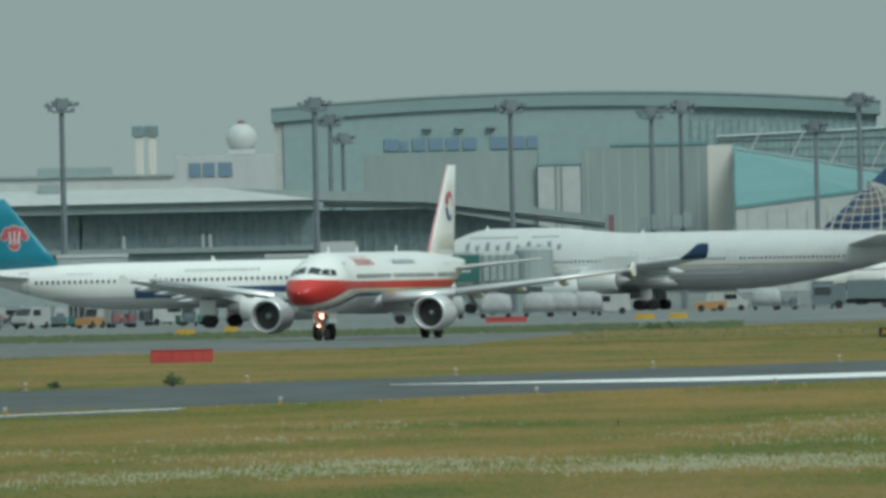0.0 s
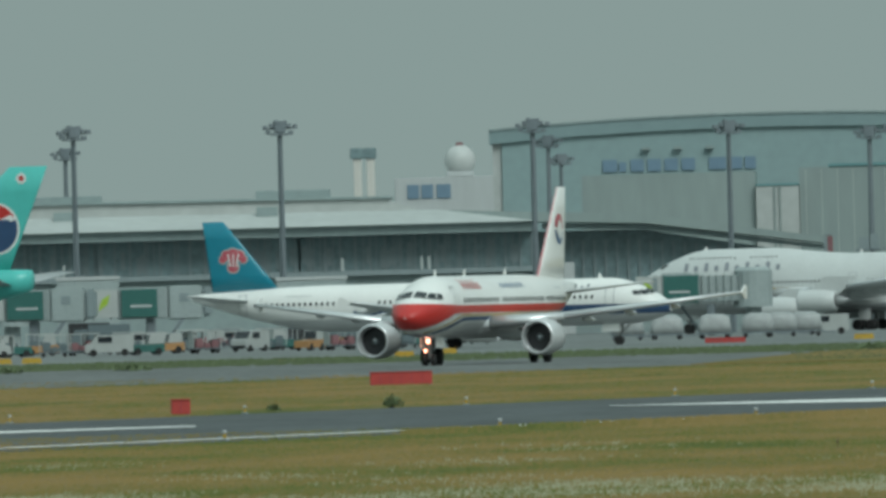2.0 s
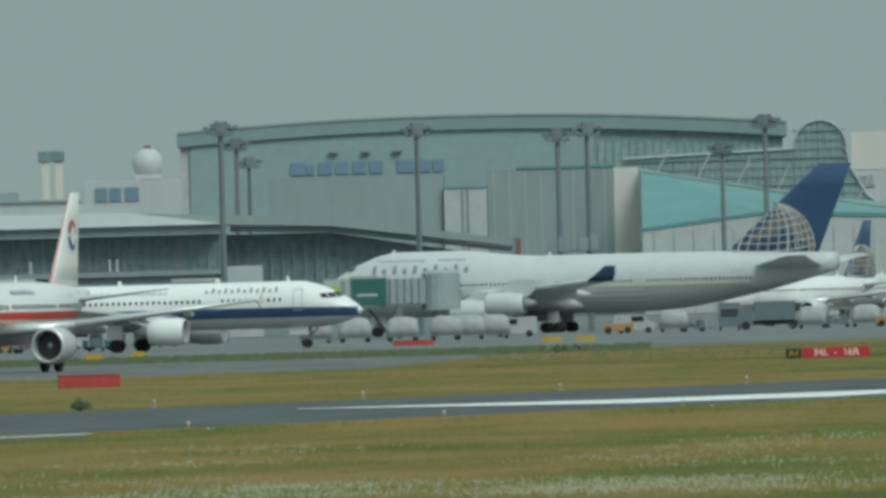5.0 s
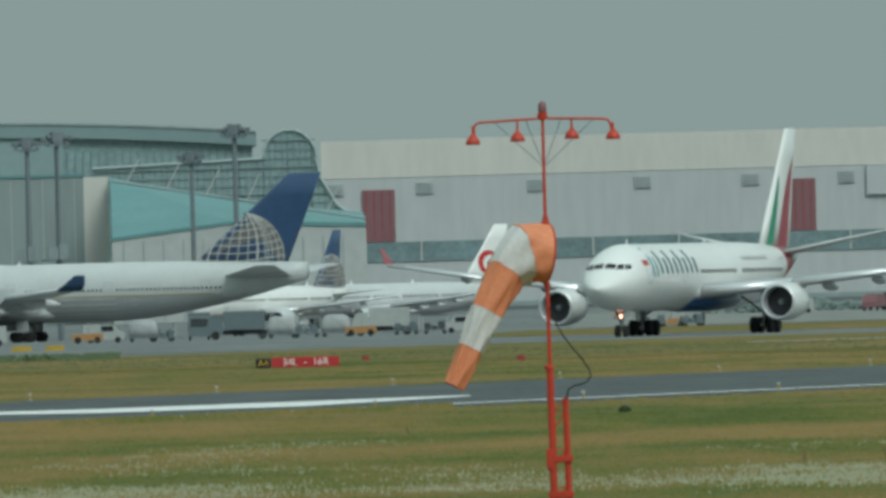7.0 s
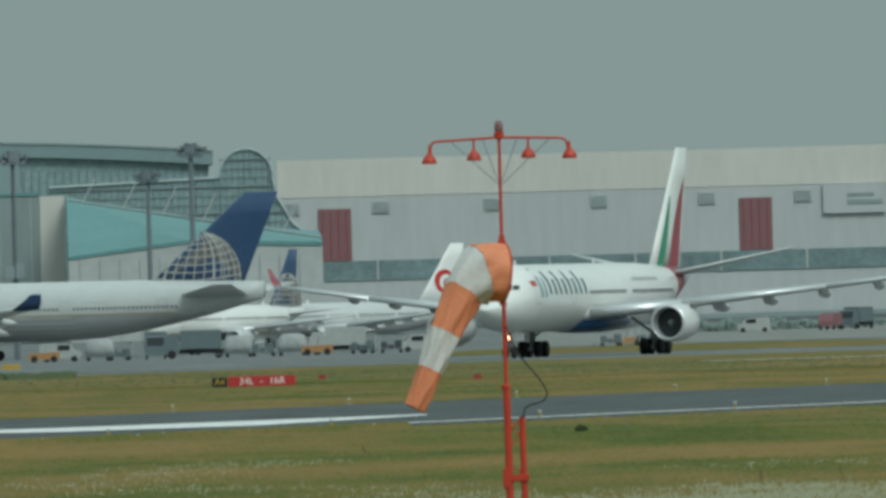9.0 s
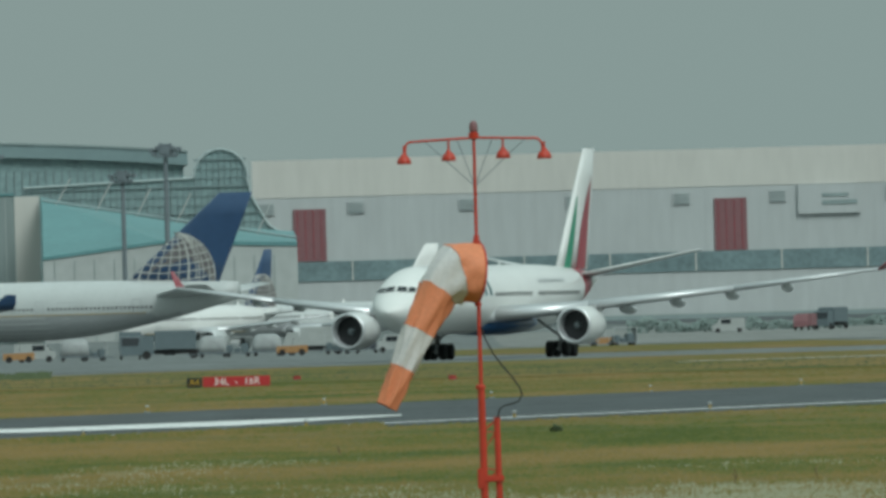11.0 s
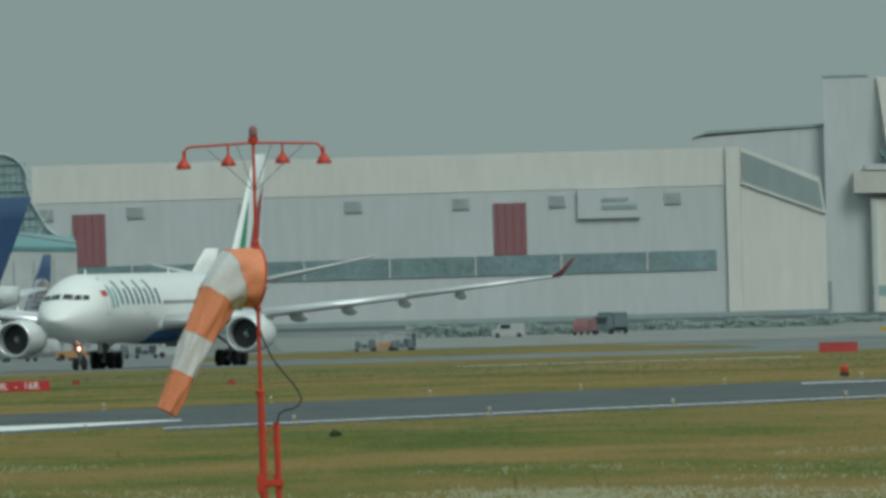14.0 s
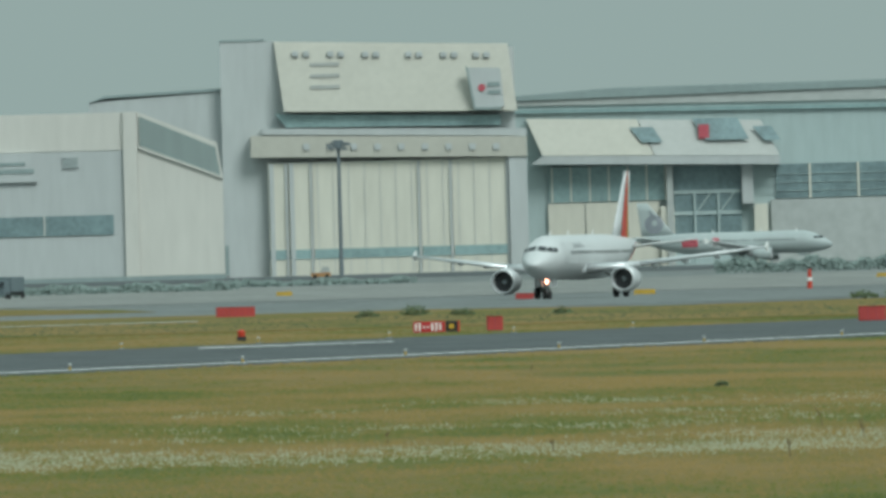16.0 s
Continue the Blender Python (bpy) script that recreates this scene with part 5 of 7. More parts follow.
    part("column", box(-17.9, -15.8, 3.0, 5.9, 11.4, 19.0), WALLG, t)
    part("window_strip", box(-11.5, 58, 5.4, 5.95, 12.2, 18.7), GLASSD, t, "long dark window strip")
    row_of("window_post", t, box(-0.2, 0.2, 5.1, 5.4, 12.2, 18.7), HANGW, [(-5.0 + 9.2 * i, 0, 0) for i in range(7)])
    row_of("window_bar", t, box(-4.5, 4.5, 5.2, 5.4, -0.05, 0.05), WALLE, [(-9.6 + 9.2 * i, 0, z) for i in range(7) for z in (13.6, 15.2, 16.8)])
    part("lower_wall", box(-12.5, 58, 4.8, 5.9, 0, 12.0), ROOFW, t, "pale lower wall")


right_hangar()


def light_mast(top, d_label="tall grey steel floodlight mast with a lamp platform"):
    t = thing("floodlight_mast", d_label, "floodlight mast", group="apron floodlight masts")
    part("pole", tube((0, 0, 0), (0, 0, top), 0.42, 0.28, 12), STEEL, t)
    part("platform", box(-1.05, 1.05, -0.9, 0.9, top - 0.9, top - 0.65, 0.05), STEEL, t)
    part("head", box(-0.7, 0.7, -0.7, 0.7, top - 0.6, top + 0.75, 0.1), STEEL, t)
    for x, z in ((-1.35, -0.5), (-0.95, 0.25), (1.0, 0.2), (1.25, -0.6), (1.75, 0.1), (-1.7, 0.0), (0.55, 0.55), (-0.45, 0.6)):
        part("floodlight", box(x - 0.28, x + 0.28, -0.5, 0.2, top + z - 0.25, top + z + 0.25, 0.06), STEEL, t, "dark lamp head")
    part("arm", tube((-1.8, 0, top - 0.15), (1.85, 0, top - 0.05), 0.08), STEEL, t)
    part("ladder", box(-0.08, 0.08, -0.52, -0.45, 0.5, top - 1), STEEL, t)
    return t


mast_model = light_mast(25.4)
first = True
for b, d, tall in ((-2.527, 2750, 25.7), (-1.917, 2750, 24.9), (-1.88, 3200, 25.9), (-1.444, 2900, 25.2), (-1.104, 3000, 24.7), (-1.033, 2900, 24.7), (-0.603, 2900, 25.1), (-3.026, 2750, 26.4), (-3.046, 3200, 27.3), (-3.47, 3100, 27.4), (-3.447, 3300, 26.6), (-3.327, 3300, 26.4), (-3.54, 2750, 26.4), (-1.85, 3600, 24.6), (-0.708, 3300, 23.6), (1.8, 4000, 22.3)):
    p = spot(b, d)
    mm = pose(p.x, p.y, rise(p.y) + (tall - 25.4 if tall < 25.4 else 0), 0, 0, (b * 977) % 50 - 25)
    if tall > 25.4:
        mm = pose(p.x, p.y, rise(p.y), 0, 0, (b * 977) % 50 - 25)
    if first:
        mast_model.matrix_basis = mm
        first = False
    else:
        mast = copy_thing(mast_model, mm)
        if b in (-1.104, -1.033):
            foot = 10.2 - rise(p.y) - (tall - 25.4 if tall < 25.4 else 0)
            part("equipment_deck", box(-2.0, 1.2, -1.2, 1.0, foot - 0.9, foot - 0.75, 0.03), STEEL, mast)
            for x0, x1, h in ((-1.6, -0.3, 1.5), (-0.2, 0.9, 1.9)):
                part("equipment_box", box(x0, x1, -0.9, -0.45, foot - 0.74, foot + h - 0.74, 0.05), MULL, mast, "dark equipment box")


def signal_post(b, d, top):
    p = spot(b, d)
    t = thing("signal_post", "grey steel post with a red and dark signal head", "signal post", pose(p.x, p.y, rise(p.y), 0, 0, -b))
    part("pole", tube((0, 0, 0), (0, 0, top - 2.2), 0.16, 0.13, 10), STEEL, t)
    part("red_head", box(-0.1, 0.55, -0.25, 0.25, top - 2.2, top, 0.08), BRICKR, t, "dull red signal panel")
    part("dark_head", box(-0.55, -0.12, -0.25, 0.25, top - 2.3, top - 0.1, 0.08), MULL, t, "dark signal panel")
    part("hood", box(-0.6, 0.6, -0.35, 0.3, top + 0.01, top + 0.12, 0.03), STEEL, t)


signal_post(-1.21, 2920, 11.6)



# ---------------------------------------------------------------- airliners on the field
narrow_short, narrow_long = narrow(), narrow(6.94)
red_nose_jet = airliner("red_nose_airliner", "white twin-jet airliner with a red nose and cheatline taxiing", parked(-2.3946, 1557, AX + 180), narrow_short, RED_NOSE)
lanka_jet = airliner("wide_body_airliner", "white wide-body twin-jet with green and maroon tail taxiing", parked(-0.149, 1926, AX + 180), WIDE, LANKA)
star_jet = airliner("silver_airliner", "silver twin-jet airliner with an orange tail taxiing", parked(2.294, 2170, AX + 180), narrow_short, STAR)
airliner("blue_stripe_airliner", "white twin-jet with navy stripe and teal tail on the apron", parked(-1.718, 2090, 105, 0.05), narrow_long, BLUE_STRIPE)
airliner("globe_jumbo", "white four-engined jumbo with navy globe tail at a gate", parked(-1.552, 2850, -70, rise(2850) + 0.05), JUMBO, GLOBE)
airliner("turquoise_jumbo", "turquoise four-engined jumbo with red and blue disc on tail", parked(-4.40, 2450, -69, rise(2450) + 0.05), JUMBO, TURQ_PLANE)
airliner("globe_twinjet", "white twin-jet with navy globe tail behind the jumbo", parked(-0.668, 2880, 210, rise(2880) + 0.05), dict(narrow_short, fin=dict(narrow_short["fin"], z1=12.6)), GLOBE_SMALL)
airliner("red_curl_airliner", "white twin-jet airliner with a red curl on tail", parked(-0.466, 2925, 237, rise(2925) + 0.05), dict(narrow_short, fin=dict(narrow_short["fin"], z1=12.9)), PALE)
airliner("grey_airliner", "grey twin-jet with a dark curl on its tail parked at hangars", parked(2.922, 4400, 100, rise(4400) + 0.05), narrow_short, STAR_DARK)

# ---------------------------------------------------------------- windsock


def wire(bm, pts, r, n=6):
    """One bent round bar through all the points."""
    pts = [Vector(p) for p in pts]
    rings = []
    for i, p in enumerate(pts):
        d = (pts[min(i + 1, len(pts) - 1)] - pts[max(i - 1, 0)]).normalized()
        s = d.cross(Vector((0.1, 1, 0.05))).normalized()
        u = d.cross(s)
        rings.append([bm.verts.new(p + s * (r * math.cos(2 * math.pi * j / n)) + u * (r * math.sin(2 * math.pi * j / n))) for j in range(n)])
    for a, b in zip(rings, rings[1:]):
        for j in range(n):
            k = (j + 1) % n
            bm.faces.new((a[j], a[k], b[k], b[j]))
    bm.faces.new(rings[0][::-1])
    bm.faces.new(rings[-1])


SOCK_AT = spot(0.1423, 345)


def wind_indicator():
    t = thing("windsock_mast", "orange-red steel windsock mast with four hooded lamps", "windsock mast", pose(SOCK_AT.x, SOCK_AT.y, 0))
    part("lower_post", tube((0.03, 0, 0), (0.01, 0, 3.1), 0.056, 0.052, 12), REDOR, t)
    part("upper_post", tube((0.01, 0, 3.1), (0, 0, 5.2), 0.03, 0.028, 12), REDOR, t)
    part("lamp_post", tube((0, 0, 5.2), (0.0, 0, 6.72), 0.025, 0.022, 12), REDOR, t)
    for z, r in ((3.1, 0.072), (5.2, 0.062), (5.27, 0.045), (4.31, 0.05)):
        part("collar", lathe([(z - 0.03, r * 0.8), (z - 0.02, r), (z + 0.02, r), (z + 0.04, r * 0.8)], 14, axis="z"), REDOR, t)
    bm = bmesh.new()
    wire(bm, [(-1.0, 0, 6.50), (-1.0, 0, 6.62), (-0.97, 0, 6.67), (-0.92, 0, 6.69), (0, 0, 6.73), (0.90, 0, 6.70), (0.95, 0, 6.68), (0.985, 0, 6.63), (1.0, 0, 6.52)], 0.018, 8)
    part("cross_arm", bm, REDOR, t)
    for x, z, arm in ((-1.02, 6.42, 0.1), (-0.37, 6.45, 0.13), (0.42, 6.47, 0.11), (1.02, 6.45, 0.08)):
        lamp = part("hooded_lamp", lathe([(z - 0.05, 0.098), (z - 0.045, 0.108), (z + 0.0, 0.10), (z + 0.05, 0.075), (z + 0.085, 0.035), (z + 0.12, 0.022), (z + 0.13, 0.001)], 18, axis="z", at=(x, 0, 0)), REDOR, t, "orange-red lamp hood", smooth=True)
        part("lamp_stem", tube((x, 0, z + 0.1), (x, 0, z + 0.12 + arm), 0.016), REDOR, lamp)
    for x in (-0.72, -0.24, 0.26, 0.74):
        part("stay_wire", tube((x, 0, 6.70), (0, 0, 6.02), 0.007, n=6), STEEL, t)
    part("beacon_base", lathe([(6.70, 0.03), (6.72, 0.07), (6.80, 0.075), (6.81, 0.05)], 14, axis="z"), REDOR, t)
    part("beacon", lathe([(6.81, 0.05), (6.83, 0.062), (6.93, 0.058), (6.97, 0.035), (6.98, 0.002)], 14, axis="z"), BRICKR, t, "dull pinkish beacon glass", smooth=True)
    # second post with lattice
    part("side_post", tube((0.25, 0.02, 0), (0.225, 0.02, 2.66), 0.05, 0.045, 12), REDOR, t)
    for i in range(9):
        z = 0.3 + 0.27 * i
        part("lattice_bar", tube((0.03, 0.01, z), (0.24, 0.01, z + 0.27 * (1 if i % 2 else -1) * 0.6 + 0.13), 0.011, n=6), REDOR, t)
    part("lattice_bar", tube((0.02, 0.01, 2.47), (0.23, 0.01, 2.62), 0.014, n=6), REDOR, t)
    for z in (1.72, 1.2):
        part("clamp", box(-0.06, 0.31, -0.06, 0.08, z, z + 0.10, 0.015), REDOR, t)
    part("clamp_plate", box(-0.075, 0.02, -0.07, 0.07, 1.62, 1.92, 0.015), REDOR, t)
    bm = bmesh.new()
    raw = [(0.03, -0.04, 3.98), (0.09, -0.05, 3.80), (0.2, -0.06, 3.58), (0.33, -0.06, 3.40), (0.48, -0.06, 3.22), (0.58, -0.06, 3.06), (0.6, -0.06, 2.97), (0.55, -0.06, 2.89), (0.46, -0.06, 2.85), (0.35, -0.05, 2.83), (0.27, -0.04, 2.78), (0.235, -0.02, 2.64)]
    wire(bm, raw, 0.012, 6)
    part("cable", bm, RUBBER, t, "slack black cable")
    part("foundation", box(-0.5, 0.7, -0.5, 0.5, -0.3, 0.06, 0.03), CONC, t)
    return t


wind_indicator()
SOCK_PIVOT = (SOCK_AT.x, SOCK_AT.y, 4.76)


def windsock():
    t = thing("windsock", "drooping orange and white striped cloth windsock", "windsock", pose(*SOCK_PIVOT))
    line = [(0.0, 0, 0), (-0.32, -0.11, 0.0), (-0.58, -0.23, -0.29), (-0.84, -0.32, -0.855), (-1.06, -0.38, -1.41), (-1.29, -0.42, -1.95)]
    turns = [(-0.95, -0.3, 0.05), (-0.88, -0.32, -0.28), (-0.50, -0.28, -0.80), (-0.42, -0.16, -0.9), (-0.40, -0.10, -0.9), (-0.42, -0.08, -0.9)]
    radii = [0.43, 0.425, 0.28, 0.225, 0.168, 0.135]
    fill = [1.0, 0.98, 0.92, 0.88, 0.9, 0.95]
    rng = random.Random(11)
    n = 40

    def ring(k):
        """The ring at a place along the sock; k counts the bands."""
        i = min(4, int(k))
        f = k - i
        c = Vector(line[i]).lerp(Vector(line[i + 1]), f)
        d = Vector(turns[i]).lerp(Vector(turns[i + 1]), f).normalized()
        r = radii[i] + (radii[i + 1] - radii[i]) * f
        fl = fill[i] + (fill[i + 1] - fill[i]) * f
        up = Vector((0, 0, 1)) - d * d.z
        if up.length < 0.2:
            up = Vector((-1, 0, 0)) - d * -d.x
        up.normalize()
        side = d.cross(up)
        fold = 0.024 * min(1.0, 1.2 * k)
        out = []
        for j in range(n):
            a = 2 * math.pi * j / n
            w = 1 + fold / r * (math.sin(5 * a + 2.1 * k) + 0.7 * math.sin(9 * a - 3.3 * k + 1)) + 0.4 * fold / r * math.sin(17 * a + 7 * k)
            out.append(c + up * (r * w * math.sin(a)) + side * (r * w * fl * math.cos(a)))
        return out
    names = ("orange_band", "white_band", "orange_band", "white_band", "orange_band")
    for i in range(5):
        rings = [ring(i + q / 10 if i + q / 10 < 5 else 4.9999) for q in range(11)]
        part(names[i], loft(rings, cap0=False, cap1=False), CLOTHO if i % 2 == 0 else CLOTHW, t, "orange cloth band" if i % 2 == 0 else "white cloth band", smooth=True)
        bm = bmesh.new()
        seam = rings[-1]
        wire(bm, list(seam) + [seam[0]], 0.008, 5)
        part("seam", bm, CLOTHO, t)
    bm = bmesh.new()
    rim = ring(0)
    wire(bm, list(rim) + [rim[0]], 0.016, 6)
    part("hoop", bm, REDOR, t, "orange-red steel hoop")
    return t


sock = windsock()


def sock_motion():
    walk(sock, [(t, pose(*SOCK_PIVOT, 0, 0.65 * a, 0)) for t, a in (
        (0, 5), (2, 3), (4, 6), (6, 3.5), (7.5, 6.1), (8, 7.1), (8.5, 4.3), (9, 2.0), (9.5, 6.8), (10, 6.8), (11.2, 3), (12.5, -1), (13, 0), (13.5, 4), (14, 3.5), (16, 5))])

# ---------------------------------------------------------------- signs, boxes, lights on the field


def lettering(text, size, material, parent, at, depth=0.01):
    cu = bpy.data.curves.new("lettering", "FONT")
    cu.body, cu.size, cu.extrude, cu.align_x, cu.align_y = text, size, depth, "CENTER", "CENTER"
    tmp = new("lettering_curve", cu)
    me = bpy.data.meshes.new_from_object(tmp.evaluated_get(bpy.context.evaluated_depsgraph_get()))
    bpy.data.objects.remove(tmp)
    me.materials.clear()
    me.materials.append(material)
    ob = new("lettering", me)
    ob.parent = parent
    ob.matrix_basis = pose(*at, 90, 0, 0)
    return ob


SIGNR = mat("sign_red", (0.50, 0.03, 0.035), 0.5, vary=0.1)


def on_ground(b, d, turn=0.0, z=0.0):
    p = spot(b, d)
    return pose(p.x, p.y, z, 0, 0, -b + turn)


def holding_sign(b, d, w, label, text, far_end=False):
    t = thing("holding_sign", label, "airfield sign", on_ground(b, d), group="airfield guidance signs")
    x = -w / 2
    k = w * (0.30 if far_end else 0.18)
    if far_end:
        blk = part("location_panel", box(w / 2 - k, w / 2 - 0.12, -0.09, 0.09, 0.06, 0.66, 0.02), BLACK, t, "black panel with a yellow mark")
        red = part("runway_panel", box(x, w / 2 - k - 0.03, -0.09, 0.09, 0.06, 0.66, 0.02), SIGNR, t, "red panel with white bars")
        part("end_cap", box(w / 2 - 0.11, w / 2, -0.1, 0.1, 0.06, 0.68, 0.01), REDOR, t)
        for q, h in ((0.1, 0.42), (0.32, 0.46), (0.55, 0.1), (0.78, 0.1), (1.02, 0.44), (1.24, 0.46), (1.46, 0.4)):
            part("lettering_bar", box(x + q, x + q + 0.11, -0.11, -0.092, 0.36 - h / 2, 0.36 + h / 2), WHITE, red)
        part("lettering_bar", box(w / 2 - k + 0.18, w / 2 - 0.32, -0.11, -0.092, 0.24, 0.5), YELLOW, blk)
        for i in range(5):
            q = x + 0.15 + (w - 0.3) * i / 4
            part("leg", tube((q, 0, 0), (q, 0, 0.07), 0.04), STEEL, t)
        return t
    blk = part("location_panel", box(x, x + k, -0.09, 0.09, 0.06, 0.62, 0.02), BLACK, t, "black panel with yellow letters")
    red = part("runway_panel", box(x + k + 0.05, w / 2, -0.09, 0.09, 0.06, 0.66, 0.02), SIGNR, t, "red panel with white letters")
    if text:
        lettering("A4", 0.52, YELLOW, blk, (x + k / 2, -0.10, 0.34))
        lettering("34L  -  16R", 0.60, WHITE, red, (0.10 * w, -0.10, 0.36))
    for i in range(5):
        q = x + 0.15 + (w - 0.3) * i / 4
        part("leg", tube((q, 0, 0), (q, 0, 0.07), 0.04), STEEL, t)
    return t


holding_sign(-0.4655, 1388, 4.88, "red and black airfield sign with white letters in grass", True)
holding_sign(2.025, 1320, 2.6, "red and black airfield sign beside the runway", False, True)


def marker_box(b, d, w, h, label, material=REDOR, ribs=3):
    t = thing("marker_box", label, "marker box", on_ground(b, d, 4.0), group="red marker boxes")
    part("body", box(-w / 2, w / 2, -0.35, 0.35, 0.03, h, 0.03), material, t)
    part("lid", box(-w / 2 - 0.02, w / 2 + 0.02, -0.38, 0.38, h + 0.002, h + 0.05, 0.015), material, t)
    for i in range(ribs):
        x = -w / 2 + w * (i + 1) / (ribs + 1)
        part("rib", box(x - 0.02, x + 0.02, -0.375, -0.352, 0.05, h - 0.03), MAROON, t)
    for x in (-w / 2 + 0.1, w / 2 - 0.1):
        part("skid", box(x - 0.05, x + 0.05, -0.33, 0.33, 0, 0.03), STEEL, t)
    return t


BOXR = mat("faded_red", (0.46, 0.055, 0.05), 0.6, vary=0.2, scale=1.2)
marker_box(-2.25, 1225, 3.2, 0.66, "long faded red equipment box on the grass", BOXR, 5)
marker_box(-2.784, 946, 0.75, 0.6, "small faded red cube box beside the runway", BOXR, 1)
marker_box(1.541, 1815, 2.95, 0.78, "long faded red equipment box on the grass", BOXR, 5)
marker_box(2.166, 1330, 0.88, 0.8, "small faded red cube box beside the runway", BOXR, 1)
marker_box(3.077, 1324, 1.5, 0.8, "faded red equipment box beside the runway", BOXR, 2)
marker_box(3.225, 3100, 2.0, 1.2, "faded red barrier block far across the apron", BOXR, 2)
marker_box(2.24, 2240, 1.7, 0.55, "low red barrier block on the taxiway", BOXR, 2)
marker_box(-3.436, 1960, 1.0, 0.5, "small red barrier block by the apron", BOXR, 1)
marker_box(-1.465, 2060, 3.5, 0.45, "low red barrier block on the apron", BOXR, 4)
marker_box(-0.30, 1500, 0.45, 0.25, "small red barrier block on the grass", BOXR, 1)
marker_box(0.075, 1420, 0.45, 0.25, "small red barrier block on the grass", BOXR, 1)
YELB = mat("faded_yellow", (0.52, 0.33, 0.04), 0.6, vary=0.25, scale=1.2)
for b, d, w in ((-3.215, 1960, 1.9), (-3.14, 1960, 1.7), (-2.24, 1830, 1.6), (-1.13, 2060, 1.8), (-1.05, 2060, 1.7), (-2.13, 1900, 1.2), (1.66, 2900, 2.0), (2.53, 2330, 2.2), (3.11, 3150, 2.2), (3.16, 3150, 2.6)):
    t = thing("yellow_barrier", "low yellow wheel chock barrier on concrete", "barrier", on_ground(b, d), group="yellow barriers")
    part("body", prism([(-w / 2, 0), (-w / 2 + 0.08, 0.42), (w / 2 - 0.08, 0.42), (w / 2, 0)], -0.2, 0.2), YELB, t)
    part("rail", tube((-w / 2 + 0.1, 0, 0.46), (w / 2 - 0.1, 0, 0.46), 0.04), YELB, t)


def edge_light():
    t = thing("runway_edge_light", "small white elevated runway edge light", "runway light", group="runway edge lights")
    part("base", lathe([(0.0, 0.16), (0.04, 0.15), (0.06, 0.08)], 10, axis="z"), STEEL, t)
    part("stem", tube((0, 0, 0.05), (0, 0, 0.2), 0.05), YELB, t)
    part("lens", lathe([(0.2, 0.05), (0.24, 0.07), (0.30, 0.075), (0.33, 0.03)], 10, axis="z"), LENSG, t, "white glass lens", smooth=True)
    return t


light_model = edge_light()
k = 0
for perp in (-229.5, -286.0):
    for i in range(24):
        x, y = along(perp, 600 + 30 * i, RAX)
        mm = pose(x, y, 0.02 if perp > -270 else 0.0)
        if k == 0:
            light_model.matrix_basis = mm
        else:
            copy_thing(light_model, mm)
        k += 1
t = thing("obstacle_light", "small orange-red light unit on a stub in grass", "obstacle light", on_ground(1.554, 1275))
part("base", box(-0.25, 0.25, -0.2, 0.2, 0, 0.25, 0.03), DARK, t)
part("lamp", lathe([(0.25, 0.2), (0.5, 0.22), (0.62, 0.12)], 12, axis="z"), REDOR, t, "orange-red lamp")
t = thing("traffic_cone", "tall orange and white traffic cone on concrete", "cone", on_ground(2.929, 2600, z=rise(2600)))
part("cone", lathe([(0.0, 0.42), (0.08, 0.42), (0.09, 0.3), (1.7, 0.22), (2.2, 0.16)], 12, axis="z"), REDOR, t)
part("collar", lathe([(0.9, 0.275), (1.3, 0.26)], 12, axis="z"), WHITE, t)

# ---------------------------------------------------------------- jet bridges


LEAFG = mat("leaf_green", (0.35, 0.5, 0.05), 0.5)


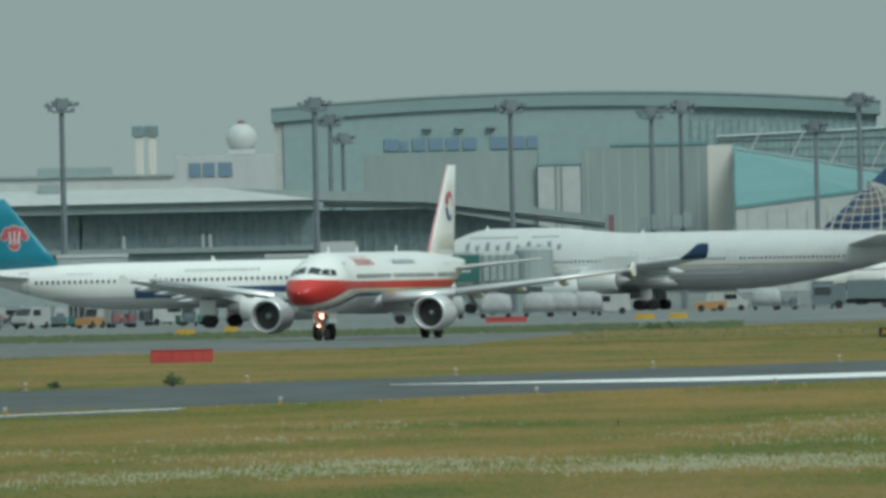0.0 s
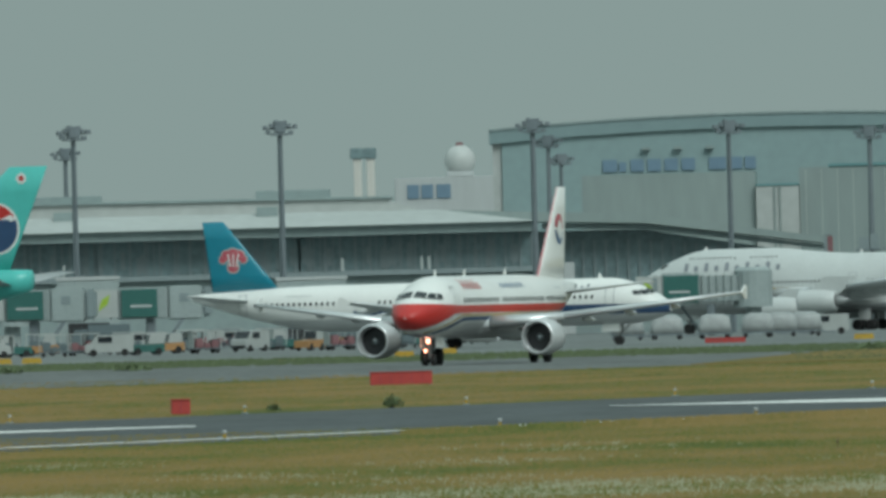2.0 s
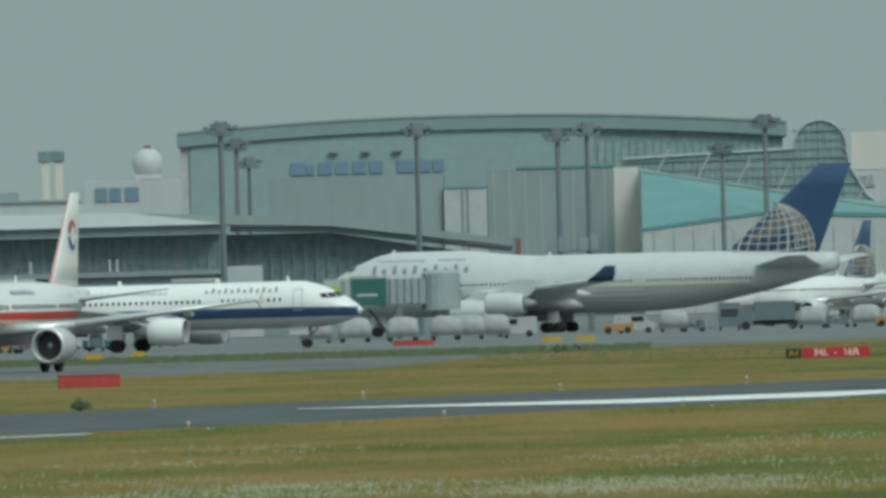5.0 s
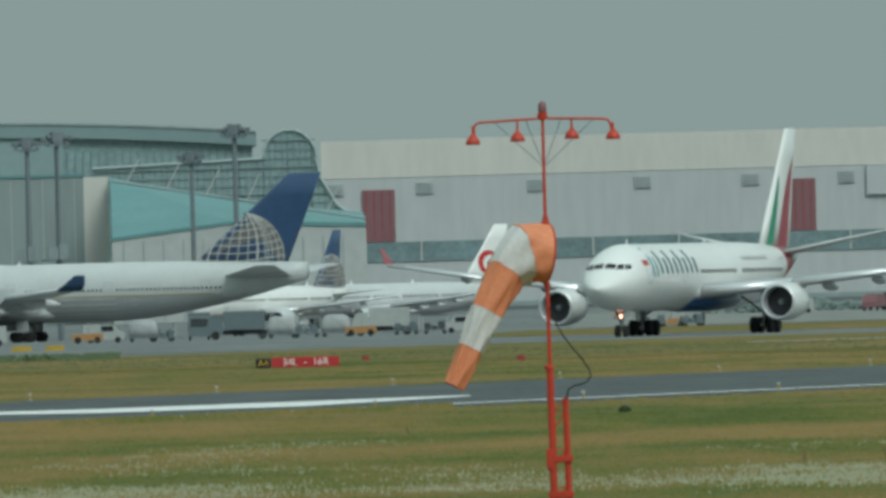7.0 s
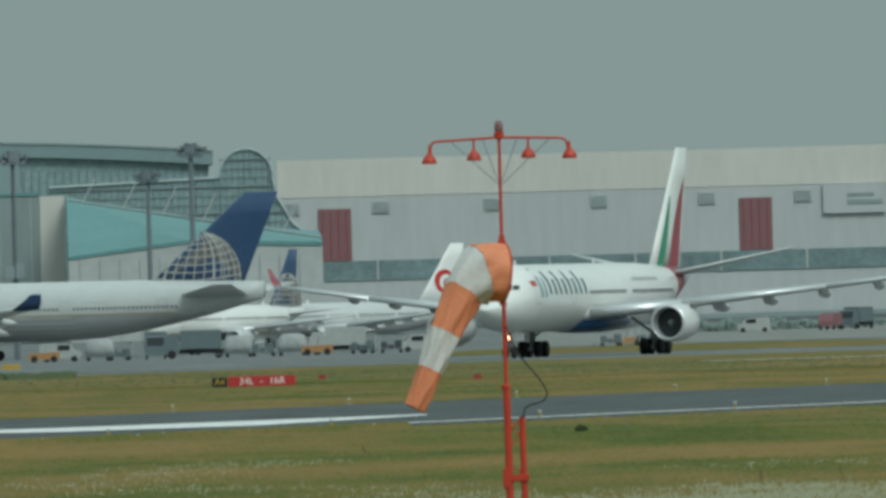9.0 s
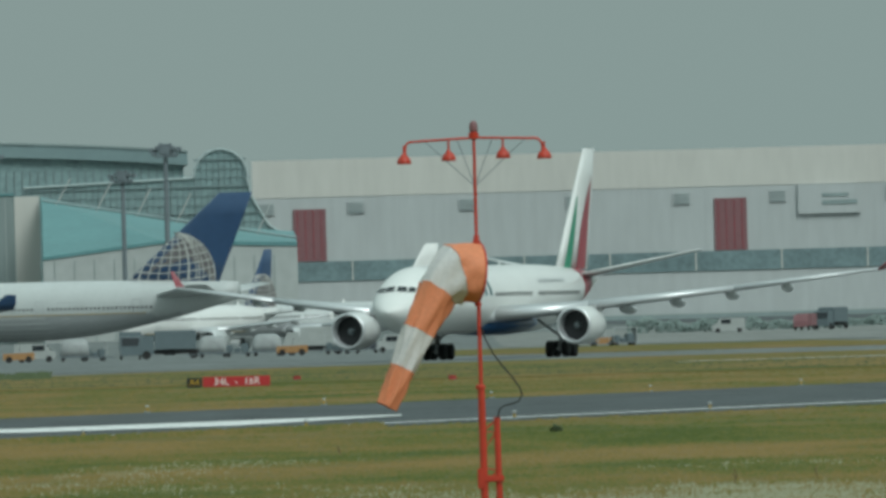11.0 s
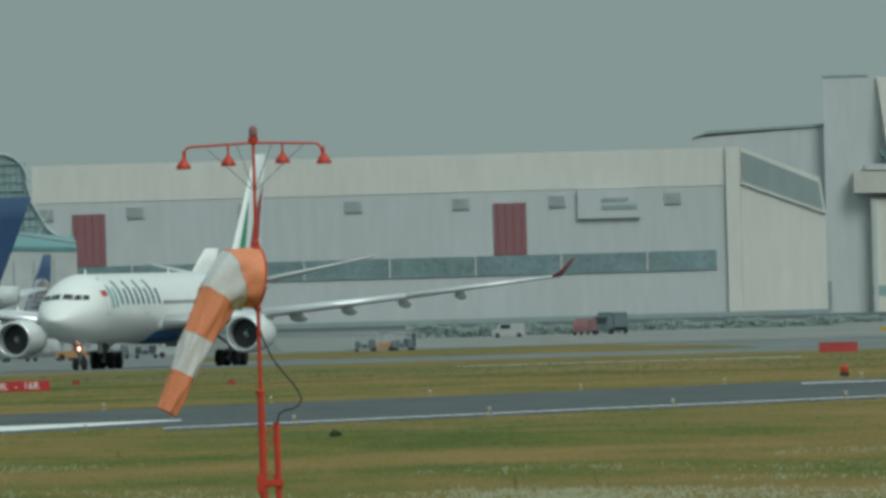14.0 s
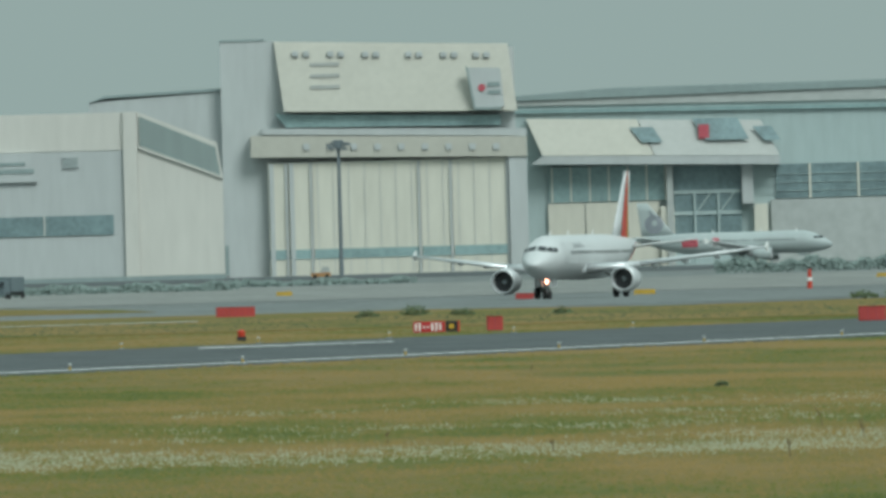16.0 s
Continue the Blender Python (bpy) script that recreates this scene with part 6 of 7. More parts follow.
def jet_bridge(b, d, turn, length, label, art, face=-1):
    z0 = rise(d)
    t = thing("jet_bridge", label, "jet bridge", on_ground(b, d, turn, z0), group="passenger bridges")
    tun = part("tunnel", box(-length, -length * 0.45, -1.5, 1.5, 3.9, 6.9, 0.1), BRIDGE, t, "pale grey ribbed tunnel")
    part("outer_tunnel", box(-length * 0.46, -3.2, -1.75, 1.75, 3.7, 7.2, 0.1), BRIDGE, t, "pale grey tunnel")
    for i in range(9):
        x = -length + i * length * 0.1
        part("rib", box(x, x + 0.08, -1.85, 1.85, 3.65, 7.25), BRIDGE, tun)
    cab = part("cab", box(-3.1, 0.6, -2.1, 2.1, 3.5, 7.3, 0.2), BRIDGE, t, "grey end cab")
    part("cab_window", box(-1.9, -0.9, -2.18, -2.12, 5.5, 6.4), MULL, cab)
    part("canopy", box(0.65, 1.8, -2.0, 2.0, 3.8, 7.1, 0.3), MULL, cab, "dark folding canopy")
    part("rotunda", lathe([(3.2, 2.2), (7.4, 2.2), (7.8, 1.6)], 18, axis="z", at=(-length - 1.5, 0, 0)), BRIDGE, t)
    part("rotunda_column", tube((-length - 1.5, 0, 0), (-length - 1.5, 0, 3.2), 0.9, 0.9, 14), BRIDGE, t)
    drive = part("drive_column", box(-5.6, -4.6, -1.3, 1.3, 1.0, 3.7, 0.1), STEEL, t)
    for y in (-0.9, 0.9):
        w = part("wheel", lathe([(-0.25, 0.35), (-0.25, 0.6), (0.25, 0.6), (0.25, 0.35)], 14), TYRE, drive)
        w.location, w.rotation_euler = (-5.1, y, 0.6), (0, 0, radians(90))
    part("axle", tube((-5.1, -0.9, 0.6), (-5.1, 0.9, 0.6), 0.15), STEEL, drive)
    if art:
        x0 = -length * 0.44

        def flat(p, q):
            return (min(p * face, q * face), max(p * face, q * face))
        y0, y1 = flat(1.78, 2.22)
        a = part("advert_panel", box(x0, x0 + 4.0, y0, y1, 3.9, 7.0, 0.03), ADVERT, t, "dark green advert panel")
        y0, y1 = flat(2.225, 2.26)
        part("lettering_bar", box(x0 + 1.0, x0 + 3.4, y0, y1, 5.0, 5.25), WALLG, a)
        y0, y1 = flat(1.55, 1.95)
        q = x0 - 3.4 if length > 12 else x0 + 4.2
        p = part("pale_panel", box(q, q + 3.0, y0, y1 + 0.0, 3.9, 7.0, 0.03), ROOFW, t, "pale panel with a green leaf")
        y0, y1 = flat(1.955, 2.0)
        part("leaf_shape", prism([(q + 0.8, 4.6), (q + 1.2, 5.9), (q + 2.1, 6.5), (q + 1.9, 5.4)], y0, y1), LEAFG, p)
    stairs = part("service_stair", prism([(-4.4, 0), (-4.0, 0), (-1.4, 3.6), (-1.8, 3.6)], -3.0, -2.2), STEEL, t)
    return t


jet_bridge(-1.605, 2720, 180.0, 8.5, "grey passenger bridge with green advert panel at a gate", True, 1)
jet_bridge(-2.74, 2640, 2.0, 19, "grey passenger bridge with green advert panel at a gate", True)
jet_bridge(-3.02, 2620, -4.0, 18, "plain grey passenger bridge behind the turquoise jumbo", True)
jet_bridge(-3.55, 2700, 0.0, 20, "plain grey passenger bridge beside the pier", False)
for b, w, h, d in ((-3.0, 7.0, 8.2, 2660), (-2.46, 8.0, 7.6, 2700), (-1.98, 6.0, 7.2, 2760), (-3.35, 9.0, 6.5, 2720)):
    t = thing("gate_block", "plain pale concrete gate block on the apron", "gate block", on_ground(b, d, z=rise(d)), group="gate blocks")
    part("wall", box(-w / 2, w / 2, 0, 6, 0, h, 0.08), BRIDGE, t)
    # thin dark slab on the solid wall gives the doorway's shade
    part("opening", box(-w / 2 + 1.2, w / 2 - 1.2, -0.06, -0.01, 0.1, 3.4), DARK, t, "dark slab in place of a shaded doorway")
    part("parapet", box(-w / 2 - 0.1, w / 2 + 0.1, -0.1, 6.1, h + 0.01, h + 0.4), WALLG, t)

# ---------------------------------------------------------------- ground vehicles
VANW = mat("vehicle_white", (0.41, 0.43, 0.42), 0.45, vary=0.15)
VANY = mat("vehicle_orange", (0.42, 0.22, 0.09), 0.5)
COVER = mat("plastic_cover", (0.36, 0.38, 0.38), 0.35, vary=0.3, scale=1.5, bump=0.5)
VANB = mat("vehicle_blue_grey", (0.13, 0.17, 0.185), 0.5)


def wheels(t, xs, w, r=0.35):
    for x in xs:
        for y in (-w / 2 + 0.1, w / 2 - 0.1):
            o = part("wheel", lathe([(-0.11, r * 0.6), (-0.11, r * 0.93), (-0.07, r), (0.07, r), (0.11, r * 0.93), (0.11, r * 0.6)], 12), TYRE, t)
            o.location, o.rotation_euler = (x, y, r), (0, 0, radians(90))


def van(material):
    t = thing("service_van", "small white service van on the apron", "van", group="apron vehicles")
    part("body", prism([(-2.2, 0.35), (-2.2, 1.1), (-1.75, 1.2), (-1.1, 1.95), (2.2, 2.0), (2.25, 0.35)], -0.85, 0.85), material, t)
    part("windscreen", prism([(-1.78, 1.25), (-1.15, 1.92), (-1.10, 1.92), (-1.7, 1.22)], -0.75, 0.75), PANE, t)
    for y in (-0.87, 0.86):
        part("side_window", box(-1.0, 0.3, y - 0.005, y + 0.015, 1.25, 1.8), PANE, t)
    part("bumper", box(-2.3, -2.18, -0.8, 0.8, 0.35, 0.6, 0.03), DARK, t)
    wheels(t, (-1.45, 1.45), 1.7)
    return t


def box_truck(material):
    t = thing("catering_truck", "white high-bodied catering truck on the apron", "truck", group="apron vehicles")
    part("cab", prism([(-3.6, 0.5), (-3.6, 1.5), (-3.2, 2.5), (-1.9, 2.55), (-1.9, 0.5)], -1.1, 1.1), material, t)
    part("windscreen", prism([(-3.63, 1.5), (-3.25, 2.4), (-3.2, 2.4), (-3.58, 1.5)], -0.95, 0.95), PANE, t)
    part("box_body", box(-1.8, 2.6, -1.2, 1.2, 1.0, 3.0, 0.06), material, t)
    part("chassis", box(-3.4, 3.5, -0.6, 0.6, 0.55, 0.98), DARK, t)
    wheels(t, (-2.7, 2.3), 2.2, 0.48)
    return t


def dolly(material, covered):
    t = thing("cargo_dolly", "cargo dolly with a plastic-covered load", "dolly", group="cargo dollies")
    part("deck", box(-1.7, 1.7, -1.2, 1.2, 0.42, 0.55, 0.02), STEEL, t)
    rings = []
    for z, k in ((0.56, 1.0), (1.2, 1.0), (1.8, 0.94), (2.15, 0.8), (2.35, 0.5)):
        rings.append([(1.55 * k * math.copysign(abs(math.cos(a)) ** 0.25, math.cos(a)), 1.15 * k * math.copysign(abs(math.sin(a)) ** 0.25, math.sin(a)), z) for a in [2 * math.pi * i / 20 for i in range(20)]])
    part("covered_load", loft(rings), material, t, "rounded plastic-covered pallet load", smooth=True)
    part("tow_bar", tube((-1.7, 0, 0.4), (-2.9, 0, 0.3), 0.05), STEEL, t)
    wheels(t, (-1.2, 1.2), 2.2, 0.22)
    return t


def cart(label="roofed baggage cart with open pale frame", load=VANB, cover=ROOFW):
    t = thing("baggage_cart", label, "baggage cart", group="baggage carts")
    part("deck", box(-1.4, 1.4, -0.75, 0.75, 0.4, 0.5, 0.02), STEEL, t)
    for x in (-1.35, 1.35):
        for y in (-0.7, 0.7):
            part("post", tube((x, y, 0.5), (x, y, 2.0), 0.05), ROOFW, t)
    part("roof", box(-1.5, 1.5, -0.8, 0.8, 2.0, 2.12, 0.04), cover, t)
    part("end_panel", box(1.3, 1.36, -0.68, 0.68, 0.52, 1.95), cover, t)
    for x0, x1, h, dep in ((-1.2, -0.5, 1.25, 0.6), (-0.45, 0.25, 0.95, 0.55), (0.3, 1.1, 1.4, 0.62)):
        part("luggage", box(x0, x1, -dep, dep, 0.51, h, 0.1), load, t)
    part("tow_bar", tube((-1.4, 0, 0.4), (-2.2, 0, 0.3), 0.04), STEEL, t)
    wheels(t, (-1.0, 1.0), 1.4, 0.22)
    return t


def tug(paint=VANY, label="low tow tractor with a small cab"):
    t = thing("tow_tractor", label, "tow tractor", group="apron vehicles")
    part("body", prism([(-1.6, 0.3), (-1.6, 0.95), (0.0, 1.0), (1.6, 1.05), (1.6, 0.3)], -0.75, 0.75), paint, t)
    part("cab", prism([(0.0, 1.02), (0.25, 1.9), (1.3, 1.95), (1.4, 1.06)], -0.7, 0.7), VANW, t)
    part("windscreen", prism([(-0.02, 1.1), (0.2, 1.82), (0.23, 1.82), (0.03, 1.1)], -0.6, 0.6), PANE, t)
    wheels(t, (-1.0, 1.0), 1.5, 0.36)
    return t


def stair_truck():
    t = thing("boarding_stairs", "white mobile boarding stairs on the apron", "boarding stairs", group="boarding stairs")
    part("stringer", prism([(-3.6, 0.5), (-3.6, 0.9), (1.9, 4.4), (3.0, 4.4), (3.0, 3.9), (2.1, 3.9)], -1.0, 1.0), VANW, t)
    for y in (-1.0, 1.0):
        part("handrail", tube((-3.5, y, 1.8), (1.9, y, 5.3), 0.05), STEEL, t)
        for i in range(5):
            x = -3.3 + 1.25 * i
            part("baluster", tube((x, y, 1.05 + (x + 3.6) * 0.6), (x, y, 1.95 + (x + 3.5) * 0.64), 0.035), STEEL, t)
    part("chassis", box(-3.6, 3.0, -0.9, 0.9, 0.35, 0.6, 0.03), STEEL, t)
    part("support", tube((2.2, 0, 0.6), (2.2, 0, 3.9), 0.18), STEEL, t)
    wheels(t, (-2.4, 2.0), 1.9, 0.35)
    return t


DARKB = mat("dark_luggage", (0.06, 0.07, 0.085), 0.6)
models = {"van": van(VANW), "truck": box_truck(VANW), "dolly": dolly(COVER, True), "cart": cart(), "tug": tug(), "stairs": stair_truck(), "blue_truck": box_truck(VANB),
          "dark_cart": cart("dark roofed baggage cart with mixed bags", DARKB, VANB), "red_cart": cart("pale roofed baggage cart with red bags", BRICKR, VANW), "green_tug": tug(ADVERT, "dark green tow tractor with a small cab")}
models["blue_truck"].name = "tank_truck"
tagged(models["blue_truck"], "dark blue-grey service truck on the apron", "truck")
used = set()


def place(kind, b, d, turn):
    m = on_ground(b, d, turn, rise(d) + (0.05 if 1885 < d < 2890 else 0.0))
    if kind in used:
        return copy_thing(models[kind], m)
    used.add(kind)
    models[kind].matrix_basis = m
    return models[kind]


rng = random.Random(21)
for i in range(15):
    b = -3.68 + 0.115 * i
    place(("van", "cart", "dark_cart", "cart", "dark_cart", "tug", "red_cart")[i * 3 % 7], b + rng.uniform(-0.02, 0.02), rng.uniform(2290, 2420), rng.choice((0, 180, 10, 160, 90)))
for i in range(16):
    b = -3.70 + 0.105 * i
    place(("cart", "dark_cart", "van", "red_cart", "tug", "blue_truck")[i * 5 % 6], b + rng.uniform(-0.03, 0.03), rng.uniform(2460, 2580), rng.choice((0, 180, 20, 200)))
for i in range(34):
    place(("cart", "dark_cart", "cart", "tug", "red_cart", "van", "green_tug")[i * 4 % 7], -3.72 + 0.046 * i + rng.uniform(-0.02, 0.02), rng.uniform(2170, 2280), rng.choice((0, 180, 15, 200, 90, 60)))
for b in (-1.70, -1.605, -1.49, -1.385, -1.33, -1.27):
    place("dolly", b, 2250 + 60 * abs(b + 1.5), rng.choice((0, 3, 180)))
for kind, b, d, turn in (("tug", -0.97, 2420, 0), ("dolly", -0.835, 2480, 180), ("cart", -0.79, 2530, 190), ("blue_truck", -0.60, 2520, 0), ("van", -0.93, 2520, 180), ("blue_truck", -0.70, 2560, 90), ("dolly", -0.50, 2500, 0),
                         ("dolly", -0.37, 2480, 0), ("cart", -0.44, 2440, 0), ("truck", -0.25, 2560, 0), ("dark_cart", -0.13, 2600, 0), ("cart", -0.2, 2480, 0), ("van", -0.06, 2640, 0), ("tug", -0.31, 2430, 0),
                         ("stairs", -3.62, 2330, 20), ("van", 0.745, 3180, 0), ("blue_truck", 0.995, 3200, 65), ("cart", 0.40, 2640, 0), ("tug", 0.44, 2650, 0), ("cart", 0.49, 2640, 20), ("tug", 1.75, 3900, 0), ("van", 3.25, 2800, 0)):
    place(kind, b, d, turn)
for b, d in ((-1.22, 2330),):
    place("van", b, d, 0)

def red_truck(b, d):
    t = thing("fire_truck", "small dull red truck far across the apron", "truck", on_ground(b, d, 75, rise(d)))
    part("cab", prism([(-2.4, 0.5), (-2.4, 1.3), (-2.1, 2.1), (-1.0, 2.15), (-1.0, 0.5)], -1.0, 1.0), BRICKR, t)
    part("body", box(-0.95, 2.4, -1.05, 1.05, 0.6, 2.3, 0.08), BRICKR, t)
    part("windscreen", prism([(-2.36, 1.35), (-2.12, 2.0), (-2.08, 2.0), (-2.3, 1.35)], -0.85, 0.85), PANE, t)
    wheels(t, (-1.7, 1.6), 2.0, 0.42)


red_truck(0.93, 3190)

# ---------------------------------------------------------------- shrubs, grass, flowers


def shrub(b, d, w, h, seed):
    r = random.Random(seed)
    t = thing("shrub", "low dark green shrub growing in the grass", "shrub", on_ground(b, d), group="shrubs")
    bm = bmesh.new()
    for i in range(6):
        add_tube(bm, (r.uniform(-0.1, 0.1) * w, r.uniform(-0.1, 0.1), 0), (r.uniform(-0.35, 0.35) * w, r.uniform(-0.2, 0.2), h * r.uniform(0.5, 0.8)), 0.02, 0.008, 5)
    part("stems", bm, DARK, t)
    bm = bmesh.new()
    for i in range(260):
        a = r.uniform(0, 2 * math.pi)
        q = r.random() ** 0.5
        x, y = 0.5 * w * q * math.cos(a), 0.35 * w * q * math.sin(a)
        z = h * (0.1 + 0.85 * r.random() * (1 - 0.75 * q ** 2))
        s = r.uniform(0.05, 0.12) * (0.6 + 0.5 * w)
        d1 = Vector((r.uniform(-1, 1), r.uniform(-1, 1), r.uniform(-0.3, 1))).normalized()
        d2 = d1.cross(Vector((r.uniform(-1, 1), r.uniform(-1, 1), r.uniform(-1, 1)))).normalized()
        p = Vector((x, y, z))
        bm.faces.new([bm.verts.new(v) for v in (p, p + d1 * s + d2 * s * 0.4, p + d1 * s * 1.8, p + d1 * s - d2 * s * 0.4)])
    part("leaves", bm, LEAF, t, "dark green leaves", kind="stuff")


for i, (b, d, w, h) in enumerate(((-2.272, 958, 0.8, 0.55), (1.975, 1700, 2.0, 0.9), (3.06, 1880, 2.2, 0.7), (3.16, 1885, 3.0, 1.0), (1.86, 1690, 1.7, 0.5), (2.09, 1690, 1.8, 0.5), (2.33, 1650, 1.4, 0.5), (-2.56, 962, 0.5, 0.25), (0.322, 800, 0.32, 0.26), (2.711, 733, 0.3, 0.13), (-2.9, 1640, 2.6, 0.5), (-3.2, 1650, 2.2, 0.4), (-1.1, 1700, 3.0, 0.4))):
    shrub(b, d, w, h, 100 + i)


def hedge(b0, b1, d, h, seed, label="low grey-green hedge across the far apron"):
    """A long low hedge of leaf clumps with an uneven top."""
    r = np.random.RandomState(seed)
    mid = spot((b0 + b1) / 2, d)
    half = 0.5 * radians(b1 - b0) * d
    t = thing("hedge", label, "hedge", pose(mid.x, mid.y, rise(mid.y), 0, 0, -(b0 + b1) / 2), group="far hedges")
    n = int(half * 45 * (1 + h))
    x = r.uniform(-half, half, n)
    crest = h * (0.72 + 0.16 * np.sin(x * 0.55 + seed) + 0.12 * np.sin(x * 1.7 + 2 * seed))
    z = crest * r.uniform(0.0, 1.0, n) ** 0.7
    c = np.stack([x, r.uniform(-0.8, 0.8, n), z], 1)
    a = r.normal(0, 1, (n, 3)) * np.array((1.0, 0.35, 1.0))
    a /= np.linalg.norm(a, axis=1)[:, None]
    q = np.cross(a, r.normal(0, 0.35, (n, 3)) + np.array((0.0, -0.8, 0.6)))
    q /= np.linalg.norm(q, axis=1)[:, None]
    size = r.uniform(0.16, 0.34, n)[:, None]
    V = np.stack([c - a * size, c + q * size * 0.7, c + a * size, c - q * size * 0.7], 1)
    V[:, :, 2] = np.maximum(V[:, :, 2], 0.0)
    me = bpy.data.meshes.new("leaves")
    me.from_pydata(V.reshape(-1, 3).tolist(), [], np.arange(4 * n).reshape(-1, 4).tolist())
    me.materials.append(HEDGE)
    ob = new("leaves", me)
    ob.parent = t
    tagged(ob, kind="stuff")


# leaf green paled towards blue, distance haze mixed into the colour
HEDGE = mat("hazed_hedge_leaf", (0.25, 0.32, 0.30), 0.8, vary=0.25, scale=0.4)
for i, (b0, b1, d, h) in enumerate(((0.50, 0.72, 3230, 2.3), (0.72, 0.80, 3300, 1.3), (0.79, 1.02, 3240, 2.0), (1.02, 1.55, 3300, 1.6), (1.55, 1.98, 3450, 1.1), (2.70, 3.6, 3500, 2.5))):
    hedge(b0, b1, d, h, 500 + i)


def dead_weed(b, d, h, seed):
    r = random.Random(seed)
    t = thing("dead_weed", "dry brown weed stalk standing in the grass", "weed", on_ground(b, d), group="dry weeds")
    bm = bmesh.new()
    lean = r.uniform(-0.35, 0.35)
    wire(bm, [(lean * h * k * k, 0.02 * k, h * k) for k in (0, 0.3, 0.6, 0.85, 1.0)], 0.014, 5)
    part("stalk", bm, STALK, t)
    for i in range(5):
        k = r.uniform(0.35, 0.95)
        s = r.choice((-1, 1)) * r.uniform(0.08, 0.2) * h
        p = Vector((lean * h * k * k, 0.02 * k, h * k))
        bm = bmesh.new()
        wire(bm, [p, p + Vector((s * 0.6, 0, 0.08 * h)), p + Vector((s, 0, 0.2 * h))], 0.011, 5)
        part("twig", bm, STALK, t)


for i, (b, d, h) in enumerate(((3.116, 597, 0.8), (2.87, 480, 0.35), (2.25, 850, 0.3), (2.95, 560, 0.4), (3.05, 520, 0.45), (2.3, 505, 0.3), (1.9, 540, 0.3), (0.75, 548, 0.35), (0.95, 555, 0.3), (-0.2, 700, 0.3), (-1.2, 640, 0.3))):
    dead_weed(b, d, h, 300 + i)


def tufts(name, label, material, places, blade_h, blade_w, blades, seed, kind="stuff"):
    """Clumps of upright blades as one mesh."""
    r = np.random.RandomState(seed)
    n = len(places)
    px_, py_ = places[:, 0], places[:, 1]
    V, Fc = [], []
    for j in range(blades):
        ox, oy = r.normal(0, 0.12, n), r.normal(0, 0.2, n)
        hh = blade_h * r.uniform(0.55, 1.25, n)
        ww = blade_w * r.uniform(0.6, 1.4, n)
        lean = r.normal(0, 0.25, n) * hh
        a = np.stack([px_ + ox - ww, py_ + oy, np.zeros(n)], 1)
        b = np.stack([px_ + ox + ww, py_ + oy, np.zeros(n)], 1)
        c = np.stack([px_ + ox + lean, py_ + oy + hh * r.uniform(1.2, 4.0, n), hh], 1)
        V.append(np.stack([a, b, c], 1).reshape(-1, 3))
    V = np.concatenate(V)
    me = bpy.data.meshes.new(name)
    me.from_pydata(V.tolist(), [], np.arange(len(V)).reshape(-1, 3).tolist())
    me.materials.append(material)
    return tagged(new(name, me), label, "grass" if "grass" in name else "flowers", kind=kind)


def scatter(n, d0, d1, seed, b0=-3.9, b1=3.5):
    r = np.random.RandomState(seed)
    d = np.sqrt(r.uniform(d0 * d0, d1 * d1, n))
    b = np.radians(r.uniform(b0, b1, n))
    return np.stack([d * np.sin(b), d * np.cos(b)], 1)


def off_runway(p):
    a = radians(RAX)
    q = p[:, 0] * math.cos(a) - p[:, 1] * math.sin(a)
    return p[(q > -227.0) | (q < -285.0)]


BLADES = grass_material("dry_grass_blades", 1.0, True)
tufts("grass_tufts", "uneven dry yellow-green grass blades", BLADES, scatter(36000, 370, 800, 5), 0.06, 0.045, 3, 6)
tufts("far_grass_tufts", "uneven dry yellow-green grass blades further off", BLADES, off_runway(scatter(16000, 780, 1420, 7)), 0.07, 0.09, 2, 8)
VERGE = mat("verge_weeds", (0.075, 0.10, 0.04), 0.9, vary=0.5, scale=0.2)
tufts("verge_grass", "taller green weeds along the taxiway verge", VERGE, scatter(5000, 1690, 1880, 61, -3.9, -0.9), 0.22, 0.16, 2, 62)
tufts("isle_grass", "patchy green weeds on the grass verge", VERGE, scatter(3500, 1460, 1730, 63, -1.3, 3.6), 0.12, 0.14, 2, 64)
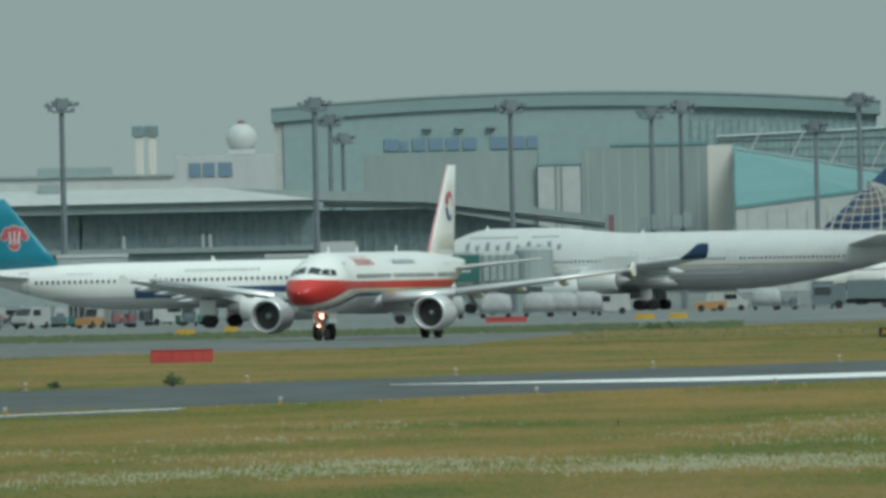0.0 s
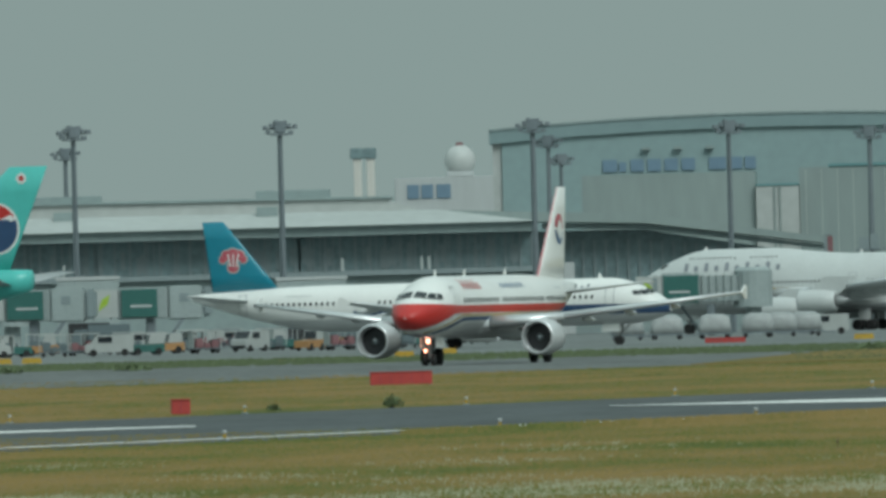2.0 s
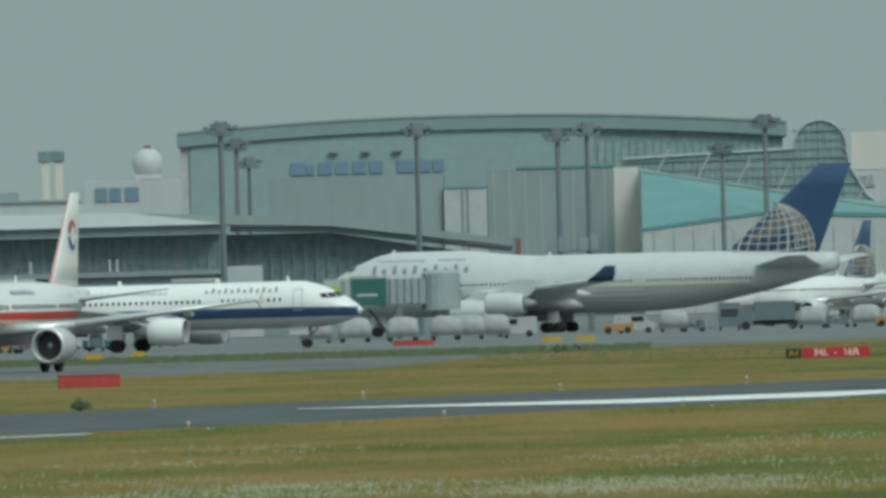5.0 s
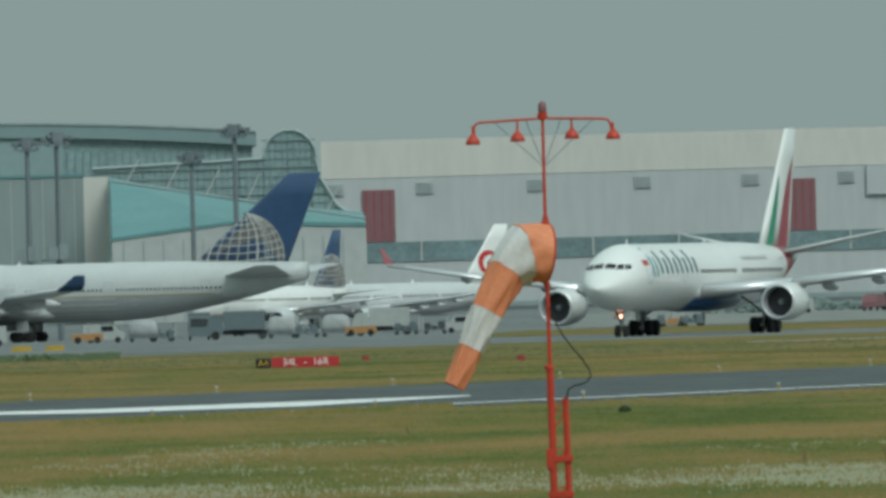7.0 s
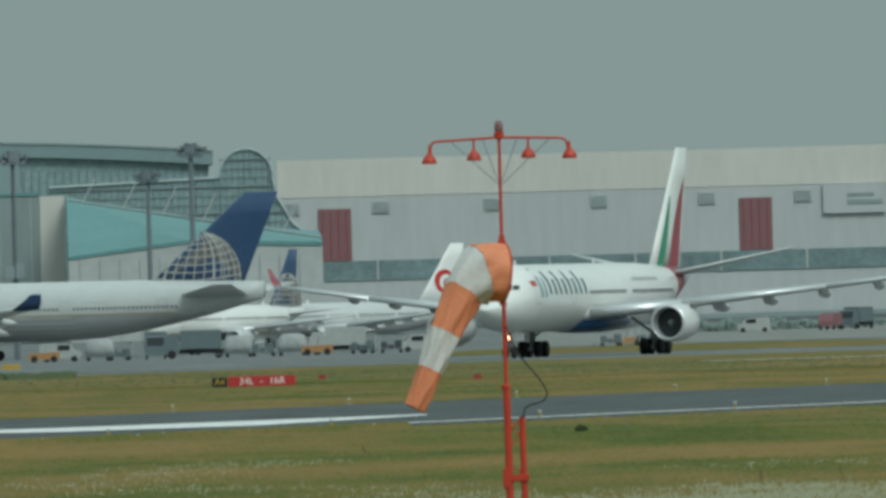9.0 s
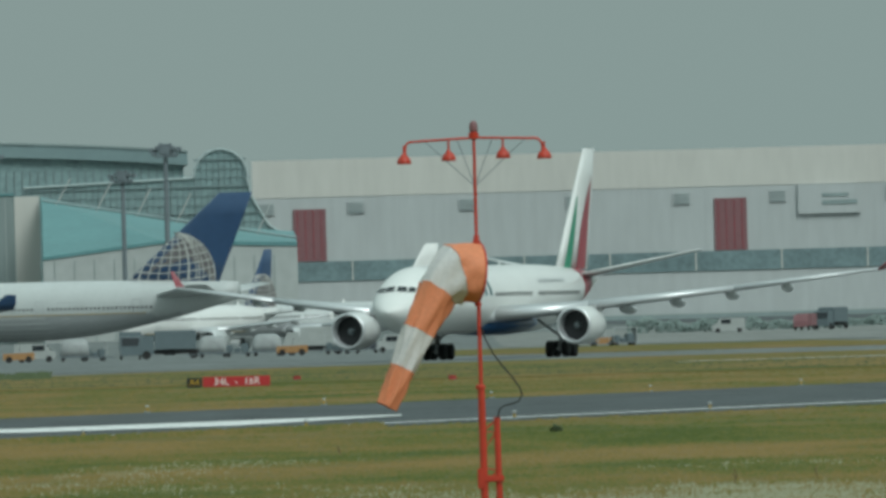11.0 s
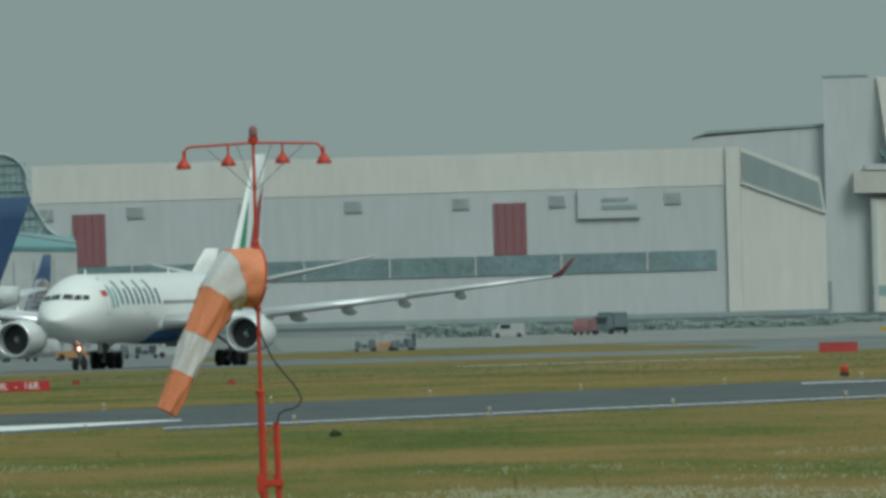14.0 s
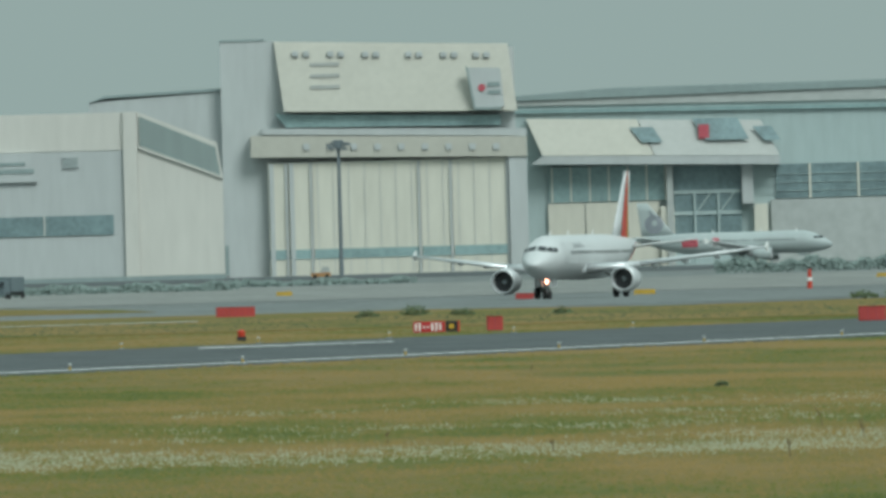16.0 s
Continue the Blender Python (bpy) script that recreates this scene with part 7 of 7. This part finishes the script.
# uneven taller grass over the runway's near edge
r = np.random.RandomState(71)
run = r.uniform(640, 1240, 9000)
over = np.array([along(-226.6 + q, v, RAX) for q, v in zip(r.normal(0, 0.7, 9000), run)])
turn = np.degrees(np.arctan2(over[:, 0], over[:, 1]))
tufts("runway_edge_grass", "taller dry grass along the runway edge", BLADES, over[(turn > -2.25) & (turn < -0.1)], 0.18, 0.09, 3, 72)
# white flower drifts
r = np.random.RandomState(31)
fl = []
for i in range(95):
    b, d = r.uniform(-3.9, 3.5), r.choice([r.uniform(496, 545), r.uniform(500, 535), r.uniform(560, 690)], p=[0.42, 0.23, 0.35])
    c = spot(b, d)
    m = r.randint(30, 190) if d < 550 else r.randint(20, 80)
    fl.append(np.stack([c.x + r.normal(0, 1.5, m), c.y + r.normal(0, 6.0, m)], 1))
tufts("flower_drifts", "drifts of small white wildflowers in the grass", PETAL, np.concatenate(fl), 0.09, 0.013, 3, 33)



def taxi(perp, b, yaw=0.0):
    """A place on a line beside the taxiway's middle, by its bearing from the viewing spot."""
    p = spot(b, perp / math.sin(radians(b - AX)))
    return pose(p.x, p.y, 0.02, 0, 0, nose_to(AX + 180 + yaw))


def motions():
    walk(red_nose_jet, [(t, taxi(-522, b, -1.8)) for t, b in (
        (0, -1.909), (0.5, -1.977), (1, -2.0454), (1.5, -2.1122), (2, -2.1805), (2.5, -2.2486), (3, -2.3223), (3.5, -2.3946), (4, -2.4662),
        (4.5, -2.541), (5, -2.617), (7, -2.93), (10, -3.43), (13, -3.96), (16, -4.52))])
    walk(lanka_jet, [(t, taxi(-575, b)) for t, b in (
        (0, 0.88), (4, 0.565), (7.5, 0.278), (8, 0.237), (8.5, 0.196), (9, 0.154), (9.5, 0.111), (10, 0.069), (12.5, -0.149), (13, -0.193),
        (13.5, -0.2405), (14, -0.291), (15, -0.392), (16, -0.493))])
    walk(star_jet, [(t, taxi(-566, b)) for t, b in ((0, 2.70), (8, 2.495), (14.5, 2.331), (15, 2.319), (15.5, 2.306), (16, 2.294))])
    sock_motion()


motions()
